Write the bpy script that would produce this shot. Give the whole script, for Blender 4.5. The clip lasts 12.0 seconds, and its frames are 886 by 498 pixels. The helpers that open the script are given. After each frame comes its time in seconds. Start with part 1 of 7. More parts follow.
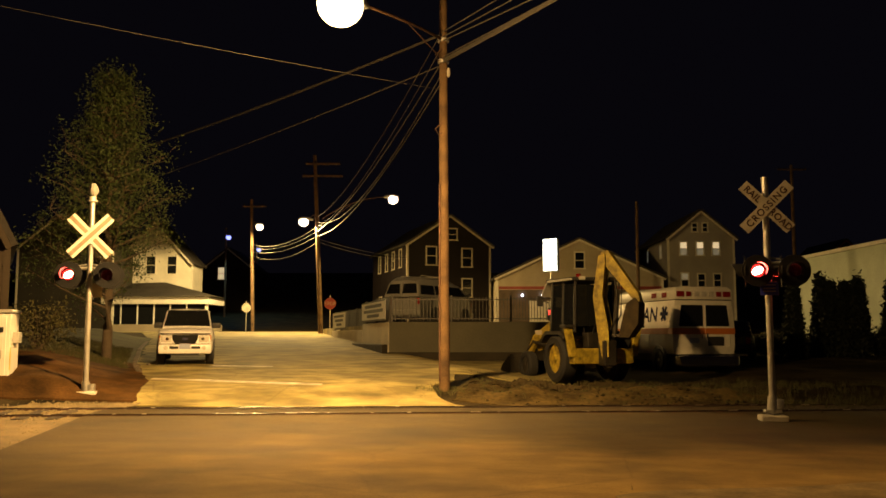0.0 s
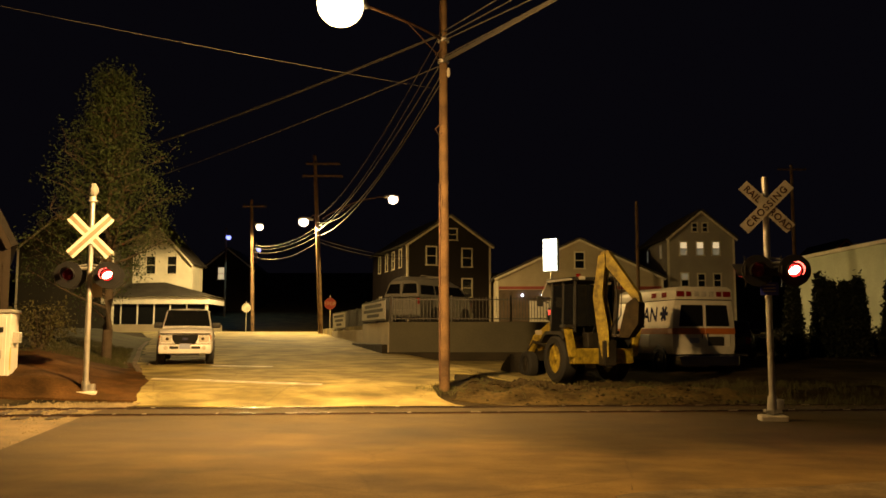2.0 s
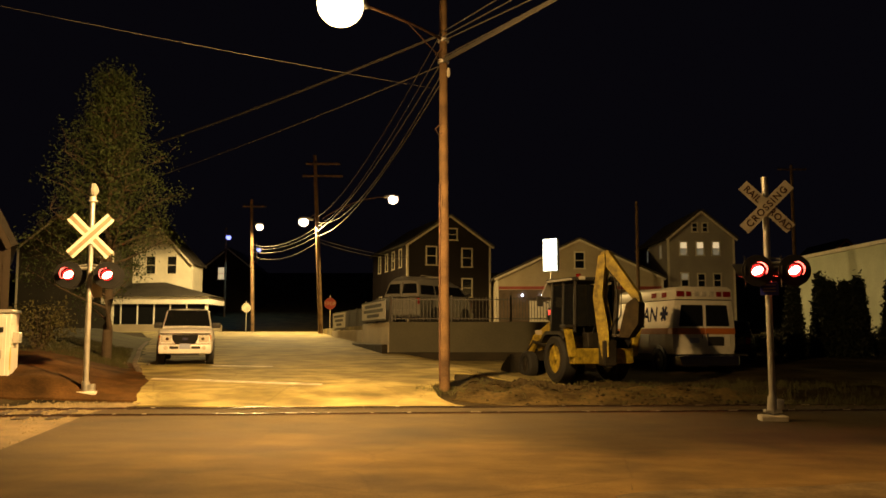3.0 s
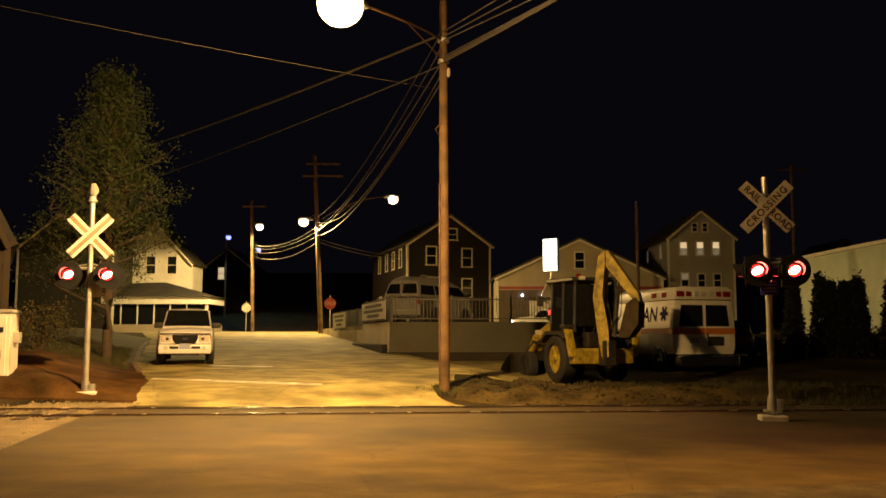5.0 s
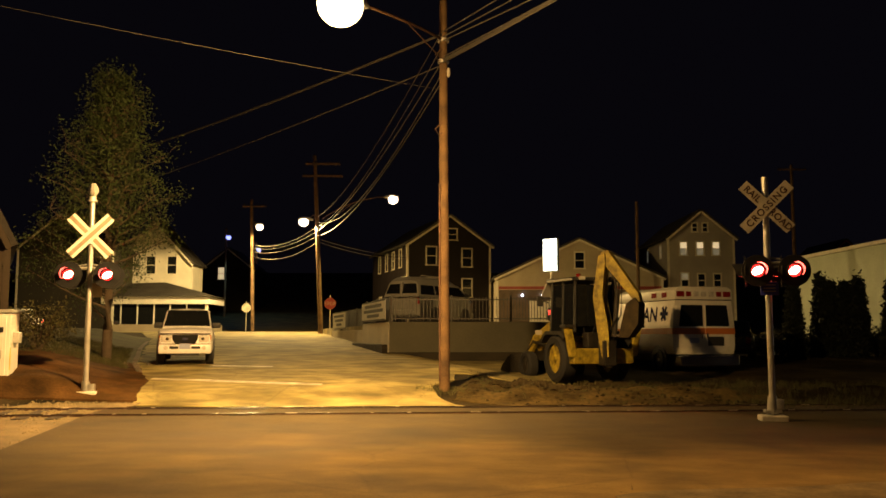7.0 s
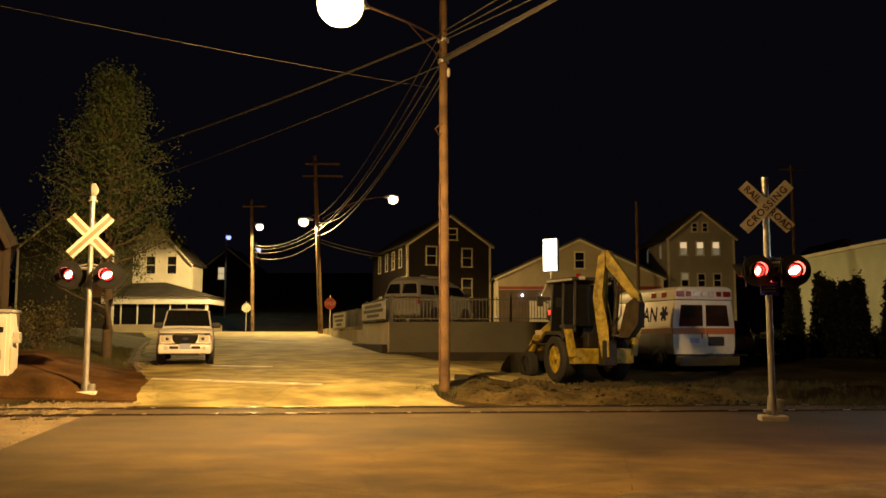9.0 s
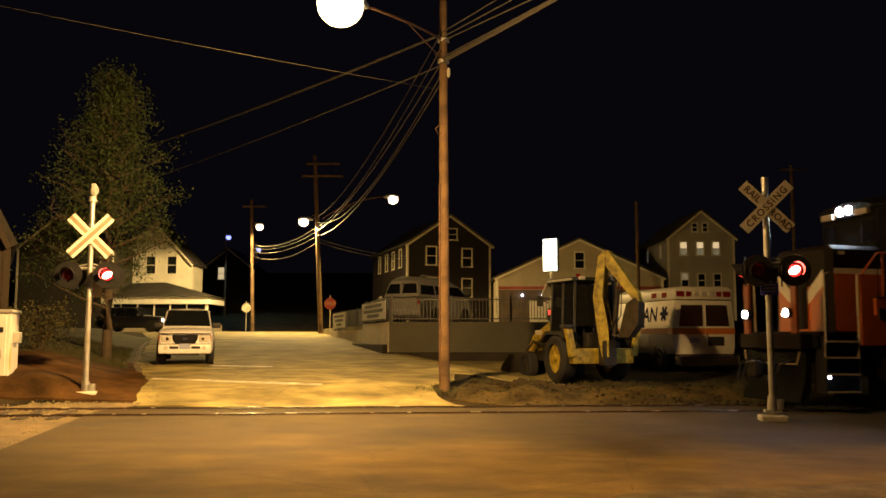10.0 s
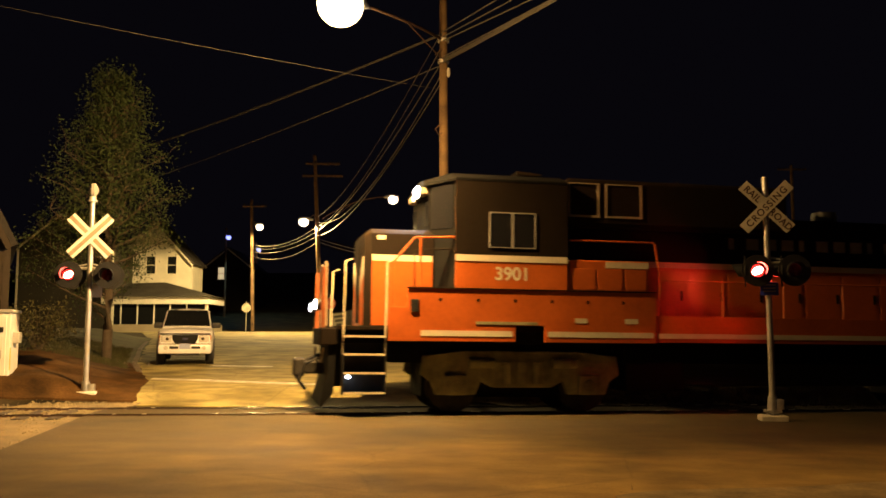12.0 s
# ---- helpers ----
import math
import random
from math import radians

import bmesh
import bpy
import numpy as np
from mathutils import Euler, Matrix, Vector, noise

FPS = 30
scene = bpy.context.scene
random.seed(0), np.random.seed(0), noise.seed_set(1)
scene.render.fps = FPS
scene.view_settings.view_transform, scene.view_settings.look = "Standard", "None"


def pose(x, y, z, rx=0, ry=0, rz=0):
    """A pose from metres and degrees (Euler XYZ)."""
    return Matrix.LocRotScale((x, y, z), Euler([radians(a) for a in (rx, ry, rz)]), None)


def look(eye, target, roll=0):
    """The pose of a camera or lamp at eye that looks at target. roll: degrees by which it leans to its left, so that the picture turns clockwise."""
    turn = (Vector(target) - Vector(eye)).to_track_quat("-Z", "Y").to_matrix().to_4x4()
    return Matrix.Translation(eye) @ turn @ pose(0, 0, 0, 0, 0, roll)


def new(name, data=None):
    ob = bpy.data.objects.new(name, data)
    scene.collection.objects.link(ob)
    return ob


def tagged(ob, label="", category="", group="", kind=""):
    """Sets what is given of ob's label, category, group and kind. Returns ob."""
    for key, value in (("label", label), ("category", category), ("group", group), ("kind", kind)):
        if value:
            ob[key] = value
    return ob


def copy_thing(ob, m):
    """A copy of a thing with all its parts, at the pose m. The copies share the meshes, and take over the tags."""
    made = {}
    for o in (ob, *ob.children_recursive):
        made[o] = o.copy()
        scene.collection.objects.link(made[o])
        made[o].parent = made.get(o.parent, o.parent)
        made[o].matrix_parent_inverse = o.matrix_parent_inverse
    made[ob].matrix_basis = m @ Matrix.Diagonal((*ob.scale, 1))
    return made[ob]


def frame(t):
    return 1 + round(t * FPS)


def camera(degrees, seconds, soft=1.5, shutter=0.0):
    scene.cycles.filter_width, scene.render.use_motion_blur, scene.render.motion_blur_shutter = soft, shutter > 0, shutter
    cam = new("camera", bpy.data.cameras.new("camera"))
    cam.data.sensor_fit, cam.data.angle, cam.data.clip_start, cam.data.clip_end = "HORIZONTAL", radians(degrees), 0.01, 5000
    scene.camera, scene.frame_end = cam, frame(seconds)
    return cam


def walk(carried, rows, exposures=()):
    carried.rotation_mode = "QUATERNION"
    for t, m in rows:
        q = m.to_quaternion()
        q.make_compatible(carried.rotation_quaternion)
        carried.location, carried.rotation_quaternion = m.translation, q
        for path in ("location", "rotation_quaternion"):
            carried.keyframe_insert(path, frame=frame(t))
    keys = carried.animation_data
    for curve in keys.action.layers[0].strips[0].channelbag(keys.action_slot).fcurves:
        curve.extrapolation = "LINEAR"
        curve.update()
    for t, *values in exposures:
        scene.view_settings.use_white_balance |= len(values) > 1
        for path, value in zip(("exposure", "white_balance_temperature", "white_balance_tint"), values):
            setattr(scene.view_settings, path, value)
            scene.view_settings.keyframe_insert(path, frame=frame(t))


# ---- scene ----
# Camera: a phone or camcorder on a tripod, held still
cam = camera(52.98, 12.0, soft=1.6, shutter=0.35)
EYE = (0.0, 0.0, 1.58)
still = look(EYE, (0.0, 10.0, 1.58 + 0.979))
walk(cam, [(0.0, still), (12.0, still)])

# Night sky: almost black, faintly violet
world = bpy.data.worlds.new("night_sky")
scene.world = world
world.use_nodes = True
world.node_tree.nodes["Background"].inputs["Color"].default_value = (0.50, 0.42, 0.70, 1)
world.node_tree.nodes["Background"].inputs["Strength"].default_value = 0.0042

SODIUM = (1.0, 0.566, 0.18)
TRACK_SLOPE = 0.207
TRACK_YAW = math.degrees(math.atan(TRACK_SLOPE))
GRADE = -0.011


def street_light(x, y, z, watts, color=SODIUM, radius=0.14, aim=None, cone=165, blend=0.7):
    """The light of one lantern; aim: the way its reflector throws the beam."""
    data = bpy.data.lights.new("street_light", "SPOT" if aim else "POINT")
    data.energy, data.color, data.shadow_soft_size = watts, color, radius
    ob = new("street_light", data)
    ob.location = (x, y, z)
    if aim:
        data.spot_size, data.spot_blend = radians(cone), blend
        ob.matrix_basis = look((x, y, z), (x + aim[0], y + aim[1], z + aim[2]))


# the lamps that stand in the street; each hangs under its lantern
street_light(-1.90, 15.75, 7.08, 2350)
street_light(-1.90, 15.75, 7.06, 9800, aim=(-0.60, 0.66, -1), blend=0.85)
street_light(-3.07, 55.0, 9.75, 6400, (1.0, 0.64, 0.20), aim=(0.55, 0.25, -0.8), cone=178, blend=0.15)
street_light(-8.75, 57.0, 8.55, 5000, (1.0, 0.62, 0.22), aim=(0, 0, -1), cone=178, blend=0.15)
street_light(-14.9, 70.6, 10.2, 14500, (1.0, 0.67, 0.24), aim=(0, 0, -1), cone=178, blend=0.15)


street_light(-25.6, 107.6, 13.0, 800, (0.45, 0.85, 1.0), aim=(0.1, -0.1, -1), cone=125, blend=0.5)


# ---- materials ----
def material(name, color, rough=0.7, metal=0.0, var=0.25, scale=6.0, bump=0.15, fine=60.0, tint=None, spec=0.5, rand=0.0):
    """Two scales of stain and grain over a base colour, with fine relief."""
    m = bpy.data.materials.new(name)
    m.use_nodes = True
    nt = m.node_tree
    b = nt.nodes["Principled BSDF"]
    b.inputs["Metallic"].default_value = metal
    b.inputs["Specular IOR Level"].default_value = spec
    tc = nt.nodes.new("ShaderNodeTexCoord")
    n1, n2 = nt.nodes.new("ShaderNodeTexNoise"), nt.nodes.new("ShaderNodeTexNoise")
    n1.inputs["Scale"].default_value, n1.inputs["Detail"].default_value = scale, 6
    n2.inputs["Scale"].default_value, n2.inputs["Detail"].default_value = fine, 3
    for n in (n1, n2):
        nt.links.new(tc.outputs["Object"], n.inputs["Vector"])
    ramp = nt.nodes.new("ShaderNodeValToRGB")
    t = tint or color
    ramp.color_ramp.elements[0].position, ramp.color_ramp.elements[1].position = 0.3, 0.72
    ramp.color_ramp.elements[0].color = (*[c * (1 - var) for c in t], 1)
    ramp.color_ramp.elements[1].color = (*[min(1, c * (1 + var)) for c in color], 1)
    nt.links.new(n1.outputs["Fac"], ramp.inputs["Fac"])
    mul = nt.nodes.new("ShaderNodeMix")
    mul.data_type, mul.blend_type = "RGBA", "MULTIPLY"
    mul.inputs["Factor"].default_value = min(1.0, var * 1.6)
    nt.links.new(ramp.outputs["Color"], mul.inputs["A"])
    r2 = nt.nodes.new("ShaderNodeValToRGB")
    r2.color_ramp.elements[0].color, r2.color_ramp.elements[1].color = (0.45, 0.45, 0.45, 1), (1, 1, 1, 1)
    r2.color_ramp.elements[0].position, r2.color_ramp.elements[1].position = 0.25, 0.6
    nt.links.new(n2.outputs["Fac"], r2.inputs["Fac"])
    nt.links.new(r2.outputs["Color"], mul.inputs["B"])
    out = mul.outputs["Result"]
    if rand:
        info = nt.nodes.new("ShaderNodeObjectInfo")
        hsv = nt.nodes.new("ShaderNodeHueSaturation")
        rng = nt.nodes.new("ShaderNodeMapRange")
        rng.inputs["To Min"].default_value, rng.inputs["To Max"].default_value = 1 - rand, 1 + rand
        nt.links.new(info.outputs["Random"], rng.inputs["Value"])
        nt.links.new(rng.outputs["Result"], hsv.inputs["Value"])
        nt.links.new(out, hsv.inputs["Color"])
        out = hsv.outputs["Color"]
    nt.links.new(out, b.inputs["Base Color"])
    mr = nt.nodes.new("ShaderNodeMapRange")
    mr.inputs["To Min"].default_value, mr.inputs["To Max"].default_value = max(0.03, rough - 0.12), min(1, rough + 0.12)
    nt.links.new(n1.outputs["Fac"], mr.inputs["Value"])
    nt.links.new(mr.outputs["Result"], b.inputs["Roughness"])
    if bump:
        bp = nt.nodes.new("ShaderNodeBump")
        bp.inputs["Strength"].default_value, bp.inputs["Distance"].default_value = bump, 0.02
        nt.links.new(n2.outputs["Fac"], bp.inputs["Height"])
        nt.links.new(bp.outputs["Normal"], b.inputs["Normal"])
    return m


def glow(name, color, strength):
    m = bpy.data.materials.new(name)
    m.use_nodes = True
    b = m.node_tree.nodes["Principled BSDF"]
    b.inputs["Base Color"].default_value = (*[min(1, c * 0.8) for c in color], 1)
    b.inputs["Emission Color"].default_value = (*color, 1)
    b.inputs["Emission Strength"].default_value = strength
    b.inputs["Roughness"].default_value = 0.3
    return m


def dark_glass(name, color=(0.01, 0.011, 0.012), rough=0.06):
    m = bpy.data.materials.new(name)
    m.use_nodes = True
    b = m.node_tree.nodes["Principled BSDF"]
    b.inputs["Base Color"].default_value = (*color, 1)
    b.inputs["Roughness"].default_value = rough
    b.inputs["Specular IOR Level"].default_value = 0.6
    return m


def siding(name, color, pitch=0.12, rough=0.6, depth=0.3, var=0.12):
    """Painted boards: the relief of lapped courses, plus stains."""
    m = material(name, color, rough, 0, var, 0.8, 0, 9, spec=0.12)
    nt = m.node_tree
    b = nt.nodes["Principled BSDF"]
    tc = nt.nodes.new("ShaderNodeTexCoord")
    sep = nt.nodes.new("ShaderNodeSeparateXYZ")
    nt.links.new(tc.outputs["Object"], sep.inputs["Vector"])
    div = nt.nodes.new("ShaderNodeMath")
    div.operation, div.inputs[1].default_value = "DIVIDE", pitch
    fr = nt.nodes.new("ShaderNodeMath")
    fr.operation = "FRACT"
    nt.links.new(sep.outputs["Z"], div.inputs[0])
    nt.links.new(div.outputs[0], fr.inputs[0])
    bp = nt.nodes.new("ShaderNodeBump")
    bp.invert = True
    bp.inputs["Strength"].default_value, bp.inputs["Distance"].default_value = depth, 0.03
    nt.links.new(fr.outputs[0], bp.inputs["Height"])
    nt.links.new(bp.outputs["Normal"], b.inputs["Normal"])
    return m


def tarmac(name, color, tint, crack=0.5, rough=0.85, mottle=0.5):
    """Rolled asphalt: aggregate, broad wear and oil stains, thin cracks."""
    m = material(name, color, rough, 0, 0.32, 0.6, 0.35, 45, tint)
    nt = m.node_tree
    b = nt.nodes["Principled BSDF"]
    src = b.inputs["Base Color"].links[0].from_socket
    tc = nt.nodes.new("ShaderNodeTexCoord")
    st = nt.nodes.new("ShaderNodeMapping")
    st.inputs["Scale"].default_value = (0.55, 0.9, 1)
    nt.links.new(tc.outputs["Object"], st.inputs["Vector"])
    n = nt.nodes.new("ShaderNodeTexNoise")
    n.inputs["Scale"].default_value, n.inputs["Detail"].default_value = 2.0, 9
    nt.links.new(st.outputs["Vector"], n.inputs["Vector"])
    r = nt.nodes.new("ShaderNodeValToRGB")
    r.color_ramp.elements[0].position, r.color_ramp.elements[1].position = 0.36, 0.62
    r.color_ramp.elements[0].color, r.color_ramp.elements[1].color = (mottle, mottle * 0.97, mottle * 0.9, 1), (1, 1, 1, 1)
    nt.links.new(n.outputs["Fac"], r.inputs["Fac"])
    v = nt.nodes.new("ShaderNodeTexVoronoi")
    v.feature = "DISTANCE_TO_EDGE"
    v.inputs["Scale"].default_value = 0.42
    warp = nt.nodes.new("ShaderNodeMix")
    warp.data_type = "VECTOR"
    warp.inputs["Factor"].default_value = 0.12
    nt.links.new(tc.outputs["Object"], warp.inputs["A"])
    nt.links.new(n.outputs["Color"], warp.inputs["B"])
    nt.links.new(warp.outputs["Result"], v.inputs["Vector"])
    c = nt.nodes.new("ShaderNodeValToRGB")
    c.color_ramp.elements[0].position, c.color_ramp.elements[1].position = 0.002, 0.010
    k = 1 - crack
    c.color_ramp.elements[0].color, c.color_ramp.elements[1].color = (k, k, k, 1), (1, 1, 1, 1)
    nt.links.new(v.outputs["Distance"], c.inputs["Fac"])
    for extra in (r, c):
        mul = nt.nodes.new("ShaderNodeMix")
        mul.data_type, mul.blend_type = "RGBA", "MULTIPLY"
        mul.inputs["Factor"].default_value = 1
        nt.links.new(src, mul.inputs["A"])
        nt.links.new(extra.outputs["Color"], mul.inputs["B"])
        src = mul.outputs["Result"]
    nt.links.new(src, b.inputs["Base Color"])
    return m


MAT = dict(
    soil=material("soil", (0.052, 0.04, 0.02), 0.95, 0, 0.5, 0.9, 0.8, 14, (0.03, 0.023, 0.012), spec=0.1),
    mulch=material("mulch", (0.10, 0.052, 0.017), 0.95, 0, 0.45, 1.2, 0.9, 22, (0.055, 0.030, 0.011), spec=0.1),
    grass_soil=material("grass_soil", (0.075, 0.085, 0.03), 0.95, 0, 0.4, 1.5, 0.8, 18, (0.07, 0.05, 0.02)),
    gravel=material("gravel", (0.17, 0.13, 0.07), 0.95, 0, 0.35, 2.0, 0.9, 26),
    pale_gravel=material("pale_gravel", (0.46, 0.335, 0.155), 0.95, 0, 0.35, 2.2, 0.9, 26),
    new_tarmac=tarmac("new_tarmac", (0.072, 0.051, 0.017), (0.054, 0.038, 0.013), 0.15, 0.85, 0.74),
    old_tarmac=tarmac("old_tarmac", (0.44, 0.375, 0.145), (0.32, 0.27, 0.10), 0.22, 0.85, 0.46),
    steel=material("rail_steel", (0.45, 0.42, 0.38), 0.25, 1.0, 0.3, 3, 0.05),
    rust=material("rusty_steel", (0.10, 0.055, 0.035), 0.8, 0.3, 0.4, 6, 0.3),
    sleeper=material("creosoted_wood", (0.045, 0.034, 0.026), 0.85, 0, 0.4, 3, 0.4),
    pole=material("weathered_pole_wood", (0.13, 0.078, 0.033), 0.85, 0, 0.35, 2.5, 0.5, 30, (0.085, 0.046, 0.02)),
    galv=material("galvanised_steel", (0.62, 0.61, 0.58), 0.42, 0.75, 0.18, 5, 0.1),
    alum=material("aluminium_paint", (0.55, 0.54, 0.50), 0.4, 0.35, 0.14, 4, 0.06),
    white=material("white_paint", (0.76, 0.74, 0.68), 0.5, 0, 0.08, 3, 0.05),
    white_worn=material("worn_white_paint", (0.50, 0.46, 0.38), 0.6, 0, 0.2, 4, 0.1),
    stripe_back=material("bare_sign_back", (0.42, 0.34, 0.24), 0.5, 0.2, 0.15, 4, 0.05),
    black=material("black_paint", (0.014, 0.014, 0.015), 0.5, 0, 0.3, 6, 0.1),
    concrete=material("concrete", (0.36, 0.34, 0.29), 0.9, 0, 0.22, 1.4, 0.3, 24),
    # one wall in two tones: front dimmed, sides lightened, for how lamplight falls
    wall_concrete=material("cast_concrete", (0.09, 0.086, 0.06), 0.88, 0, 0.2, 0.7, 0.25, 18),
    pale_wall=material("lit_cast_concrete", (0.76, 0.70, 0.55), 0.88, 0, 0.2, 0.7, 0.25, 18),
    fence=material("fence_black_steel", (0.05, 0.048, 0.045), 0.5, 0.3, 0.2, 5, 0.05),
    rubber=material("rubber", (0.016, 0.016, 0.017), 0.85, 0, 0.3, 8, 0.2),
    glass=dark_glass("dark_window_glass"),
    lamp_glass=glow("sodium_lamp_glass", (1.0, 0.76, 0.36), 9),
    lamp_far=glow("street_lamp_glass", (1.0, 0.76, 0.52), 6),
    lamp_blue=glow("mercury_lamp_glass", (0.26, 0.30, 1.0), 2.8),
    red_on=glow("lit_red_bulb", (1.0, 0.075, 0.05), 150),
    red_beam=glow("lit_red_beam_bulb", (1.0, 0.05, 0.03), 280),
    red_rim=glow("lit_red_lens", (1.0, 0.03, 0.025), 3.0),
    red_off=material("unlit_red_lens", (0.10, 0.008, 0.007), 0.25, 0, 0.3, 20, 0.1),
    sign_glow=glow("backlit_sign_panel", (0.92, 1.0, 0.92), 6),
    window_warm=glow("lit_window", (1.0, 0.76, 0.42), 0.6),
    window_dim=glow("dim_window", (0.8, 0.75, 0.55), 0.10),
)



def lit_lane(m, worn):
    """Light on the near lane put into the colour, fading towards rails and left."""
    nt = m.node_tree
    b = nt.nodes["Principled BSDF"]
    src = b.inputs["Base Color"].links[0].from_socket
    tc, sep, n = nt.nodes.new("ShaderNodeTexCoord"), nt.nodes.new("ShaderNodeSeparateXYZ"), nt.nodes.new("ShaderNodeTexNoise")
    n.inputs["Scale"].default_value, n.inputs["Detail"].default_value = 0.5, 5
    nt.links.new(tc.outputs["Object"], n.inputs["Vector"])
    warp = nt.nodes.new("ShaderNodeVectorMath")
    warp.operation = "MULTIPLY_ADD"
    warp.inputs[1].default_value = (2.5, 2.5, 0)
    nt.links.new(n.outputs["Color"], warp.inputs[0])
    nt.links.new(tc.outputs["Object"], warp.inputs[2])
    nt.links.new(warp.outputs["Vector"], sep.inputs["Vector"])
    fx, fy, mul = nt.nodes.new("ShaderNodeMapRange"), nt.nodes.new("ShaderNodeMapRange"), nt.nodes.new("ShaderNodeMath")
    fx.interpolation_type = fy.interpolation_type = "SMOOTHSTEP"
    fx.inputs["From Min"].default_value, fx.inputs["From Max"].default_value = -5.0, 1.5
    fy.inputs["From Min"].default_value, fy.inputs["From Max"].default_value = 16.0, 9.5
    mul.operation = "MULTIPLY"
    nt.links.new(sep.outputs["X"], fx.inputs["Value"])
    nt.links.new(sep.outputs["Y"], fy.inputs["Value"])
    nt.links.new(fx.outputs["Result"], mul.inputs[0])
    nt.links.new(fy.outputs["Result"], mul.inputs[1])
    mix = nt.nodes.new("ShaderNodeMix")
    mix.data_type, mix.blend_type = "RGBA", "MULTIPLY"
    # worn: how far the painted light raises the colour
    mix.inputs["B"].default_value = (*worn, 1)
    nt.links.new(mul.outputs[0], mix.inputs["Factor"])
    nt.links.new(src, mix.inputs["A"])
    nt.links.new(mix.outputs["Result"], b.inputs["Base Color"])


# near asphalt coloured many times lighter, in place of stronger lamplight
lit_lane(MAT["new_tarmac"], (9.6, 8.8, 7.6))


# ---- building helpers ----
def thing(name, m, label, category, group="", kind=""):
    ob = new(name)
    ob.empty_display_size = 0.2
    ob.matrix_basis = m
    return tagged(ob, label, category, group, kind)


def part(name, bm, mat, parent=None, label="", smooth=False):
    me = bpy.data.meshes.new(name)
    bm.normal_update()
    bm.to_mesh(me)
    bm.free()
    for mm in (mat if isinstance(mat, (list, tuple)) else (mat,)):
        me.materials.append(MAT[mm] if isinstance(mm, str) else mm)
    if smooth:
        me.shade_smooth()
        me.set_sharp_from_angle(angle=radians(38))
    ob = new(name, me)
    ob.parent = parent
    if label:
        tagged(ob, label)
    return ob


def B():
    return bmesh.new()


def setmat(faces, i):
    for f in faces:
        f.material_index = i


def box(bm, a, b, bevel=0.0, m=None, mi=0):
    """A box from corner a to corner b, with its edges broken."""
    c = [(p + q) / 2 for p, q in zip(a, b)]
    s = [max(abs(q - p), 1e-4) for p, q in zip(a, b)]
    r = bmesh.ops.create_cube(bm, size=1, matrix=(m or Matrix()) @ Matrix.Translation(c) @ Matrix.Diagonal((*s, 1)))
    fs = list({f for v in r["verts"] for f in v.link_faces})
    setmat(fs, mi)
    if bevel:
        es = list({e for v in r["verts"] for e in v.link_edges})
        r2 = bmesh.ops.bevel(bm, geom=es, offset=min(bevel, min(s) * 0.45), segments=2, affect="EDGES", profile=0.5)
        setmat(r2["faces"], mi)
    return bm


def cyl(bm, a, b, r0, r1=None, n=16, mi=0):
    a, b = Vector(a), Vector(b)
    d = b - a
    q = Vector((0, 0, 1)).rotation_difference(d).to_matrix().to_4x4()
    r = bmesh.ops.create_cone(bm, cap_ends=True, segments=n, radius1=r0, radius2=r0 if r1 is None else r1, depth=d.length, matrix=Matrix.Translation((a + b) / 2) @ q)
    setmat({f for v in r["verts"] for f in v.link_faces}, mi)
    return bm


def ball(bm, c, r, sc=(1, 1, 1), n=12, mi=0):
    q = bmesh.ops.create_uvsphere(bm, u_segments=n, v_segments=max(6, n // 2), radius=r, matrix=Matrix.Translation(c) @ Matrix.Diagonal((*sc, 1)))
    setmat({f for v in q["verts"] for f in v.link_faces}, mi)
    return bm


def prism(bm, pts, axis, lo, hi, bevel=0.0, mi=0):
    """A 2D outline pushed along an axis: 'x' takes (y, z), 'y' takes (x, z), 'z' takes (x, y)."""
    def at(p, h):
        return {"x": (h, p[0], p[1]), "y": (p[0], h, p[1]), "z": (p[0], p[1], h)}[axis]
    v0 = [bm.verts.new(at(p, lo)) for p in pts]
    v1 = [bm.verts.new(at(p, hi)) for p in pts]
    n = len(pts)
    fs = [bm.faces.new(v0), bm.faces.new(v1[::-1])]
    fs += [bm.faces.new((v0[(i + 1) % n], v0[i], v1[i], v1[(i + 1) % n])) for i in range(n)]
    bmesh.ops.recalc_face_normals(bm, faces=fs)
    setmat(fs, mi)
    if bevel:
        es = list({e for f in fs for e in f.edges})
        r = bmesh.ops.bevel(bm, geom=es, offset=bevel, segments=2, affect="EDGES", profile=0.5)
        setmat(r["faces"], mi)
    return bm


def tube(bm, pts, r, n=6, mi=0):
    """A bent rod through points."""
    rings = []
    pts = [Vector(p) for p in pts]
    for i, p in enumerate(pts):
        d = (pts[min(i + 1, len(pts) - 1)] - pts[max(i - 1, 0)]).normalized()
        side = d.cross(Vector((0, 0, 1)))
        side = side.normalized() if side.length > 1e-3 else Vector((1, 0, 0))
        up = side.cross(d)
        rr = r[i] if isinstance(r, (list, tuple)) else r
        rings.append([bm.verts.new(p + rr * (math.cos(6.2832 * k / n) * side + math.sin(6.2832 * k / n) * up)) for k in range(n)])
    for a, b in zip(rings, rings[1:]):
        for k in range(n):
            bm.faces.new((a[k], a[(k + 1) % n], b[(k + 1) % n], b[k])).material_index = mi
    bm.faces.new(rings[0][::-1]).material_index = mi
    bm.faces.new(rings[-1]).material_index = mi
    return bm


def sag(a, b, drop, n=18):
    a, b = Vector(a), Vector(b)
    return [a.lerp(b, i / n) - Vector((0, 0, 4 * drop * (i / n) * (1 - i / n))) for i in range(n + 1)]


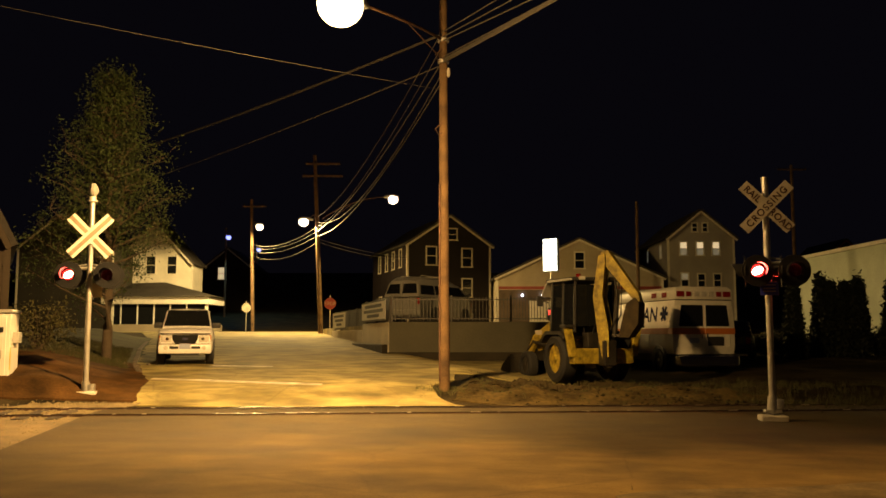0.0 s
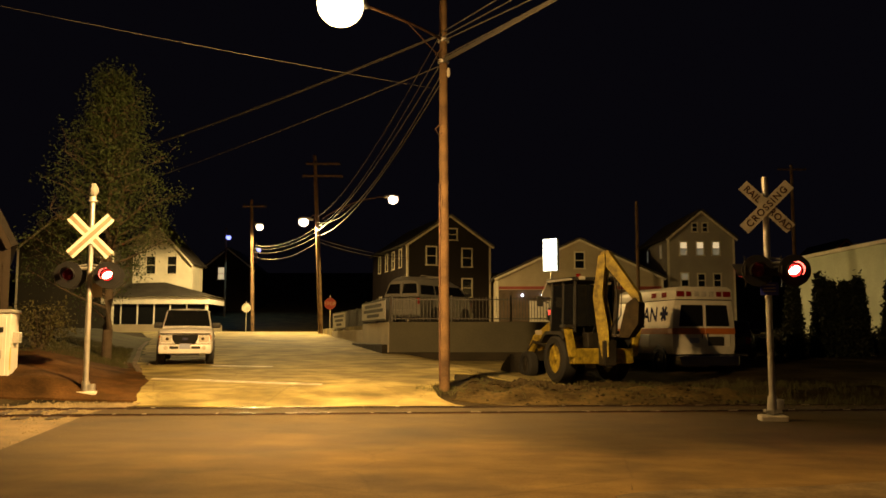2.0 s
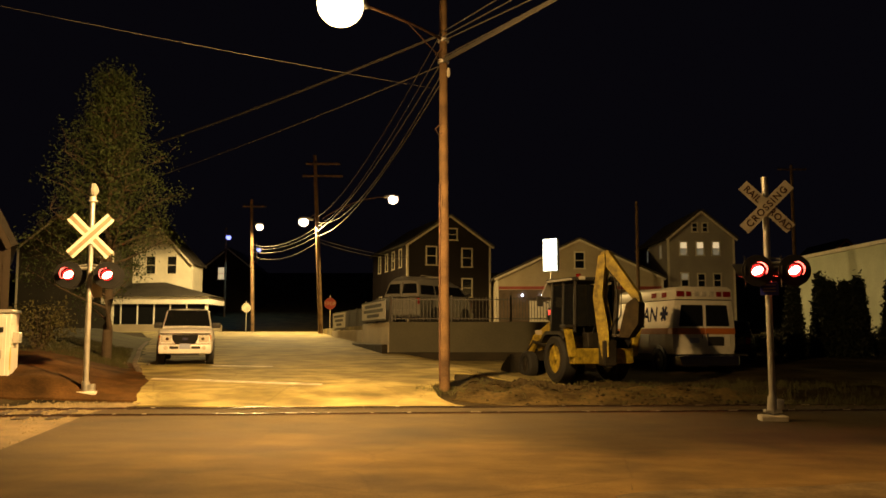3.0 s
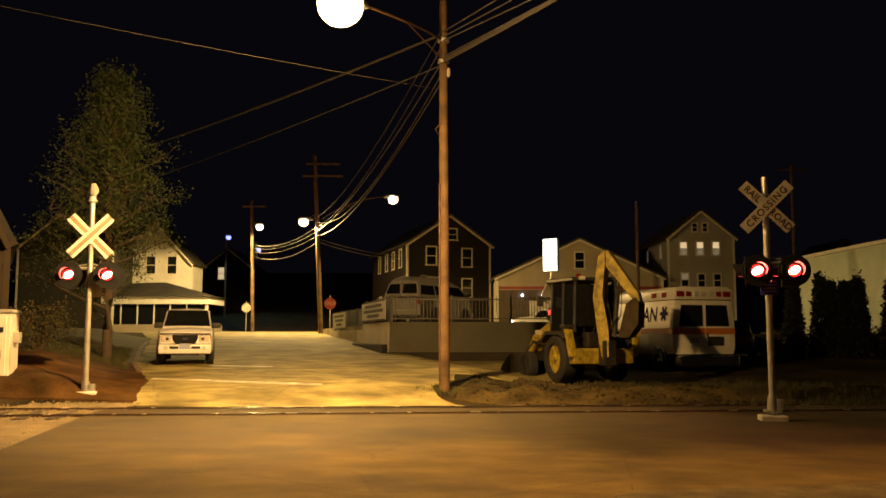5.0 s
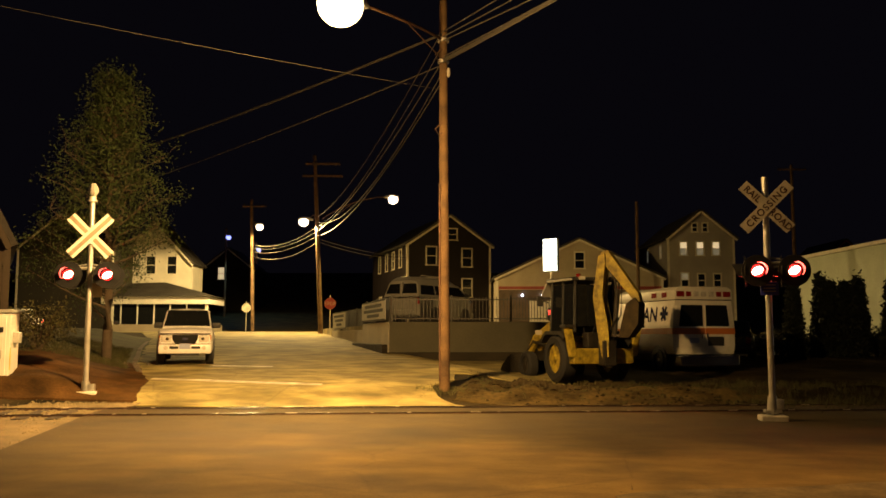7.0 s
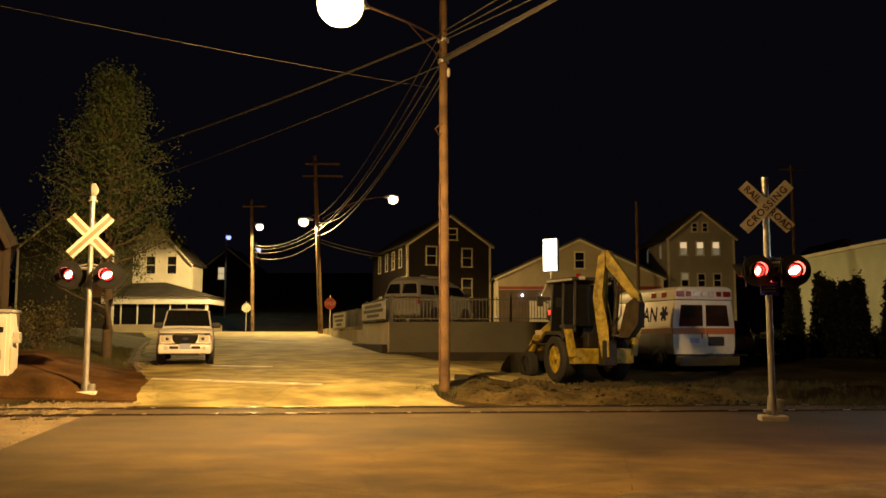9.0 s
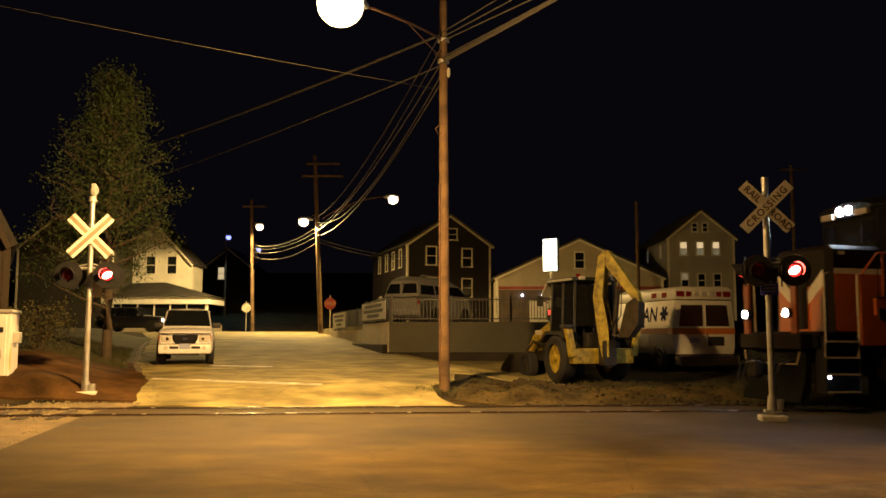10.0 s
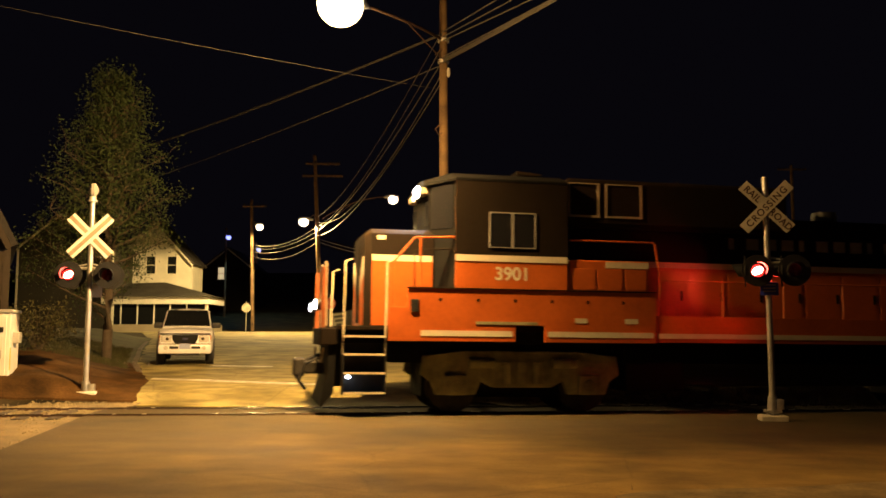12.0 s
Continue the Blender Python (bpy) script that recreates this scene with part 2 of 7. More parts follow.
def text_part(name, body, size, m, mat, parent, label="", depth=0.004, bold=0.0, spacing=1.0):
    cu = bpy.data.curves.new(name, "FONT")
    cu.offset = bold
    cu.space_character = spacing
    cu.body, cu.size, cu.extrude, cu.align_x, cu.align_y = body, size, depth, "CENTER", "CENTER"
    tmp = bpy.data.objects.new(name, cu)
    me = bpy.data.meshes.new_from_object(tmp)
    bpy.data.objects.remove(tmp)
    me.transform(m)
    me.materials.append(MAT[mat])
    ob = new(name, me)
    ob.parent = parent
    if label:
        tagged(ob, label)
    return ob


def ramp_at(v, pts):
    return float(np.interp(v, [p[0] for p in pts], [p[1] for p in pts]))


def ease(v):
    v = min(1.0, max(0.0, v))
    return v * v * (3 - 2 * v)


# ---- the lie of the land ----
def track_y(x):
    return 18.7 + TRACK_SLOPE * x


def road_left(y):
    return ramp_at(y, [(17, -6.5), (19.5, -6.75), (23, -7.65), (27, -9.3), (31, -10.6), (36, -12.2), (45, -14.8), (60, -20.2)])


def road_right(y):
    return ramp_at(y, [(17, 1.4), (19.5, 0.95), (20.3, 0.45), (21.3, -0.1), (22.3, -0.3), (23.5, 0.3), (27, 0.3), (31, -1.0), (34, -2.0), (42, -4.2), (50, -6.0), (60, -8.2)])


def ground_z(x, y):
    tz = GRADE * max(-75, min(75, x))
    u = (y - track_y(x)) * 0.979
    road = ramp_at(y, [(19.5, 0), (21, 0.2), (23, 0.38), (27, 0.62), (34, 0.90), (45, 1.38), (60, 1.78), (64, 1.86), (75, 1.80), (95, 2.4), (160, 9), (400, 30)])
    yard = ramp_at(y, [(19.5, 0.0), (21.5, 0.22), (26, 0.27), (29, 0.46), (34, 0.62), (56, 1.3), (64, 1.86), (75, 1.80), (95, 2.4), (160, 9), (400, 30)])
    k = ease((x - road_right(y)) / 2.2)
    z = road * (1 - k) + yard * k
    off = ease((u - 1.6) / 2.0)
    left = ease((road_left(y) - x) / 3.0) if y < 60 else 0
    z += 0.5 * left * off * (1 if y < 50 else (60 - y) / 10)
    z = tz * (1 - ease((u - 3) / 12)) + z * off
    loose = 0.0
    if u > 1.9 and y < 33:
        loose = max(k, 0.5 * left) * ease((u - 1.9) / 1.2) * ease((27 - y) / 4)
        z += loose * (0.26 * noise.noise((x * 0.7, y * 0.9, 0)) + 0.10 * noise.noise((x * 1.9, y * 2.1, 3)) + 0.05 * abs(noise.noise((x * 4.6, y * 4.9, 5))))
    return z


def axis_steps(lo, hi, fine_lo, fine_hi, fine, far):
    mid = list(np.arange(fine_lo, fine_hi + 1e-6, fine))
    out, s = [], fine
    v = fine_lo
    while v > lo:
        s *= far
        v -= s
        out.append(v)
    tail, s, v = [], fine, fine_hi
    while v < hi:
        s *= far
        v += s
        tail.append(v)
    return out[::-1] + mid + tail


def sheet_mesh(name, rows, mat, skirt=0.0):
    """A sheet through rows of points, with a turned-down edge."""
    bm = bmesh.new()
    vs = [[bm.verts.new(p) for p in r] for r in rows]
    for a, b in zip(vs, vs[1:]):
        for i in range(len(a) - 1):
            bm.faces.new((a[i], a[i + 1], b[i + 1], b[i]))
    bmesh.ops.recalc_face_normals(bm, faces=bm.faces[:])
    if sum(f.normal.z for f in bm.faces) < 0:
        bmesh.ops.reverse_faces(bm, faces=bm.faces[:])
    if skirt:
        es = [e for e in bm.edges if e.is_boundary]
        r = bmesh.ops.extrude_edge_only(bm, edges=es)
        for v in r["geom"]:
            if isinstance(v, bmesh.types.BMVert):
                v.co.z -= skirt
        bmesh.ops.recalc_face_normals(bm, faces=bm.faces[:])
    return part(name, bm, mat, None, "", True)


def laid(name, lo, hi, n, m, lift, mat, label, wobble=0.0, skirt=0.08):
    """A paved strip between two edge lines lo(t) and hi(t), lying on the land."""
    rows = []
    for j in range(n + 1):
        a, b = Vector(lo(j / n)).to_3d(), Vector(hi(j / n)).to_3d()
        row = []
        for i in range(m + 1):
            p = a.lerp(b, i / m)
            if wobble and i in (0, m):
                p.x += wobble * noise.noise((p.x * 1.3, p.y * 1.3, 7 + i))
                p.y += wobble * noise.noise((p.x * 1.3, p.y * 1.3, 17 + i))
            row.append((p.x, p.y, ground_z(p.x, p.y) + lift))
        rows.append(row)
    return tagged(sheet_mesh(name, rows, mat, skirt), label, "pavement", "", "structure")


xs, ys = axis_steps(-2500, 2500, -14, 20, 0.25, 1.13), axis_steps(-400, 3000, 8, 36, 0.25, 1.13)
tagged(sheet_mesh("ground", [[(x, y, ground_z(x, y)) for x in xs] for y in ys], "soil"), "dark trampled soil with sparse weeds beside the railway", "ground", "", "structure")

# street beyond the crossing, cross street at the top, newer tarmac this side
laid("road", lambda t: (road_left(19.4 + 42 * t), 19.4 + 42 * t), lambda t: (road_right(19.4 + 42 * t), 19.4 + 42 * t), 150, 24, 0.03, "old_tarmac", "worn pale asphalt street climbing from the crossing", 0.06)
laid("road", lambda t: (-140 + 280 * t, 60.5), lambda t: (-140 + 280 * t, 70.5), 120, 6, 0.036, "old_tarmac", "pale asphalt cross street at the top of the rise")
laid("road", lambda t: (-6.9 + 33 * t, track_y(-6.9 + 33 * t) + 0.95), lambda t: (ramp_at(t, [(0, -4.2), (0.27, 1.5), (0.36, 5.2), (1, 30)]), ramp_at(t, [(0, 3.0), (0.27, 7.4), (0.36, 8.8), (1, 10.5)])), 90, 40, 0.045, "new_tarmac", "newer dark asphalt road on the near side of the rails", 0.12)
MAT["line_paint"] = material("worn_line_paint", (0.62, 0.58, 0.46), 0.7, 0, 0.35, 2.5, 0.2, 14, (0.36, 0.33, 0.25))
laid("stop_line", lambda t: (-7.5 + 4.5 * t, 22.95 - 0.8 * t), lambda t: (-7.5 + 4.5 * t, 23.25 - 0.8 * t), 40, 2, 0.036, "line_paint", "worn white stop line across the street", 0.06, 0.004)
laid("stop_line", lambda t: (-7.0 + 1.9 * t, 26.9 - 0.2 * t), lambda t: (-7.0 + 1.9 * t, 27.2 - 0.2 * t), 20, 2, 0.036, "line_paint", "worn white line on the street", 0.06, 0.004)
laid("gravel_bank", lambda t: (-40 + 33.0 * t, track_y(-40 + 33.0 * t) + 2.0), lambda t: (-40 + 33.6 * t, track_y(-40 + 33.6 * t) - 1.9), 70, 10, 0.02, "gravel", "crushed stone ballast under the rails", 0.3)
laid("gravel_bank", lambda t: (4.9 + 60 * t, track_y(4.9 + 60 * t) + 1.7), lambda t: (6.2 + 60 * t, track_y(6.2 + 60 * t) - 1.0), 90, 8, 0.02, "soil", "dark soil and ballast under the rails", 0.3)
laid("gravel_shoulder", lambda t: (-30 + 24.6 * t, 6.0 + 5.2 * t), lambda t: (-30 + 23.5 * t, 12.0 + 4.6 * t), 40, 10, 0.03, "gravel", "pale gravel shoulder beside the near road", 0.2)
laid("gravel_shoulder", lambda t: (1.2 + 12 * t, 3.0 + 2 * t), lambda t: (1.7 + 12 * t, ramp_at(t, [(0, 8.9), (0.08, 9.35), (0.3, 9.9), (1, 11.3)])), 60, 24, 0.058, "pale_gravel", "pale gravel shoulder beside the near road", 0.2)
laid("flower_bed", lambda t: (-16, 18.0 + 10.2 * t), lambda t: (road_left(20.0 + 8.2 * t) + 0.04, 20.0 + 8.2 * t), 60, 60, 0.05, "mulch", "reddish bark mulch bed beside the street", 0.3)
laid("grass_verge", lambda t: (-19 - 3 * t, 27.9 + 20 * t), lambda t: (road_left(27.9 + 20 * t) + 0.1, 27.9 + 20 * t), 70, 24, 0.045, "grass_soil", "dim rough grass verge beside the street", 0.3)
laid("pavement", lambda t: (-1.2 + 4.6 * t, 25.4), lambda t: (-2.0 + 5.4 * t, 33.8), 20, 20, 0.034, "old_tarmac", "pale concrete apron below the retaining wall", 0.2)


MAT["dry_dirt"] = material("dry_dirt", (0.10, 0.074, 0.028), 0.95, 0, 0.6, 1.3, 1.0, 9, (0.06, 0.042, 0.02), spec=0.1)
laid("dirt_yard", lambda t: (0.3 + 8.5 * t, ramp_at(t, [(0, 21.2), (0.15, 20.5), (1, 21.9)])), lambda t: (0.4 + 8.5 * t, ramp_at(t, [(0, 22.3), (0.25, 24.4), (0.6, 24.2), (1, 23.2)])), 70, 24, 0.025, "dry_dirt", "dry trampled dirt with sparse weeds before the backhoe", 0.35, 0.05)


def rail(side):
    """A running rail: head, web and foot, following the grade."""
    bm = B()
    prof = [(-0.07, 0), (0.07, 0), (0.07, 0.012), (0.01, 0.03), (0.01, 0.12), (0.037, 0.13), (0.037, 0.168), (0.025, 0.175), (-0.025, 0.175), (-0.037, 0.168), (-0.037, 0.13), (-0.01, 0.12), (-0.01, 0.03), (-0.07, 0.012)]
    prism(bm, [(p[0], p[1] - 0.10) for p in prof], "x", -75, 75, 0, 0)
    for f in bm.faces:
        f.material_index = 0 if f.calc_center_median().z > 0.062 else 1
    r = tagged(part("rail", bm, ["steel", "rust"], None), "worn steel running rail with a bright polished head", "rail", "pair of rails")
    r.matrix_basis = Matrix.Translation((0, 18.7, 0)) @ pose(0, 0, 0, 0, math.degrees(math.atan(-GRADE)), TRACK_YAW) @ pose(0, side * 0.755, 0.0)


rail(-1)
rail(1)

for off in (-0.66, 0.66):
    laid("flangeway", lambda t: (-6.6 + 13.5 * t, track_y(-6.6 + 13.5 * t) + off - 0.035), lambda t: (-6.6 + 13.5 * t, track_y(-6.6 + 13.5 * t) + off + 0.035), 40, 1, 0.055, "black", "dark flange gap beside the rail", 0, 0.004)


def sleepers():
    """Timber ties under the open track either side of the crossing."""
    bm = B()
    box(bm, (-0.11, -1.3, -0.09), (0.11, 1.3, 0.0), 0.012)
    first = part("sleeper", bm, "sleeper")
    tagged(first, "dark creosoted timber railway sleeper", "sleeper", "sleepers under the rails")
    at = [x for x in np.arange(-16.0, -6.9, 0.55)] + [x for x in np.arange(7.6, 22, 0.55)]
    for i, x in enumerate(at):
        m = pose(x, track_y(x), ground_z(x, track_y(x)) + 0.045, 0, 0, TRACK_YAW)
        if i == 0:
            first.matrix_basis = m
        else:
            copy_thing(first, m)


sleepers()


def scatter(name, n, spot, size, mat, label, seed, flat=0.7):
    """Loose stones or clods lying on the land: one heap of small faceted lumps."""
    rng = random.Random(seed)
    vs, fs = [], []
    base = [(1, 0, 0), (-1, 0, 0), (0, 1, 0), (0, -1, 0), (0, 0, 1), (0, 0, -1)]
    tri = [(0, 2, 4), (2, 1, 4), (1, 3, 4), (3, 0, 4), (2, 0, 5), (1, 2, 5), (3, 1, 5), (0, 3, 5)]
    for _ in range(n):
        x, y = spot(rng)
        s = size * rng.uniform(0.4, 1.0) ** 1.5
        a = rng.uniform(0, 6.2832)
        k = len(vs)
        z = ground_z(x, y) + 0.03
        for p in base:
            q = [c * s * rng.uniform(0.7, 1.3) for c in p]
            vs.append((x + q[0] * math.cos(a) - q[1] * math.sin(a), y + q[0] * math.sin(a) + q[1] * math.cos(a), z + q[2] * flat))
        fs += [tuple(k + i for i in t) for t in tri]
    me = bpy.data.meshes.new(name)
    me.from_pydata(vs, [], fs)
    me.materials.append(MAT[mat])
    tagged(new(name, me), label, "gravel", "", "stuff")


def by_track(x0, x1, u0, u1):
    def spot(r):
        x = r.uniform(x0, x1)
        return x, track_y(x) + r.triangular(u0, u1)
    return spot


MAT["stone"] = material("pale_crushed_stone", (0.23, 0.185, 0.10), 0.9, 0, 0.3, 3, 0.4, 30)
scatter("ballast", 5200, by_track(-17, -6.7, -1.7, 2.3), 0.045, "stone", "pale crushed stone ballast round the rails", 1)
scatter("ballast", 1800, by_track(-8.8, -6.6, 1.0, 2.6), 0.04, "stone", "pale crushed stone at the edge of the crossing", 2)
scatter("ballast", 2600, by_track(7.0, 20, -1.4, 2.0), 0.05, "soil", "dark dirty ballast round the rails", 3)
scatter("soil_clods", 320, lambda r: (r.uniform(0.4, 7.5), r.triangular(20.6, 25.5, 22.2)), 0.075, "soil", "loose clods of dug earth beside the pole", 4)
scatter("soil_clods", 260, lambda r: (r.gauss(2.4, 0.45), r.gauss(22.9, 0.25)), 0.17, "soil", "heap of dark earth beside the backhoe", 5)
scatter("gravel_litter", 2600, lambda r: (r.uniform(-9.5, -5.2), r.uniform(9.5, 16.0)) if r.random() < 0.5 else (r.uniform(1.6, 8), r.uniform(7.5, 9.6)), 0.03, "stone", "small stones strewn on the shoulder", 6)
scatter("gravel_litter", 260, lambda r: (r.uniform(-7, 7), r.uniform(9, 17)), 0.014, "stone", "grit strewn on the asphalt", 7)
scatter("mulch_chips", 5000, lambda r: (lambda y: (road_left(y) - abs(r.gauss(0, 2.2)) - 0.2, y))(r.uniform(20.4, 28)), 0.045, "mulch", "bark chips on the planting bed", 8, 0.4)


MAT["dull_granite"] = material("dull_granite", (0.17, 0.14, 0.10), 0.9, 0, 0.35, 3, 0.4)
MAT["dark_soil"] = material("dark_soil", (0.03, 0.024, 0.015), 0.95, 0, 0.4, 2, 0.6)


def kerb():
    """Granite kerb stones between the planting bed and the street, each a piece of its own."""
    k = thing("kerb", pose(0, 0, 0), "rough granite kerb along the planting bed", "kerb", "", "structure")
    rng = random.Random(12)
    y = 24.8
    me = None
    while y < 42:
        y2 = y + 1.5
        a, b = Vector((road_left(y), y, ground_z(road_left(y), y))), Vector((road_left(y2), y2, ground_z(road_left(y2), y2)))
        if me is None:
            bm = B()
            box(bm, (0.01, -0.08, -0.15), (1.52, 0.08, 0.07), 0.02)
            st = part("kerb_stone", bm, "dull_granite", k)
            me = st.data
        else:
            st = new("kerb_stone", me)
            st.parent = k
        d = b - a
        st.matrix_basis = Matrix.Translation(a + Vector((rng.uniform(-0.02, 0.02), 0, rng.uniform(-0.02, 0.02)))) @ d.to_track_quat("X", "Z").to_matrix().to_4x4()
        y = y2


kerb()


def tufts(name, n, spot, h, mat, label, seed):
    """Blades of rough grass standing on the land."""
    rng = random.Random(seed)
    vs, fs = [], []
    for _ in range(n):
        x, y = spot(rng)
        z = ground_z(x, y)
        for _ in range(6):
            a, hh, w = rng.uniform(0, 6.2832), h * rng.uniform(0.5, 1.2), 0.008
            dx, dy = math.cos(a), math.sin(a)
            ox, oy = x + rng.gauss(0, 0.05), y + rng.gauss(0, 0.05)
            k = len(vs)
            lean = rng.uniform(0.1, 0.6) * hh
            vs += [(ox - dy * w, oy + dx * w, z), (ox + dy * w, oy - dx * w, z), (ox + dx * lean, oy + dy * lean, z + hh)]
            fs.append((k, k + 1, k + 2))
    me = bpy.data.meshes.new(name)
    me.from_pydata(vs, [], fs)
    me.materials.append(MAT[mat])
    tagged(new(name, me), label, "grass", "", "stuff")


MAT["grass"] = material("rough_grass", (0.06, 0.07, 0.02), 0.8, 0, 0.4, 2.0, 0, 9, (0.11, 0.09, 0.03))
tufts("grass", 2600, lambda r: (lambda y: (road_left(y) - 0.3 - abs(r.gauss(0, 1.6)), y))(r.uniform(25.5, 36)), 0.14, "grass", "rough grass on the bank beside the street", 21)
tufts("grass", 420, lambda r: (r.uniform(0.5, 9), r.triangular(21, 27, 22.5)), 0.13, "grass", "sparse weeds on the dug soil", 22)
tufts("grass", 700, lambda r: (r.uniform(7.5, 14), r.uniform(20.5, 26)), 0.2, "grass", "weeds on the dark ground beside the track", 23)
tufts("grass", 70, lambda r: (r.gauss(0.05, 0.3), r.gauss(21.9, 0.25)), 0.1, "grass", "weeds round the foot of the pole", 24)


# ---- street furniture ----
def lantern(parent, tip, aim, glass, size=1.0):
    """A cobra-head lantern at the end of its arm: cast housing and drop glass."""
    d = Vector((aim[0], aim[1], 0)).normalized()
    m = Matrix.Translation(tip) @ Matrix.Rotation(math.atan2(d.y, d.x), 4, "Z") @ Matrix.Scale(size, 4)
    bm = B()
    prism(bm, [(-0.16, 0.0), (0.1, 0.1), (0.52, 0.1), (0.66, 0.02), (0.66, -0.03), (-0.16, -0.06)], "y", -0.15, 0.15, 0.03)
    bm.transform(m)
    head = part("lantern", bm, "alum", parent, "", True)
    # ball swollen well past a lamp's size to take in the glare
    bm = B()
    ball(bm, (0.36, 0, -0.17), 0.26, (1.05, 1.0, 0.95), 24)
    bm.transform(m)
    part("lamp_bulb", bm, glass, head, "glowing drop glass, enlarged for its glare", True)


def utility_pole(x, y, z, height, lean, label, arms, r=(0.16, 0.11), crossarm=None, fittings=(), lift=0.35):
    """A round timber pole with its lamp arms, crossarm and small fittings."""
    p = thing("utility_pole", pose(x, y, z), label, "utility pole", "poles along the street")
    bm = B()
    n = 10
    pts = [(lean[0] * i / n, lean[1] * i / n, height * i / n - (0.3 if i == 0 else 0)) for i in range(n + 1)]
    tube(bm, pts, [r[0] + (r[1] - r[0]) * i / n for i in range(n + 1)], 14)
    part("shaft", bm, "pole", p, "", True)
    for start, tip, glass in arms:
        bm = B()
        a, b = Vector(start), Vector(tip)
        pts = [a.lerp(b, i / 8) + Vector((0, 0, lift * math.sin(math.pi * i / 8) ** 0.8)) for i in range(9)]
        tube(bm, pts, 0.035, 8)
        tube(bm, [a + Vector((0, 0, -0.5)), a.lerp(b, 0.45) + Vector((0, 0, lift * 0.85))], 0.015, 6)
        part("lamp_arm", bm, "rust", p, "", True)
        lantern(p, tip, b - a, glass, 1.65 if glass == "lamp_glass" else 1.15)
    if crossarm:
        for cz, half in crossarm:
            bm = B()
            box(bm, (-half, -0.17, cz - 0.06), (half, -0.07, cz + 0.06), 0.01)
            part("crossarm", bm, "pole", p)
            for k in (-0.9, -0.45, 0.45, 0.9):
                bm = B()
                cyl(bm, (k * half, -0.12, cz + 0.06), (k * half, -0.12, cz + 0.2), 0.045, 0.03, 10)
                part("insulator", bm, "glass", p)
    for kind, fx, fy, fz in fittings:
        bm = B()
        if kind == "junction_box":
            ball(bm, (fx, fy, fz), 0.1, (0.5, 0.6, 1.3), 12)
            part("junction_box", bm, "white_worn", p)
        elif kind == "hook":
            tube(bm, [(fx, fy, fz + 0.25), (fx - 0.18, fy, fz + 0.1), (fx - 0.1, fy, fz - 0.06), (fx, fy, fz)], 0.018, 6)
            part("bracket", bm, "rust", p)
        elif kind == "riser":
            tube(bm, [(fx, fy, 0.1), (fx, fy, fz)], 0.025, 8)
            part("conduit", bm, "rust", p)
        else:
            cyl(bm, (fx, fy, fz - 0.04), (fx, fy, fz + 0.04), 0.145, None, 16)
            part("collar", bm, "galv", p)
    return p


PA, PB, P0 = (-15.79, 74.0, 2.0), (-7.80, 57.0, 1.7), (0.04, 22.0, 0.36)
utility_pole(*P0, 11.2, (-0.04, 0), "weathered brown timber utility pole with a sodium street lamp", [((-0.1, -0.1, 8.72), (-1.77, -5.45, 7.62), "lamp_glass")],
             r=(0.138, 0.092), lift=0.06, fittings=[("junction_box", 0.10, -0.06, 7.85), ("hook", -0.05, -0.1, 6.3), ("collar", -0.03, 0, 8.15), ("collar", -0.03, 0, 8.7), ("hook", -0.06, -0.1, 8.2), ("riser", -0.12, -0.08, 5.0)])
utility_pole(*PB, 11.6, (-0.55, 0), "tall timber utility pole with two street lamps at the corner", [((0, -0.1, 7.4), (4.3, -1.9, 8.55), "lamp_far"), ((-0.3, -0.1, 7.2), (-0.75, -0.25, 7.35), "lamp_far")], crossarm=[(10.2, 1.3), (11.0, 1.1)], fittings=[("collar", -0.3, 0, 6.8)])
utility_pole(*PA, 11.0, (-0.3, 0), "timber utility pole with a street lamp beyond the cross street", [((-0.2, -0.1, 8.7), (0.35, -0.7, 8.75), "lamp_far")], crossarm=[(10.4, 1.0)])
utility_pole(15.5, 70.5, 1.8, 10.5, (0, 0), "dark timber utility pole behind the yard", [], crossarm=None)
utility_pole(27.0, 68.0, 1.8, 13.0, (0, 0), "dark timber utility pole with a crossarm behind the yard", [], crossarm=[(12.6, 1.1)])
utility_pole(-27.0, 110.0, 4.0, 11.0, (0, 0), "distant pole with a bluish lamp", [((0, 0, 9.6), (0.3, -0.5, 9.9), "lamp_blue")])
utility_pole(-27.4, 130.0, 5.8, 9.5, (0, 0), "distant pole with a bluish lamp", [((0, 0, 8.2), (0.3, -0.5, 8.5), "lamp_blue")])


def wire(a, b, drop, r, mat="black", label="black overhead cable slung between poles"):
    bm = B()
    tube(bm, sag(a, b, drop), r, 5)
    tagged(part("overhead_cable", bm, mat, None, "", True), label, "cable", "overhead cables")


MAT["sign_white"] = material("reflective_sign_white", (0.84, 0.82, 0.77), 0.45, 0, 0.07, 3, 0.04)
MAT["sign_brown"] = material("faded_sign_lettering", (0.055, 0.022, 0.012), 0.6, 0, 0.2, 6, 0.05)
MAT["cable"] = material("cable_sheath", (0.06, 0.055, 0.048), 0.5, 0.0, 0.2, 3, 0.05)
top = (-0.01, 21.9)
RIGHT_WIRES = ((8.45, 12.0, 0.6, 0.16), (8.50, 12.4, 0.65, 0.16), (8.54, 12.8, 0.7, 0.14), (8.60, 13.2, 0.7, 0.12), (9.02, 15.2, 0.6, 0.16), (9.12, 13.6, 0.65, 0.14), (9.25, 12.4, 0.6, 0.12))
for z0, x1, dz, dr in RIGHT_WIRES:
    wire((*top, z0), (x1, 0.5, z0 + dz), dr, 0.02 if z0 < 8.6 else 0.016, "cable")
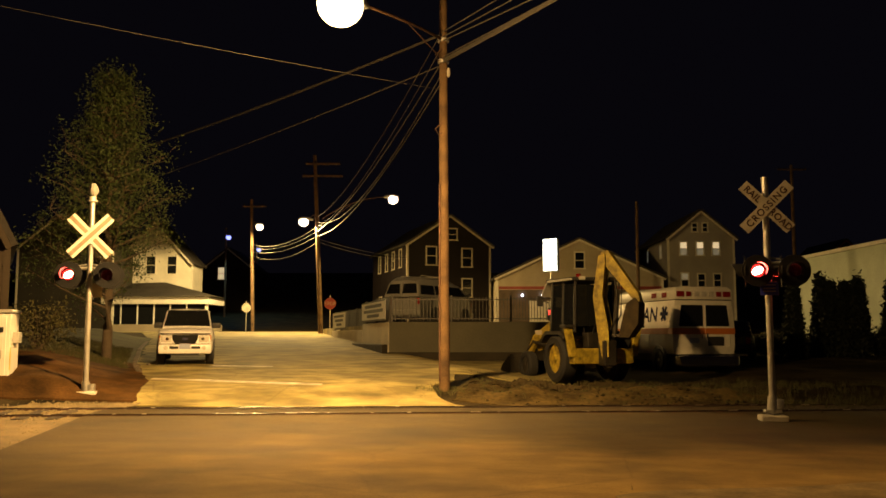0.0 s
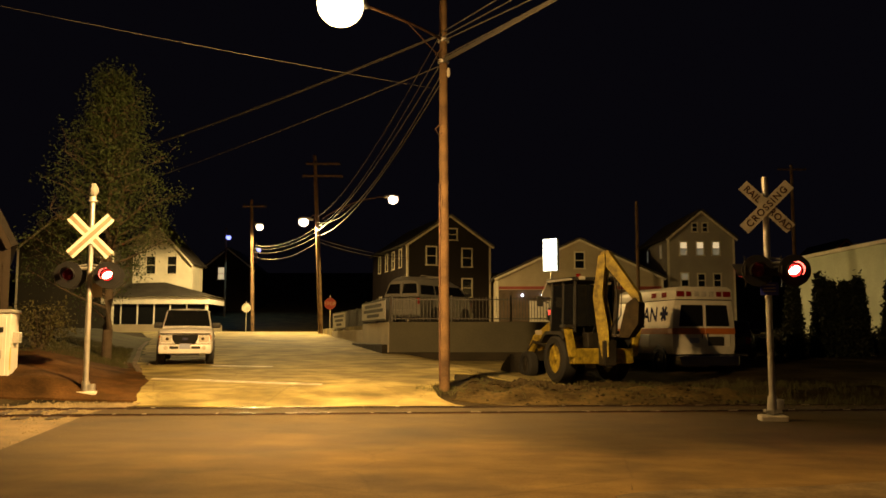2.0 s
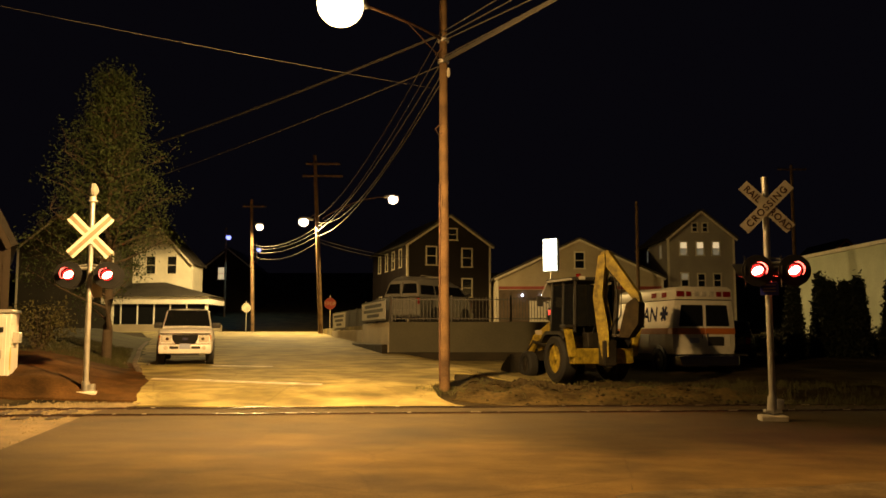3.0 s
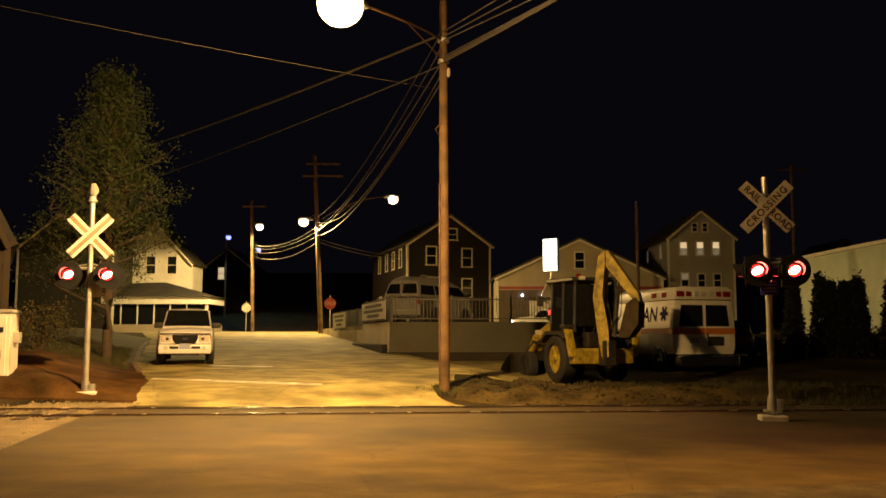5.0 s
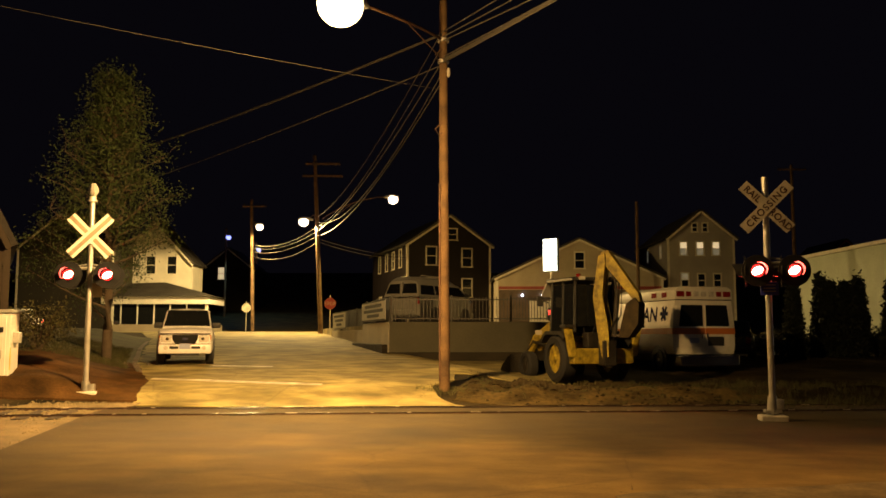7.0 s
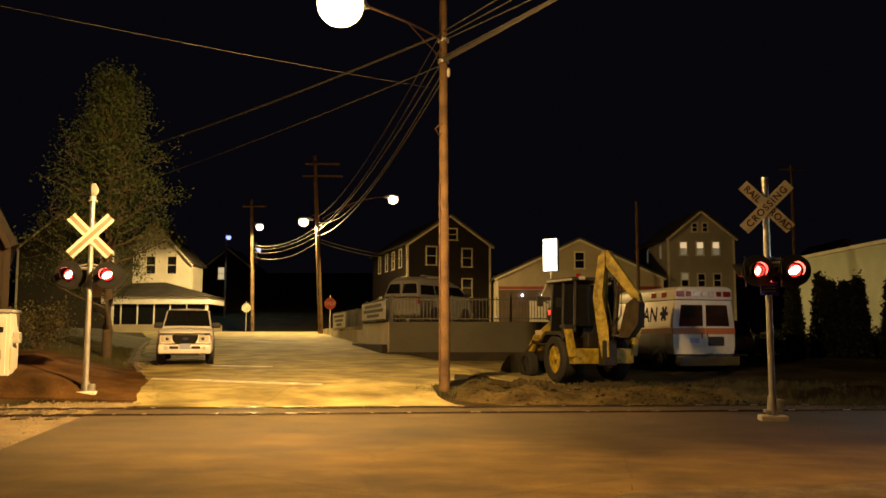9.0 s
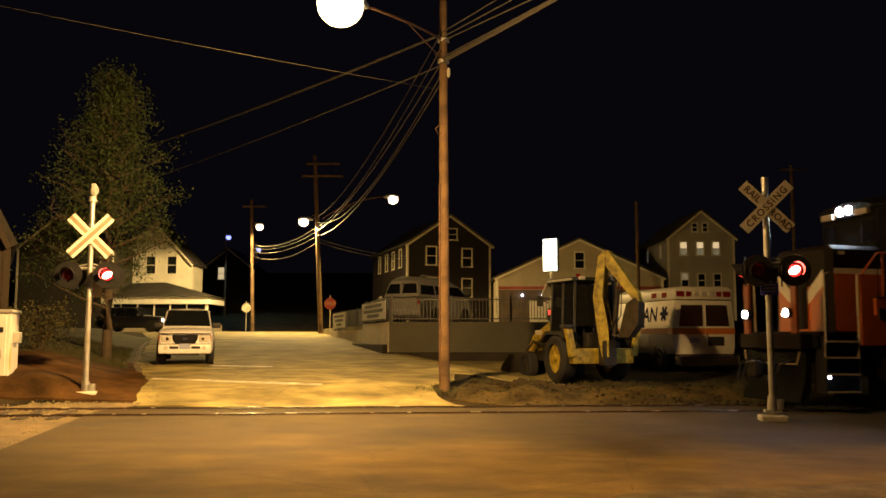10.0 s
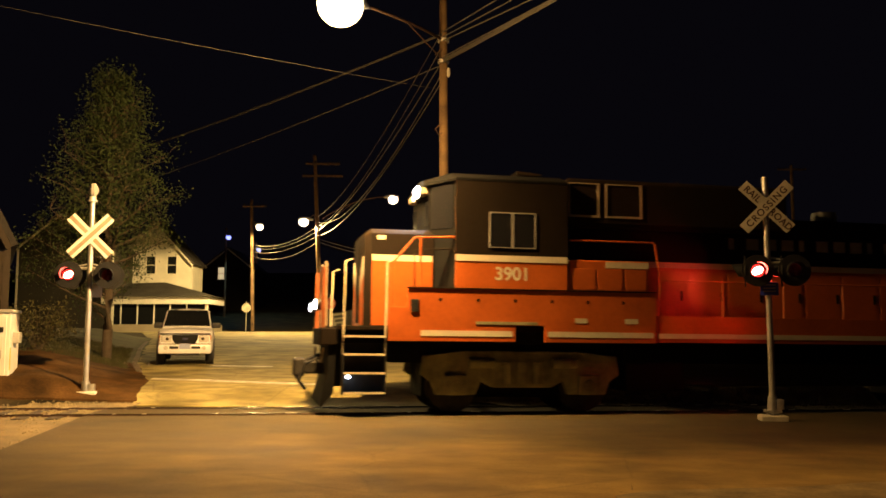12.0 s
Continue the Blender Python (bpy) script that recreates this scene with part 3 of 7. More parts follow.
for z0, z1, dr, r in ((8.5, 8.3, 0.6, 0.018), (8.9, 8.6, 0.8, 0.012), (8.0, 8.0, 0.9, 0.016), (9.3, 9.2, 0.7, 0.012), (8.2, 8.9, 1.25, 0.016)):
    wire((*top, z0), (PB[0] - 0.3, PB[1] - 0.15, z1), dr, r, "cable")
for z1, z2, dr in ((8.3, 8.9, 0.5), (8.6, 9.2, 0.6), (8.0, 8.6, 0.5), (7.6, 8.3, 0.7)):
    wire((PB[0] - 0.3, PB[1] - 0.1, z1), (PA[0] - 0.2, PA[1] - 0.1, z2), dr, 0.016, "cable")
for z1, z2, dr in ((7.8, 8.3, 0.25), (7.6, 8.1, 0.3)):
    wire((PB[0] - 0.2, PB[1], z1), (-2.9, 75.0, z2), dr, 0.02, "cable")
wire((*top, 9.2), (-20, 44, 9.55), 0.3, 0.03, "cable")
wire((*top, 8.4), (-20, 46, 8.3), 0.25, 0.014, "cable")
wire((*top, 7.75), (-20, 12, 9.4), 0.25, 0.004, "cable")


# ---- crossing signals ----
FLIPPERS = []


def crossing_signal(x, y, z, turn, height, buck_z, lamp_z, written, label, shift=0.0, rear=180):
    """A mast with crossbuck, a pair of round red lamps on a crossarm, and its footing."""
    s = thing("crossing_signal", pose(x, y, z, 0, 0, turn), label, "crossing signal", "railway crossing signals")
    bm = B()
    tube(bm, [(0, 0, 0.05), (0, 0, height * 0.5), (0, 0, height)], 0.062, 16)
    part("mast", bm, "galv", s, "", True)
    bm = B()
    fw = 0.25 if written else 0.26
    box(bm, (-fw, -fw * 0.85, -0.25), (fw, fw * 0.85, 0.06 if written else 0.20), 0.03)
    part("footing", bm, "white_worn" if written else "white", s, "pale concrete footing")
    bm = B()
    cyl(bm, (0, 0, 0.08), (0, 0, 0.42), 0.11, 0.085, 16)
    box(bm, (-0.16, -0.1, 0.1), (0.16, 0.1, 0.16), 0.02)
    box(bm, (0.06, -0.09, 0.16), (0.2, 0.09, 0.36), 0.02)
    part("junction_base", bm, "galv", s, "", True)
    for k, (a, word) in enumerate(((45, "CROSSING"), (-45, "RAIL ROAD"))):
        m = pose(0, -0.097 + 0.012 * k, buck_z, 0, -a, 0)
        bm = B()
        prism(bm, [(-0.62, -0.115), (0.62, -0.115), (0.62, 0.115), (-0.62, 0.115)], "y", -0.004, 0.004)
        bm.transform(m)
        blade = part("crossbuck_blade", bm, "white_worn" if written else "sign_white", s)
        if written:
            for w, off in ((("CROSSING", 0),) if k == 0 else (("RAIL", -0.36), ("ROAD", 0.36))):
                text_part("lettering", w, 0.185, m @ pose(off, -0.006, -0.005, 90, 0, 0) @ Matrix.Diagonal((0.98, 1, 1, 1)), "sign_brown", blade, "dark brown block lettering", 0.001, 0.004, 1.25 if k == 0 else 1.05)
        else:
            bm = B()
            box(bm, (-0.62, -0.008, -0.045), (0.62, -0.0045, 0.045))
            bm.transform(m)
            part("centre_stripe", bm, "stripe_back", blade, "tan bare stripe")
    bm = B()
    tube(bm, [(-0.46 + shift, 0, lamp_z + 0.16), (0.46 + shift, 0, lamp_z + 0.16)], 0.035, 10)
    tube(bm, [(-0.3 + shift, 0, lamp_z + 0.2), (0.0, 0, lamp_z + 0.27), (0.3 + shift, 0, lamp_z + 0.2)], 0.02, 8)
    part("crossarm", bm, "galv", s, "", True)
    if not written:
        bm = B()
        cyl(bm, (0, 0, height), (0, 0, height + 0.04), 0.11, None, 14)
        cyl(bm, (0, 0, height + 0.04), (0, 0, height + 0.12), 0.08, None, 14)
        for bx, r0, r1 in ((-0.075, 0.09, 0.16), (0.0, 0.16, 0.16), (0.055, 0.16, 0.07)):
            cyl(bm, (bx, -0.02, height + 0.27), (bx + (0.06 if bx else 0.05), -0.02, height + 0.27), r0, r1, 20)
        box(bm, (-0.03, -0.06, height + 0.1), (0.03, 0.03, height + 0.24), 0.01)
        part("bell", bm, "alum", s, "grey cast warning bell", True)
        bm = B()
        box(bm, (0.02, 0.05, lamp_z - 0.50), (0.27, 0.062, lamp_z - 0.18), 0.01)
        part("notice_plate", bm, "stripe_back", s, "small grey notice plate")
    else:
        bm = B()
        cyl(bm, (0, 0, height), (0, 0, height + 0.03), 0.07, None, 14)
        part("cap", bm, "galv", s)
        bm = B()
        box(bm, (-0.17, -0.09, lamp_z - 0.47), (0.17, -0.075, lamp_z - 0.22), 0.01)
        plate = part("notice_plate", bm, material("blue_enamel", (0.05, 0.06, 0.55), 0.4, 0, 0.1), s, "small dark blue notice plate")
        for j in range(3):
            bm = B()
            box(bm, (-0.12, -0.094, lamp_z - 0.28 - 0.06 * j), (0.12, -0.0905, lamp_z - 0.262 - 0.06 * j))
            part("text_bar", bm, "alum", plate)
    for side in (-1, 1):
        lx = side * (0.34 if written else 0.42) + shift
        for back in (1, -1):
            lamp = new("signal_lamp")
            lamp.parent = s
            lamp.matrix_basis = pose(lx, -0.02 * back, lamp_z, 0, 0, 0 if back == 1 else rear)
            # dark background disc with a round opening
            bm = B()
            ring = []
            for r, yy in ((0.125, -0.20), (0.30, -0.20), (0.305, -0.175), (0.125, -0.175)):
                ring.append([bm.verts.new((r * math.cos(6.2832 * i / 36), yy, r * math.sin(6.2832 * i / 36))) for i in range(36)])
            for a, b in zip(ring, ring[1:] + ring[:1]):
                for i in range(36):
                    bm.faces.new((a[i], a[(i + 1) % 36], b[(i + 1) % 36], b[i]))
            bmesh.ops.recalc_face_normals(bm, faces=bm.faces[:])
            part("background_disc", bm, "black", lamp)
            # cup behind
            bm = B()
            cup = []
            for r, yy in ((0.13, -0.176), (0.14, -0.06), (0.09, -0.015), (0.0, -0.012)):
                cup.append([bm.verts.new((max(r, 0.002) * math.cos(6.2832 * i / 24), yy, max(r, 0.002) * math.sin(6.2832 * i / 24))) for i in range(24)])
            for a, b in zip(cup, cup[1:]):
                for i in range(24):
                    bm.faces.new((a[i], a[(i + 1) % 24], b[(i + 1) % 24], b[i]))
            part("housing", bm, "black", lamp, "", True)
            # hood over the upper half
            bm = B()
            h0, h1 = [], []
            for i in range(21):
                a = radians(-35 + 250 * i / 20)
                ln = 0.24 * (0.35 + 0.65 * max(0, math.sin(a) * 0.5 + 0.5))
                for rr, lst in ((0.15, h0), (0.157, h1)):
                    lst.append((bm.verts.new((rr * math.cos(a), -0.2, rr * math.sin(a))), bm.verts.new((rr * math.cos(a), -0.2 - ln, rr * math.sin(a)))))
            for i in range(20):
                bm.faces.new((h0[i][0], h0[i + 1][0], h0[i + 1][1], h0[i][1]))
                bm.faces.new((h1[i][0], h1[i][1], h1[i + 1][1], h1[i + 1][0]))
                bm.faces.new((h0[i][1], h0[i + 1][1], h1[i + 1][1], h1[i][1]))
            part("visor", bm, "black", lamp, "", True)
            # the turning light unit: lit red on one face, dark red on the other
            bm = B()
            cyl(bm, (0, 0.012, 0), (0, 0.0, 0), 0.1235, None, 28, 2)
            cyl(bm, (0, 0.0, 0), (0, -0.006, 0), 0.116, None, 28, 1)
            ball(bm, (0, 0, 0), 0.098, (1.15, 0.2, 0.72), 16, 3)
            tilt = Matrix.Translation((0.0, -0.008, 0)) @ Matrix.Rotation(radians(-30), 4, "Y")
            oval = [v for f in bm.faces if f.material_index == 3 for v in f.verts]
            bmesh.ops.transform(bm, matrix=tilt, verts=list(set(oval)))
            for f in bm.faces:
                f.material_index = 0 if f.material_index == 3 else f.material_index
            unit = part("light_unit", bm, ["red_on" if back == 1 or not written else "red_beam", "red_rim", "red_off"], lamp, "red flashing light unit")
            unit.location = (0, -0.165, 0)
            FLIPPERS.append((unit, side * back))
    return s


crossing_signal(6.30, 17.2, 0.02, -8, 4.62, 4.06, 2.81, True, "galvanised crossing signal with lettered crossbuck and red flashing lamps", 0.11, 258)
crossing_signal(-8.08, 20.3, 0.14, 9, 4.52, 3.72, 2.82, False, "galvanised crossing signal with plain-backed crossbuck and red flashing lamps")


# ---- signal cabinet ----
def signal_cabinet():
    c = thing("signal_cabinet", pose(-9.88, 20.6, 0.12, 0, 0, 14), "tall silver-painted metal signal cabinet beside the track", "signal cabinet")
    bm = B()
    box(bm, (-1.3, -0.45, 0.05), (0, 0.45, 1.98), 0.02)
    part("body", bm, "white", c)
    bm = B()
    box(bm, (-1.34, -0.5, 1.98), (0.04, 0.5, 2.06), 0.025)
    part("roof", bm, "alum", c)
    bm = B()
    box(bm, (-1.28, -0.48, -0.15), (-0.02, 0.48, 0.05), 0.02)
    part("plinth", bm, "concrete", c)
    bm = B()
    box(bm, (-1.2, -0.475, 0.12), (-0.08, -0.452, 1.92), 0.01)
    door = part("door", bm, "white", c)
    bm = B()
    box(bm, (-0.19, -0.51, 0.95), (-0.15, -0.475, 1.15), 0.01)
    part("handle", bm, "galv", door)
    for j, (w, z) in enumerate(((0.36, 1.60), (0.18, 1.38))):
        bm = B()
        box(bm, (-0.50, -0.482, z - 0.06), (-0.50 + w, -0.4755, z + 0.06))
        part("text_bar", bm, "black", door)
    bm = B()
    box(bm, (0.0, -0.2, 1.30), (0.14, 0.1, 1.55), 0.02)
    part("side_vent", bm, "alum", c)
    bm = B()
    box(bm, (0.002, -0.44, 0.7), (0.008, -0.36, 1.2))
    part("warning_strip", bm, material("yellow_label", (0.75, 0.55, 0.05), 0.5), c, "yellow warning strip")


signal_cabinet()


# ---- houses ----
MAT["brown_siding"] = siding("brown_siding", (0.012, 0.009, 0.008))
MAT["cream_siding"] = siding("cream_siding", (0.66, 0.62, 0.52))
MAT["shed_siding"] = siding("weathered_siding", (0.055, 0.042, 0.03))
MAT["drab_siding"] = siding("drab_siding", (0.05, 0.046, 0.038))
MAT["white_siding"] = siding("white_siding", (0.42, 0.36, 0.26))
MAT["grey_siding"] = siding("grey_siding", (0.36, 0.33, 0.29))
MAT["metal_siding"] = siding("pale_metal_siding", (0.50, 0.54, 0.42), 0.3, 0.5, 0.25)
MAT["shingle"] = siding("asphalt_shingles", (0.05, 0.045, 0.04), 0.16, 0.9, 0.5, 0.3)
MAT["trim"] = material("cream_trim", (0.66, 0.62, 0.52), 0.6, 0, 0.12, 3, 0.05)
MAT["dull_trim"] = material("weathered_trim", (0.34, 0.30, 0.22), 0.7, 0, 0.2, 3, 0.05)
MAT["band_red"] = material("dull_red_band", (0.28, 0.05, 0.035), 0.6, 0, 0.2, 2)


def window_on(house, m, cx, cz, w, h, pane="glass", trim="trim", split=True):
    """A sash window on a wall plane: recessed glass, frame, meeting rail and sill."""
    bm = B()
    t = 0.11
    for a, b in (((cx - w / 2 - t, -0.05, cz - h / 2), (cx - w / 2, 0.02, cz + h / 2)), ((cx + w / 2, -0.05, cz - h / 2), (cx + w / 2 + t, 0.02, cz + h / 2)),
                 ((cx - w / 2 - t, -0.06, cz + h / 2), (cx + w / 2 + t, 0.02, cz + h / 2 + t)), ((cx - w / 2, -0.03, cz - 0.03), (cx + w / 2, 0.01, cz + 0.03))):
        box(bm, a, b)
    bm.transform(m)
    fr = part("window", bm, trim, house)
    bm = B()
    box(bm, (cx - w / 2 - t - 0.04, -0.1, cz - h / 2 - 0.09), (cx + w / 2 + t + 0.04, 0.02, cz - h / 2))
    bm.transform(m)
    part("sill", bm, trim, fr)
    panes = pane if isinstance(pane, tuple) else (pane, pane)
    for k, mat in enumerate(panes):
        z0 = cz - h / 2 if k else cz + 0.03
        bm = B()
        box(bm, (cx - w / 2, -0.012, z0), (cx + w / 2, -0.004, z0 + h / 2 - 0.03))
        bm.transform(m)
        part("pane", bm, mat, fr)


def gable_house(name, x, y, z, yaw, w, d, eave, peak, wall, label, windows, roof="shingle", trim="trim", over=0.35, chimney=False):
    """A gabled house; the gable end faces down the street. Origin: its front corner. windows: (face, across, height, width, tall, pane)."""
    h = thing(name, pose(x, y, z, 0, 0, yaw), label, "house")
    e, p = eave - z, peak - z
    bm = B()
    prism(bm, [(0, -0.8), (w, -0.8), (w, e), (w / 2, p), (0, e)], "y", 0, d)
    part("wall", bm, wall, h)
    for side in (0, 1):
        s = math.hypot(w / 2, p - e)
        ux, uz = (w / 2) / s, (p - e) / s
        q = [(0, 0), (s + over, 0), (s + over, 0.16), (0, 0.16)]
        bm = B()
        sg = 1 if side else -1
        prism(bm, [(w / 2 + sg * (a * ux + b * uz), p + 0.02 - a * uz + b * ux) for a, b in q], "y", -over, d + over)
        rf = part("roof", bm, roof, h)
        bm = B()
        prism(bm, [(w / 2 + sg * (a * ux + b * uz), p + 0.02 - a * uz + b * ux) for a, b in ((0.0, -0.16), (s + over, -0.16), (s + over, -0.004), (0.0, -0.004))], "y", -over, -over + 0.05)
        part("bargeboard", bm, trim, rf)
    for k in (0.0, 1.0):
        bm = B()
        box(bm, (k * w - 0.09, -0.03, 0), (k * w + 0.09, 0.14, e - 0.12))
        part("corner_board", bm, trim, h)
    if chimney:
        bm = B()
        box(bm, (w / 2 - 0.3, d * 0.5, p - 0.3), (w / 2 + 0.3, d * 0.5 + 0.6, p + 0.9), 0.02)
        part("chimney", bm, "rust", h)
    front = Matrix()
    leftm = Matrix.Rotation(radians(-90), 4, "Z")
    rightm = Matrix.Translation((w, 0, 0)) @ Matrix.Rotation(radians(90), 4, "Z")
    for face, a, hz, ww, hh, pane in windows:
        if face == "front":
            window_on(h, front, a, hz, ww, hh, pane, trim)
        elif face == "left":
            window_on(h, leftm, -a, hz, ww, hh, pane, trim)
        else:
            window_on(h, rightm, a, hz, ww, hh, pane, trim)
    return h


g = "glass"
gable_house("brown_house", -3.0, 75.0, 1.8, 17, 7.4, 13.5, 9.4, 11.9, "brown_siding", "dark brown clapboard house with cream window frames and gable boards",
            [("front", 2.1, 6.6, 0.8, 1.5, g), ("front", 5.3, 6.5, 0.8, 1.5, g), ("front", 5.3, 3.9, 0.8, 1.5, g), ("front", 2.1, 3.9, 0.8, 1.5, g), ("front", 4.0, 8.5, 0.7, 0.9, g)]
            + [("left", a, 6.5, 0.8, 1.5, g) for a in (2.4, 5.0, 7.6, 10.4)] + [("left", a, 2.6, 0.9, 1.6, g) for a in (5.0, 10.0)], trim="dull_trim")
gable_house("white_building", 4.4, 72.0, 1.8, 0, 13.4, 16, 6.3, 9.4, "white_siding", "low white gabled building with a dull red band", [("front", 6.7, 5.9, 0.7, 1.25, g)], over=0.3)
wg = ("window_warm", "window_dim")
gable_house("tall_house", 18.46, 72.5, 1.8, 0, 5.35, 11, 9.63, 11.81, "grey_siding", "tall three-storey clapboard house with lit upper windows",
            [("front", a, 6.9, 0.52, 1.04, wg) for a in (1.24, 2.6, 3.9)] + [("front", 1.3, 4.35, 0.52, 1.04, ("window_dim", g)), ("front", 2.65, 4.3, 0.52, 1.0, g), ("front", 3.95, 4.3, 0.52, 1.0, g)]
            + [("front", 2.2, 8.65, 0.34, 0.66, g), ("front", 3.05, 8.65, 0.34, 0.66, g), ("left", 2.5, 6.85, 0.5, 1.0, "window_dim"), ("left", 7.2, 6.85, 0.5, 1.0, "window_dim")])
gable_house("far_gable_house", 42.5, 100.0, 2.6, 0, 6, 10, 9.6, 12.4, "brown_siding", "distant gabled house with a lit attic gable", [("front", 3.0, 7.7, 0.8, 1.0, g)], trim="band_red")
gable_house("shed", -16.25, 21.9, 1.0, 27, 4.9, 8, 4.2, 9.0, "shed_siding", "small clapboard building beside the mulch bed", [], over=0.25, trim="shed_siding")
gable_house("distant_house", -36.0, 75.0, 1.8, 0, 8.0, 10, 9.0, 12.2, "drab_siding", "dim clapboard house behind the tree", [("front", 6.9, 8.6, 0.9, 1.3, "glass"), ("front", 6.5, 5.6, 0.9, 1.5, "glass")])
gable_house("hill_house", -32.6, 120.0, 4.4, 0, 7, 9, 10.6, 13.4, "brown_siding", "distant dark house with one lit window", [("front", 2.7, 5.6, 1.0, 1.6, "window_warm")])


def band(house_name):
    h = bpy.data.objects[house_name]
    bm = B()
    box(bm, (0.1, -0.05, 3.55), (13.3, -0.003, 3.78))
    part("band", bm, "band_red", h, "dull red painted band")
    # flat dark panel puts the shade of a recessed ground floor into the colour
    bm = B()
    box(bm, (0.1, -0.03, -0.4), (13.3, -0.003, 3.5))
    part("lower_wall", bm, material("recess_shade", (0.11, 0.08, 0.055), 0.9, 0, 0.3, 1.5, 0.3), h, "dark panel standing for the shaded lower recess")
    bm = B()
    box(bm, (2.6, -0.09, 0.0), (4.6, -0.003, 2.6), 0.02)
    part("garage_door", bm, "trim", h)
    for lx in (2.0, 3.6):
        bm = B()
        ball(bm, (lx, -0.2, 3.05), 0.09)
        part("wall_lamp", bm, glow("bluish_wall_lamp", (0.7, 0.75, 1.0), 10), h)


band("white_building")


def porch_house():
    h = gable_house("porch_house", -29.55, 80.0, 1.8, 0, 6.9, 3.6, 8.15, 11.9, "cream_siding", "cream clapboard house with a glazed front porch",
                    [("front", 5.1, 6.15, 0.78, 1.55, g), ("front", 3.2, 6.15, 0.78, 1.55, g)])
    # the porch: low wall, posts, dark glazing, fascia and a hipped roof
    x0, x1, y0 = 0.9, 9.75, -5.0
    bm = B()
    box(bm, (x0, y0, -0.5), (x1, y0 + 0.15, 0.75), 0.01)
    box(bm, (x1 - 0.15, y0 + 0.15, -0.5), (x1, 0, 0.75), 0.01)
    part("porch_wall", bm, "white_siding", h)
    bm = B()
    box(bm, (x0 - 0.15, y0 - 0.15, 2.46), (x1 + 0.15, y0 + 0.2, 3.10), 0.02)
    box(bm, (x1 - 0.2, y0 + 0.2, 2.46), (x1 + 0.15, 0, 3.10), 0.02)
    part("porch_fascia", bm, "white", h)
    for i, px in enumerate((x0, 2.35, 3.75, 5.15, 6.5, 7.9, 9.5)):
        bm = B()
        box(bm, (px, y0 + 0.01, 0.75), (px + (0.9 if i == 0 else 0.25 if i == 6 else 0.11), y0 + 0.14, 2.46), 0.01)
        part("porch_post", bm, "white", h)
    for a, b in ((1.8, 2.35), (2.46, 3.75), (3.86, 5.15), (5.26, 6.5), (6.61, 7.9), (8.01, 9.5)):
        bm = B()
        box(bm, (a, y0 + 0.06, 0.75), (b, y0 + 0.075, 2.46))
        part("porch_pane", bm, "glass", h)
    bm = B()
    v = [bm.verts.new(p) for p in ((x0 - 0.35, y0 - 0.35, 3.11), (x1 + 0.35, y0 - 0.35, 3.11), (x1 + 0.35, 0.0, 3.11), (x0 - 0.35, 0.0, 3.11), (x0 + 0.4, -0.04, 4.5), (x1 - 5.2, -0.04, 4.6))]
    for f in ((0, 1, 5, 4), (1, 2, 5), (3, 0, 4), (2, 3, 4, 5), (3, 2, 1, 0)):
        bm.faces.new([v[i] for i in f])
    bmesh.ops.recalc_face_normals(bm, faces=bm.faces[:])
    part("porch_roof", bm, "shingle", h)


porch_house()


def warehouse():
    w = thing("warehouse", pose(20.6, 51.4, 0.6, 0, 0, -88), "long pale metal-clad warehouse wall", "warehouse")
    bm = B()
    box(bm, (0, 0, -0.4), (28, 20, 5.35))
    part("wall", bm, "metal_siding", w)
    bm = B()
    box(bm, (-0.1, -0.12, 5.35), (28.1, 20.1, 5.55), 0.03)
    part("roof_edge", bm, "trim", w)


warehouse()


# ---- retaining wall, upper lot and fence ----
def lot():
    bm = B()
    prism(bm, [(-2.0, 34.1), (9.5, 34.1), (9.5, 59.8), (-8.2, 59.8), (-5.6, 48), (-3.5, 40)], "z", 0.2, 2.04)
    tagged(part("upper_lot", bm, "old_tarmac"), "raised asphalt parking lot behind the wall", "pavement", "", "structure")
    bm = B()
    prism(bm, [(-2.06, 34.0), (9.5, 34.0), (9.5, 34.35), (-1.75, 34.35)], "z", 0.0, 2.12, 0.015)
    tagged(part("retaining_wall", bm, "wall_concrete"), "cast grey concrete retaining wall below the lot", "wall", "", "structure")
    # lighter wall copy: lamplight on the street side put into the colour
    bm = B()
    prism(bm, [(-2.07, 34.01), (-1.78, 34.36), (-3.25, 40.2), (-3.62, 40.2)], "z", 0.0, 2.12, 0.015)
    tagged(part("retaining_wall", bm, "pale_wall"), "cast concrete wall turning up the street, coloured as lit", "wall", "", "structure")
    bm = B()
    prism(bm, [(-3.64, 40.22), (-3.27, 40.22), (-5.75, 49.2), (-6.1, 49.2)], "z", 0.3, 1.85, 0.015)
    tagged(part("retaining_wall", bm, "pale_wall"), "low concrete wall stepping down beside the street, coloured as lit", "wall", "", "structure")
    # dark base course along the foot of the wall
    bm = B()
    prism(bm, [(-2.2, 33.75), (9.4, 33.75), (9.4, 33.99), (-2.1, 33.99)], "z", 0.2, 0.97, 0.03)
    tagged(part("planting_strip", bm, "dark_soil"), "dark soil strip along the foot of the wall", "ground", "", "structure")
    bm = B()
    prism(bm, [(-2.3, 33.74), (-2.11, 33.98), (-3.66, 40.18), (-4.1, 40.18)], "z", 0.4, 1.26, 0.03)
    tagged(part("planting_strip", bm, "dark_soil"), "dark soil strip beside the street wall", "ground", "", "structure")


lot()


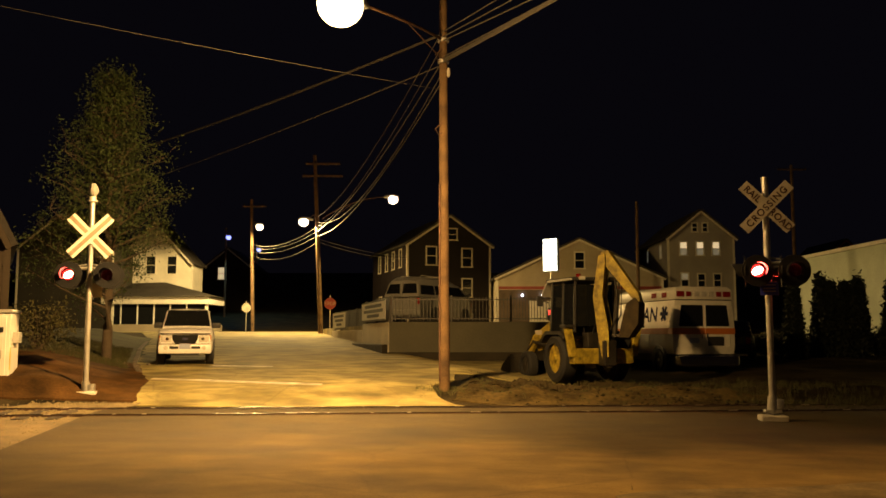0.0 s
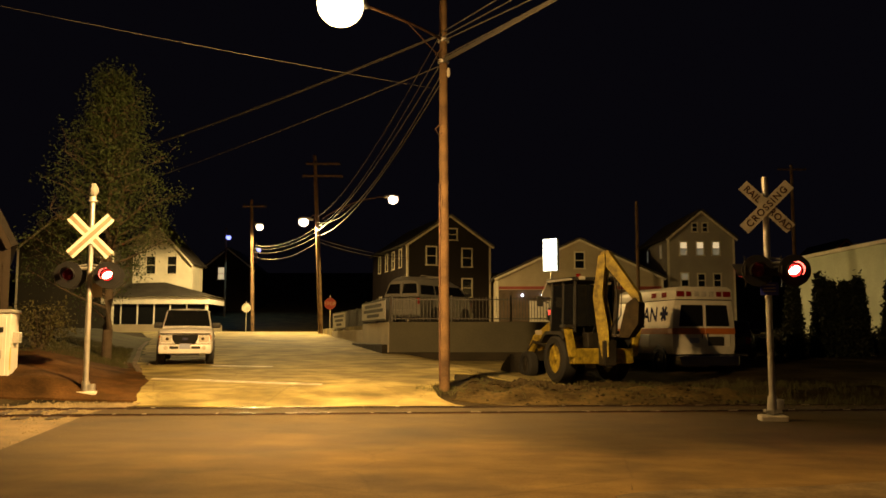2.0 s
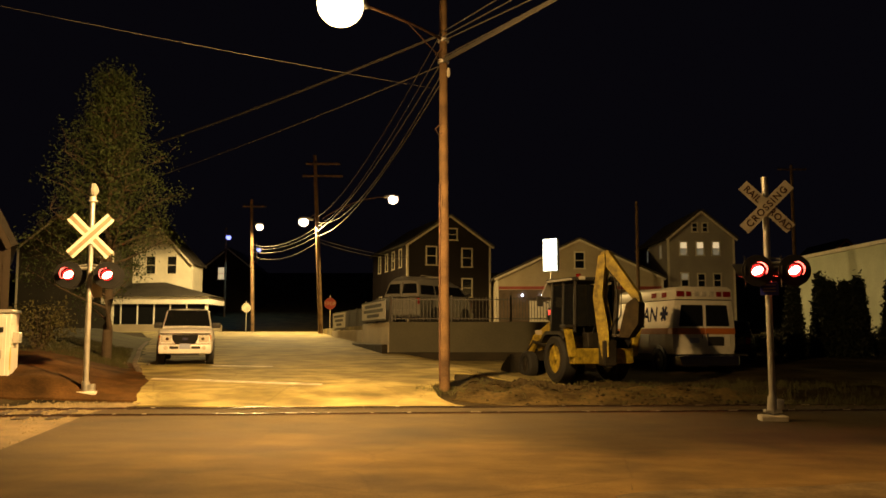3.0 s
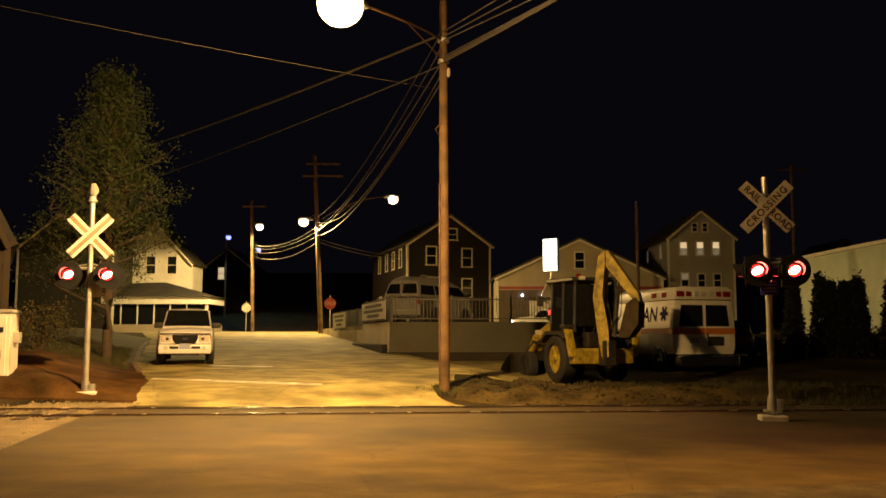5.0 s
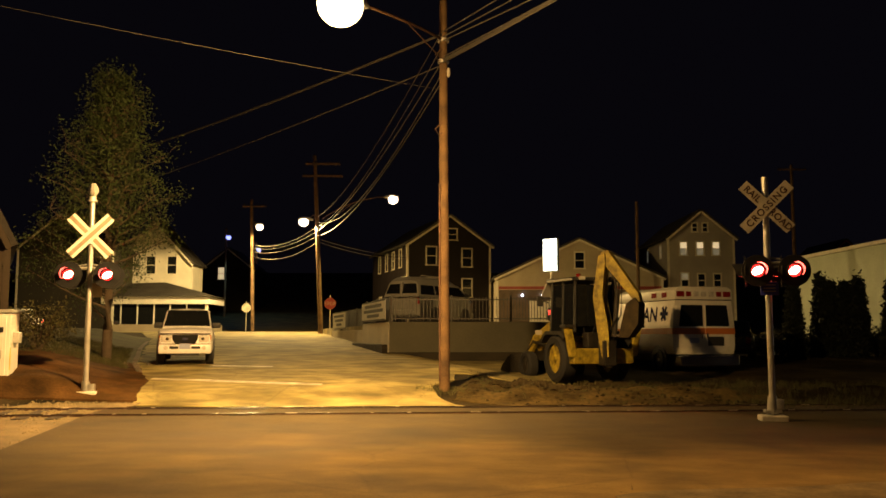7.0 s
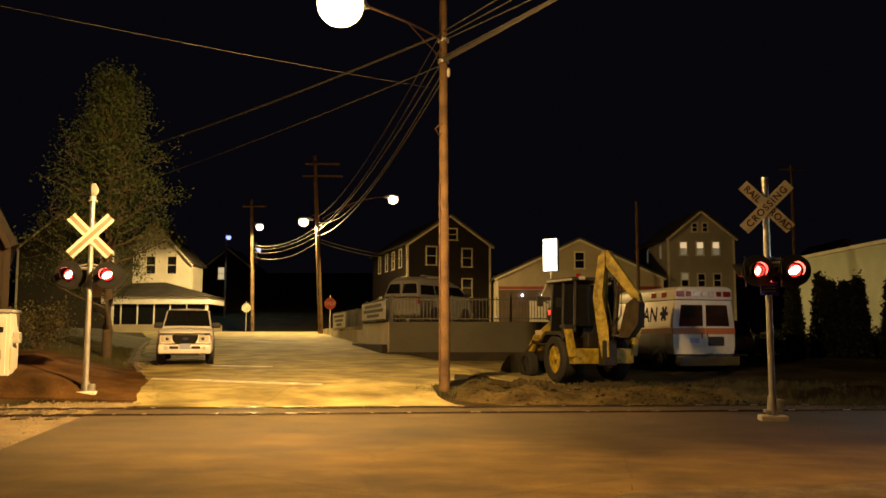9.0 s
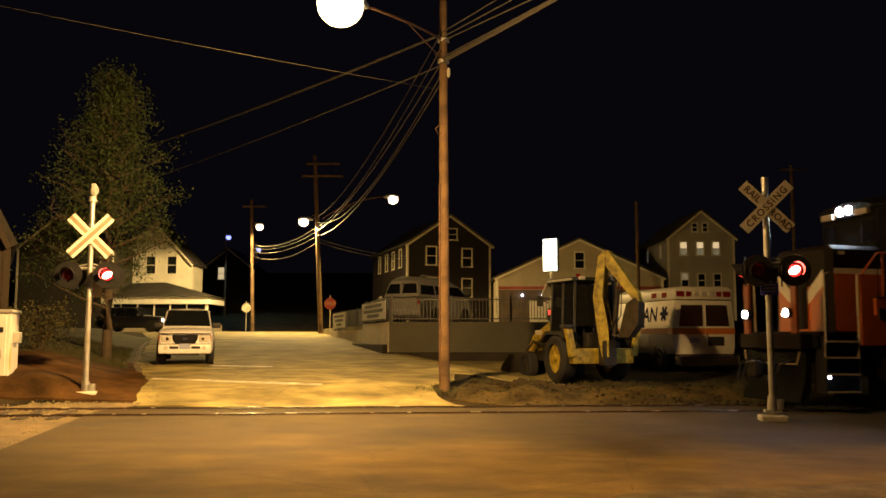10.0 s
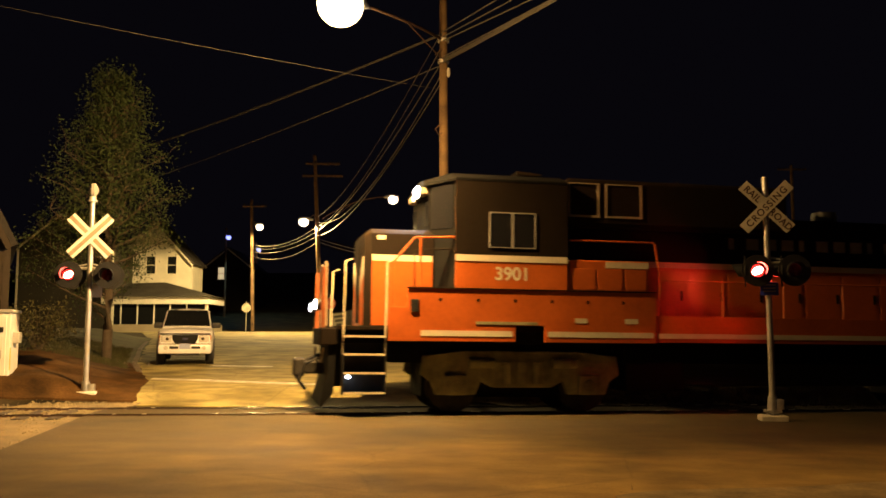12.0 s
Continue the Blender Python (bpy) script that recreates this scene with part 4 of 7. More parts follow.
def picket_fence(x0, y0, x1, y1, z, h, label, step=0.13, solid=False):
    L = math.hypot(x1 - x0, y1 - y0)
    f = thing("fence", pose(x0, y0, z, 0, 0, math.degrees(math.atan2(y1 - y0, x1 - x0))), label, "fence")
    n = max(1, round(L / 2.4))
    for i in range(n + 1):
        bm = B()
        px = L * i / n
        box(bm, (px - 0.035, -0.035, 0), (px + 0.035, 0.035, h + 0.06), 0.008)
        part("post", bm, "fence", f)
    for i in range(n):
        for zz in (0.12, h - 0.1):
            bm = B()
            box(bm, (L * i / n + 0.035, -0.02, zz - 0.02), (L * (i + 1) / n - 0.035, 0.02, zz + 0.02))
            part("rail", bm, "fence", f)
        bm = B()
        k = int(L / n / step)
        for j in range(1, k):
            px = L * i / n + j * (L / n) / k
            w = step * 0.42 if solid else 0.012
            box(bm, (px - w, -0.012, 0.05), (px + w, 0.012, h))
        tagged(part("picket_infill", bm, "fence", f), kind="stuff")


picket_fence(-1.95, 34.15, 2.6, 34.15, 2.12, 0.95, "black steel picket fence on the retaining wall")
picket_fence(2.6, 34.15, 9.4, 34.15, 2.12, 0.98, "black steel picket fence on the retaining wall", 0.11)
picket_fence(-2.05, 34.4, -3.45, 40.0, 2.12, 0.95, "dark slatted fence along the side of the lot", 0.14, True)
picket_fence(-3.5, 40.4, -5.9, 49.0, 1.85, 1.0, "dark slatted fence along the side of the lot", 0.14, True)


def banner(x0, y0, x1, y1, z0, z1, rows, label):
    """A printed banner tied to the fence; its writing is plain bars."""
    L = math.hypot(x1 - x0, y1 - y0)
    b = thing("banner", pose(x0, y0, z0, 0, 0, math.degrees(math.atan2(y1 - y0, x1 - x0))), label, "banner", "banners on the fence")
    h = z1 - z0
    bm = B()
    box(bm, (0, -0.012, 0), (L, 0.0, h))
    part("cloth", bm, "white", b)
    for a, c in (((0, -0.02, 0), (L, -0.0125, 0.05)), ((0, -0.02, h - 0.05), (L, -0.0125, h)), ((0, -0.02, 0.05), (0.05, -0.0125, h - 0.05)), ((L - 0.05, -0.02, 0.05), (L, -0.0125, h - 0.05))):
        bm = B()
        box(bm, a, c)
        part("border", bm, "black", b)
    for i, (u0, u1) in enumerate(rows):
        zc = h * (1 - (i + 1) / (len(rows) + 1))
        bm = B()
        box(bm, (L * u0, -0.017, zc - 0.065), (L * u1, -0.0125, zc + 0.065))
        part("text_bar", bm, "black", b)


banner(-3.60, 39.6, -2.2, 34.2, 2.2, 3.0, [(0.15, 0.85), (0.1, 0.9), (0.25, 0.75)], "white printed banner tied to the lot fence")
banner(-5.95, 48.2, -4.75, 43.6, 1.95, 2.8, [(0.1, 0.85), (0.2, 0.8), (0.3, 0.7)], "white printed banner tied to the lower fence")


def glow_sign():
    s = thing("illuminated_sign", pose(6.30, 55.4, 1.9, 0, 0, -30), "tall white backlit sign on a steel post", "sign")
    bm = B()
    box(bm, (0.02, -0.17, 3.68), (0.98, 0.17, 5.72), 0.03)
    part("cabinet", bm, "alum", s)
    bm = B()
    box(bm, (0.05, -0.19, 3.72), (0.95, -0.172, 5.68), 0.005)
    part("panel", bm, "sign_glow", s, "glowing white panel")
    bm = B()
    cyl(bm, (0.5, 0, -0.1), (0.5, 0, 3.7), 0.07, None, 12)
    part("post", bm, "galv", s)


glow_sign()


def octagon_sign(x, y, z, turn, face, label):
    s = thing("stop_sign", pose(x, y, z, 0, 0, turn), label, "road sign", "stop signs")
    bm = B()
    box(bm, (-0.03, -0.02, -0.3), (0.03, 0.02, 2.5))
    part("post", bm, "galv", s)
    bm = B()
    prism(bm, [(0.39 * math.cos(radians(22.5 + 45 * i)), 1.95 + 0.39 * math.sin(radians(22.5 + 45 * i))) for i in range(8)], "y", -0.03, -0.022)
    plate = part("plate", bm, face, s)
    if face == "stop_red":
        text_part("lettering", "STOP", 0.30, pose(0, -0.032, 1.95, 90, 0, 0), "stripe_back", plate, "white block lettering", 0.001)


MAT["stop_red"] = material("stop_red", (0.24, 0.022, 0.016), 0.45, 0, 0.1)
octagon_sign(-7.1, 56.0, 1.65, 0, "stop_red", "red octagonal stop sign on a steel post")
octagon_sign(-15.9, 72.0, 1.9, 0, "white_worn", "pale back of an octagonal stop sign")


# ---- trees and shrubs ----
def leaf_cloud(bm, centres, size, per, spread, rng, flat=1.0):
    for c in centres:
        for _ in range(per):
            d = Vector((rng.gauss(0, 1), rng.gauss(0, 1), rng.gauss(0, flat))) * spread
            p = c + d
            u = Vector((rng.uniform(-1, 1), rng.uniform(-1, 1), rng.uniform(-1, 1))).normalized()
            w = u.cross(Vector((rng.uniform(-1, 1), rng.uniform(-1, 1), rng.uniform(-1, 1)))).normalized()
            s = size * rng.uniform(0.6, 1.3)
            bm.faces.new([bm.verts.new(p + u * s), bm.verts.new(p + w * s * 0.5), bm.verts.new(p - u * s), bm.verts.new(p - w * s * 0.5)])


def leaf_material(name, color):
    m = material(name, color, 0.7, 0, 0.3, 1.5, 0, 8)
    nt = m.node_tree
    b = nt.nodes["Principled BSDF"]
    src = b.inputs["Base Color"].links[0].from_socket
    geo = nt.nodes.new("ShaderNodeNewGeometry")
    hsv = nt.nodes.new("ShaderNodeHueSaturation")
    rng = nt.nodes.new("ShaderNodeMapRange")
    rng.inputs["To Min"].default_value, rng.inputs["To Max"].default_value = 0.55, 1.35
    nt.links.new(geo.outputs["Random Per Island"], rng.inputs["Value"])
    nt.links.new(rng.outputs["Result"], hsv.inputs["Value"])
    nt.links.new(src, hsv.inputs["Color"])
    nt.links.new(hsv.outputs["Color"], b.inputs["Base Color"])
    return m


MAT["leaf"] = leaf_material("spring_leaves", (0.045, 0.07, 0.016))
MAT["dark_leaf"] = leaf_material("conifer_leaves", (0.018, 0.026, 0.014))
MAT["bush_leaf"] = leaf_material("shrub_leaves", (0.09, 0.085, 0.028))
MAT["bark"] = material("bark", (0.12, 0.09, 0.06), 0.9, 0, 0.3, 5, 0.6)


def broad_tree(x, y, z, h, seed, label):
    """A young street tree in first leaf: trunk, rising limbs and thin tufts at the twig ends."""
    rng = random.Random(seed)
    t = thing("tree", pose(x, y, z), label, "tree")
    bm = B()
    tube(bm, [(0.06 * math.sin(i), 0.05 * math.cos(1.7 * i), h * 0.93 * i / 9 - (0.2 if i == 0 else 0)) for i in range(10)], [0.17 * (1 - i / 10.5) for i in range(10)], 10)
    part("trunk", bm, "bark", t, "", True)
    tips = []
    twigs = B()
    for k in range(72):
        f = 0.13 + 0.90 * (k / 72) ** 0.95
        a = k * 2.399 + rng.uniform(-0.3, 0.3)
        if f < 0.31 and math.cos(a) > 0.1:
            continue
        reach = (2.45 if f < 0.36 else 2.45 * max(0.0, 1 - (f - 0.36) / 0.68) ** 0.9) * rng.uniform(0.62, 1.12) + 0.06
        p0 = Vector((0, 0, h * f * 0.94))
        pts = [p0 + Vector((math.cos(a), math.sin(a), 0)) * reach * s + Vector((0, 0, reach * 0.5 * s ** 1.2)) for s in (0, 0.3, 0.6, 1)]
        tube(twigs, pts, [0.045 * (1 - f * 0.6), 0.03, 0.018, 0.008], 5)
        for s in (0.35, 0.5, 0.65, 0.8, 0.9, 1.0):
            q = p0 + Vector((math.cos(a), math.sin(a), 0)) * reach * s + Vector((0, 0, reach * 0.5 * s ** 1.2))
            for _ in range(3):
                e = q + Vector((rng.gauss(0, 0.26), rng.gauss(0, 0.26), rng.gauss(0.12, 0.22)))
                tube(twigs, [q, q.lerp(e, 0.6) + Vector((0, 0, 0.03)), e], [0.008, 0.006, 0.003], 4)
                tips.append(e)
    part("branchwork", twigs, "bark", t)
    bm = B()
    leaf_cloud(bm, tips, 0.046, 24, 0.17, rng)
    part("crown", bm, "leaf", t, "thin fresh green leaves")


def conifer(x, y, z, h, r, seed):
    """A clipped columnar evergreen: many short sprays round a stem."""
    rng = random.Random(seed)
    t = thing("evergreen_shrub", pose(x, y, z), "dark cone-shaped evergreen in front of the warehouse", "tree", "row of evergreens")
    bm = B()
    tube(bm, [(0, 0, -0.2), (0, 0, h * 0.5), (0, 0, h * 0.95)], [0.06, 0.04, 0.01], 6)
    part("trunk", bm, "bark", t)
    cs = []
    for _ in range(520):
        f = rng.random() ** 0.8
        rr = 1.4 * r * (0.6 + 0.4 * ease(f / 0.2)) * (1 - f) ** 0.88 * rng.uniform(0.6, 1.0)
        a = rng.uniform(0, 6.2832)
        cs.append(Vector((rr * math.cos(a), rr * math.sin(a), h * (0.03 + 0.97 * f))))
    bm = B()
    leaf_cloud(bm, cs, 0.085, 24, 0.085, rng, 1.8)
    part("crown", bm, "dark_leaf", t)


def shrub(x, y, z, h, r, seed, mat, label):
    rng = random.Random(seed)
    t = thing("shrub", pose(x, y, z), label, "shrub")
    bm = B()
    tips = []
    for k in range(26):
        a, s = rng.uniform(0, 6.2832), rng.uniform(0.3, 1)
        e = Vector((r * s * math.cos(a), r * s * math.sin(a), h * rng.uniform(0.5, 1) * (1.1 - 0.4 * s)))
        tube(bm, [(0, 0, -0.1), e * 0.5 + Vector((0, 0, 0.15 * h)), e], [0.02, 0.012, 0.004], 4)
        tips += [e, e * 0.8 + Vector((0, 0, 0.08)), e * 0.6 + Vector((0, 0, 0.1)), e * 0.35 + Vector((0, 0, 0.05))]
    part("stemwork", bm, "bark", t)
    bm = B()
    leaf_cloud(bm, tips, 0.05, 16, 0.16, rng)
    part("foliage", bm, mat, t)


broad_tree(-10.75, 28.5, ground_z(-10.75, 28.5), 9.3, 3, "young deciduous tree in thin spring leaf on the mulch bed")
for i, (cx, cy, hh, rr) in enumerate(((14.05, 35.7, 2.85, 0.32), (15.85, 37.4, 3.15, 0.32), (16.2, 37.2, 2.9, 0.27), (16.62, 36.9, 2.9, 0.27), (16.88, 36.8, 2.75, 0.25), (17.15, 36.7, 3.05, 0.30), (18.15, 36.0, 2.9, 0.36), (18.9, 35.0, 3.2, 0.45))):
    conifer(cx, cy, ground_z(cx, cy), hh, rr, 40 + i)
shrub(-12.0, 26.5, ground_z(-12.0, 26.5), 1.7, 1.0, 5, "bush_leaf", "loose shrub with yellowing leaves below the tree")
shrub(-13.4, 27.5, ground_z(-13.4, 27.5), 1.3, 0.9, 6, "bush_leaf", "loose shrub with yellowing leaves below the tree")
scatter("edge_stones", 14, lambda r: (r.gauss(-9.45, 0.28), r.gauss(27.0, 0.5)), 0.16, "dull_granite", "rough stones at the edge of the mulch bed", 31)


for i in range(13):
    bx, by = 13.2 + 0.62 * i, 38.4 - 0.12 * i
    shrub(bx, by, ground_z(bx, by), 0.85 + 0.15 * (i % 3), 0.7, 70 + i, "dark_leaf", "dark low shrub in the bed before the warehouse")


# ---- vehicles ----
def paint(name, color, rough=0.35, var=0.1, coat=0.4):
    m = material(name, color, rough, 0, var, 1.6, 0.0, 12)
    m.node_tree.nodes["Principled BSDF"].inputs["Coat Weight"].default_value = coat
    return m


MAT.update(
    grille_black=material("grille_black", (0.012, 0.012, 0.012), 0.7, 0, 0.2, 6, 0.1, spec=0.15),
    car_white=paint("white_car_paint", (0.87, 0.87, 0.86)),
    car_dark=paint("dark_blue_car_paint", (0.018, 0.019, 0.026), 0.3),
    van_silver=paint("silver_van_paint", (0.30, 0.30, 0.28), 0.35),
    amb_white=paint("ambulance_white", (0.80, 0.78, 0.70), 0.4),
    letter_blue=material("dark_blue_lettering", (0.008, 0.009, 0.045), 0.8, 0, 0.1, 3, 0, spec=0.05),
    amb_orange=paint("ambulance_orange", (0.55, 0.17, 0.03), 0.4),
    amb_blue=paint("ambulance_blue", (0.012, 0.016, 0.08), 0.4),
    yellow=material("worn_yellow_paint", (0.40, 0.31, 0.03), 0.5, 0, 0.4, 5, 0.15, 25, (0.22, 0.165, 0.025)),
    dark_metal=material("greasy_dark_metal", (0.04, 0.036, 0.03), 0.55, 0.5, 0.4, 6, 0.2),
    chrome=material("chrome", (0.7, 0.7, 0.7), 0.15, 1.0, 0.05, 4, 0.0),
    bumper=material("black_plastic", (0.025, 0.025, 0.025), 0.6, 0, 0.2, 6, 0.1),
    amber_lens=material("amber_lens", (0.45, 0.17, 0.03), 0.25, 0, 0.1, 10, 0.0),
    lens=material("clear_lamp_lens", (0.78, 0.76, 0.70), 0.2, 0.25, 0.15, 12, 0.1),
    red_lens=material("red_lamp_lens", (0.22, 0.014, 0.01), 0.2, 0, 0.1, 12, 0.0),
    plate=material("pale_number_plate", (0.36, 0.42, 0.62), 0.5, 0, 0.05),
    head_on=glow("lit_headlamp", (0.92, 0.96, 1.0), 14),
    tail_on=glow("lit_tail_lamp", (1.0, 0.08, 0.05), 3),
)


def loft(bm, sections, mi=0):
    """A body through closed cross sections: each is (x, half outline of (y, z) from the keel to the roof), mirrored."""
    rings = []
    for x, half in sections:
        pts = [(y, z) for y, z in half] + [(-y, z) for y, z in half[::-1] if y > 1e-6]
        rings.append([bm.verts.new((x, y, z)) for y, z in pts])
    fs = []
    for a, b in zip(rings, rings[1:]):
        n = len(a)
        fs += [bm.faces.new((a[i], a[(i + 1) % n], b[(i + 1) % n], b[i])) for i in range(n)]
    fs += [bm.faces.new(rings[0][::-1]), bm.faces.new(rings[-1])]
    bmesh.ops.recalc_face_normals(bm, faces=fs)
    setmat(fs, mi)
    return bm


def wheel_part(parent, x, y, r, w, rim_mat="alum", name="wheel"):
    """A wheel on its axle: tyre with rounded shoulders and a dished, spoked rim."""
    hub = new(name)
    hub.parent = parent
    hub.location = (x, y, r)
    prof = [(-w / 2, r * 0.62), (-w / 2, r * 0.88), (-w * 0.36, r * 0.985), (0, r), (w * 0.36, r * 0.985), (w / 2, r * 0.88), (w / 2, r * 0.62)]
    bm = B()
    n = 28
    rings = [[bm.verts.new((rr * math.cos(6.2832 * k / n), yy, rr * math.sin(6.2832 * k / n))) for k in range(n)] for yy, rr in prof]
    for a, b in zip(rings, rings[1:] + rings[:1]):
        for k in range(n):
            bm.faces.new((a[k], a[(k + 1) % n], b[(k + 1) % n], b[k]))
    bmesh.ops.recalc_face_normals(bm, faces=bm.faces[:])
    part("tyre", bm, "rubber", hub, "", True)
    bm = B()
    cyl(bm, (0, -w * 0.3, 0), (0, w * 0.3, 0), r * 0.615, None, n)
    sgn = 1 if y > 0 else -1
    for k in range(6):
        box(bm, (r * 0.12, sgn * w * 0.3 - 0.015, -r * 0.07), (r * 0.58, sgn * w * 0.3 + 0.02, r * 0.07), 0.006, Matrix.Rotation(k * math.pi / 3, 4, "Y"))
    cyl(bm, (0, sgn * w * 0.28, 0), (0, sgn * w * 0.46, 0), r * 0.16, r * 0.12, 14)
    part("rim", bm, rim_mat, hub)
    return hub


def quad_pane(parent, pts, mat, name, lift=0.006):
    """A pane laid just proud of the body, with thickness."""
    bm = B()
    p = [Vector(q) for q in pts]
    nrm = (p[1] - p[0]).cross(p[2] - p[0]).normalized()
    v0 = [bm.verts.new(q + nrm * lift) for q in p]
    v1 = [bm.verts.new(q - nrm * 0.01) for q in p]
    n = len(p)
    bm.faces.new(v0)
    bm.faces.new(v1[::-1])
    for i in range(n):
        bm.faces.new((v0[i], v1[i], v1[(i + 1) % n], v0[(i + 1) % n]))
    bmesh.ops.recalc_face_normals(bm, faces=bm.faces[:])
    return part(name, bm, mat, parent)


def car(name, m, label, category, mat, L, W, H, hood, belt, ws, roof, rear, clear=0.24, wheel_r=0.36, bed=None, lit=False, group="", lower=None):
    """A road car: front at +x. hood: nose and cowl heights; ws, rear: x of glass foot and head; roof: full height."""
    c = thing(name, m, label, category, group)
    h = W / 2
    f, b = L / 2, -L / 2
    nose, cowl = hood
    back = bed if bed else belt

    def sec(x, k, top, zb, crown=0.03):
        return (x, [(0, zb), (h * k * 0.92, zb), (h * k, zb + 0.14), (h * k, (zb + top) / 2 + 0.08), (h * k * 0.985, top - 0.07), (h * k * 0.93, top - 0.012), (h * k * 0.55, top + crown * 0.7), (0, top + crown)])
    body = B()
    loft(body, [sec(b, 0.93, back - 0.06, clear + 0.14), sec(b + 0.07, 0.985, back, clear + 0.06), sec(b + 0.9, 1, back, clear), sec(rear[0], 1, back, clear), sec(0, 1, belt, clear), sec(ws[0], 1, cowl, clear),
                sec(f - 0.55, 0.985, (nose + cowl) / 2 + 0.03, clear), sec(f - 0.18, 0.95, nose, clear + 0.02), sec(f - 0.04, 0.88, nose - 0.1, clear + 0.06), sec(f, 0.80, nose - 0.2, clear + 0.1)])
    shell = part("body", body, mat, c, "", True)
    # wheel arches: dark liners
    for ax in (f - 0.82, b + 0.95):
        for sd in (-1, 1):
            bm = B()
            cyl(bm, (ax, sd * (h - 0.03), wheel_r), (ax, sd * (h + 0.008), wheel_r), wheel_r * 1.17, None, 26)
            part("wheel_arch", bm, "bumper", c)
    # cabin
    tw = h * 0.80
    cab = B()
    loft(cab, [(rear[0], [(0, belt - 0.05), (h * 0.93, belt - 0.05), (h * 0.925, belt - 0.01), (h * 0.85, belt + 0.005), (0, belt + 0.01)]), (rear[1], [(0, belt - 0.05), (h * 0.95, belt - 0.05), (tw * 1.0, H - 0.06), (tw * 0.85, H - 0.012), (0, H + 0.01)]),
               ((rear[1] + roof) / 2, [(0, belt - 0.05), (h * 0.96, belt - 0.05), (tw * 1.02, H - 0.05), (tw * 0.85, H), (0, H + 0.03)]), (roof, [(0, belt - 0.05), (h * 0.95, belt - 0.05), (tw, H - 0.06), (tw * 0.85, H - 0.015), (0, H + 0.005)]),
               (ws[0] + 0.02, [(0, cowl - 0.06), (h * 0.92, cowl - 0.06), (h * 0.9, cowl - 0.01), (h * 0.8, cowl + 0.005), (0, cowl + 0.02)])])
    part("cabin", cab, mat, c, "", True)

    def lerp(p, q, t):
        return tuple(a + (bb - a) * t for a, bb in zip(p, q))
    # windscreen and rear glass
    bl, br_, tl, tr = (ws[0], -h * 0.86, cowl + 0.02), (ws[0], h * 0.86, cowl + 0.02), (roof, -tw * 0.9, H + 0.004), (roof, tw * 0.9, H + 0.004)
    quad_pane(c, [lerp(bl, tl, 0.08), lerp(br_, tr, 0.08), lerp(br_, tr, 0.93), lerp(bl, tl, 0.93)], "glass", "windscreen", 0.02)
    bl, br_, tl, tr = (rear[0], h * 0.86, belt + 0.02), (rear[0], -h * 0.86, belt + 0.02), (rear[1], tw * 0.86, H + 0.004), (rear[1], -tw * 0.86, H + 0.004)
    quad_pane(c, [lerp(bl, tl, 0.12), lerp(br_, tr, 0.12), lerp(br_, tr, 0.88), lerp(bl, tl, 0.88)], "glass", "rear_window", 0.02)
    # side glass, divided by pillars
    x_lo, x_hi = rear[1] + 0.1, roof
    k = 3 if x_hi - x_lo > 1.9 else (2 if x_hi - x_lo > 1.0 else 1)
    for sd in (-1, 1):
        for i in range(k):
            a0, a1 = x_lo + (x_hi - x_lo) * i / k + 0.04, x_lo + (x_hi - x_lo) * (i + 1) / k - 0.04
            e0 = a0 - (0.14 if i == 0 else 0)
            e1 = a1 + (0.75 * (ws[0] - roof) if i == k - 1 else 0)
            yb, yt = h * 0.935, tw * 1.03
            pts = [(e0, sd * yb, belt + 0.04), (e1, sd * yb, belt + 0.04), (a1, sd * yt, H - 0.12), (a0, sd * yt, H - 0.12)]
            quad_pane(c, pts if sd < 0 else pts[::-1], "glass", "side_window", 0.012)
    # lamps, grille, bumpers, mirrors, plate
    for sd in (-1, 1):
        bm = B()
        cyl(bm, (f + 0.0, sd * h * 0.62, nose - 0.21), (f + 0.024, sd * h * 0.62, nose - 0.21), 0.06, 0.05, 16)
        part("headlight_reflector", bm, "chrome", c)
    for sd in (-1, 1):
        bm = B()
        box(bm, (f - 0.22, sd * h * 0.645 - 0.155, nose - 0.32), (f + 0.02, sd * h * 0.645 + 0.155, nose - 0.10), 0.045)
        part("headlight", bm, "head_on" if lit else "lens", c)
        bm = B()
        box(bm, (b - 0.012, sd * h * 0.78 - 0.09, back - 0.36), (b + 0.1, sd * h * 0.78 + 0.09, back - 0.10), 0.02)
        part("tail_light", bm, "tail_on" if lit else "red_lens", c)
        bm = B()
        box(bm, (ws[0] - 0.42, sd * (h - 0.09), belt + 0.02), (ws[0] - 0.3, sd * (h + 0.2), belt + 0.2), 0.035)
        part("wing_mirror", bm, "bumper", c, "", True)
    for sd in (-1, 1):
        bm = B()
        box(bm, (f - 0.2, sd * h * 0.86 - 0.05, nose - 0.30), (f - 0.06, sd * h * 0.86 + 0.05, nose - 0.1), 0.03)
        part("indicator", bm, "amber_lens", c)
    bm = B()
    prism(bm, [(-h * 0.36, nose - 0.345), (h * 0.36, nose - 0.345), (h * 0.45, nose - 0.2), (h * 0.455, nose - 0.09), (-h * 0.455, nose - 0.09), (-h * 0.45, nose - 0.2)], "x", f - 0.1, f + 0.035, 0.02)
    grille = part("grille", bm, "grille_black", c)
    bm = B()
    ball(bm, (f + 0.03, 0, nose - 0.21), 0.1, (0.12, 1, 0.45), 14)
    part("badge", bm, "amb_blue", grille)
    for zz in (nose - 0.365, nose - 0.055):
        bm = B()
        box(bm, (f - 0.2, -h * 0.88, zz - 0.012), (f + 0.012, h * 0.88, zz + 0.012), 0.004)
        part("panel_gap", bm, "grille_black", c)
    bm = B()
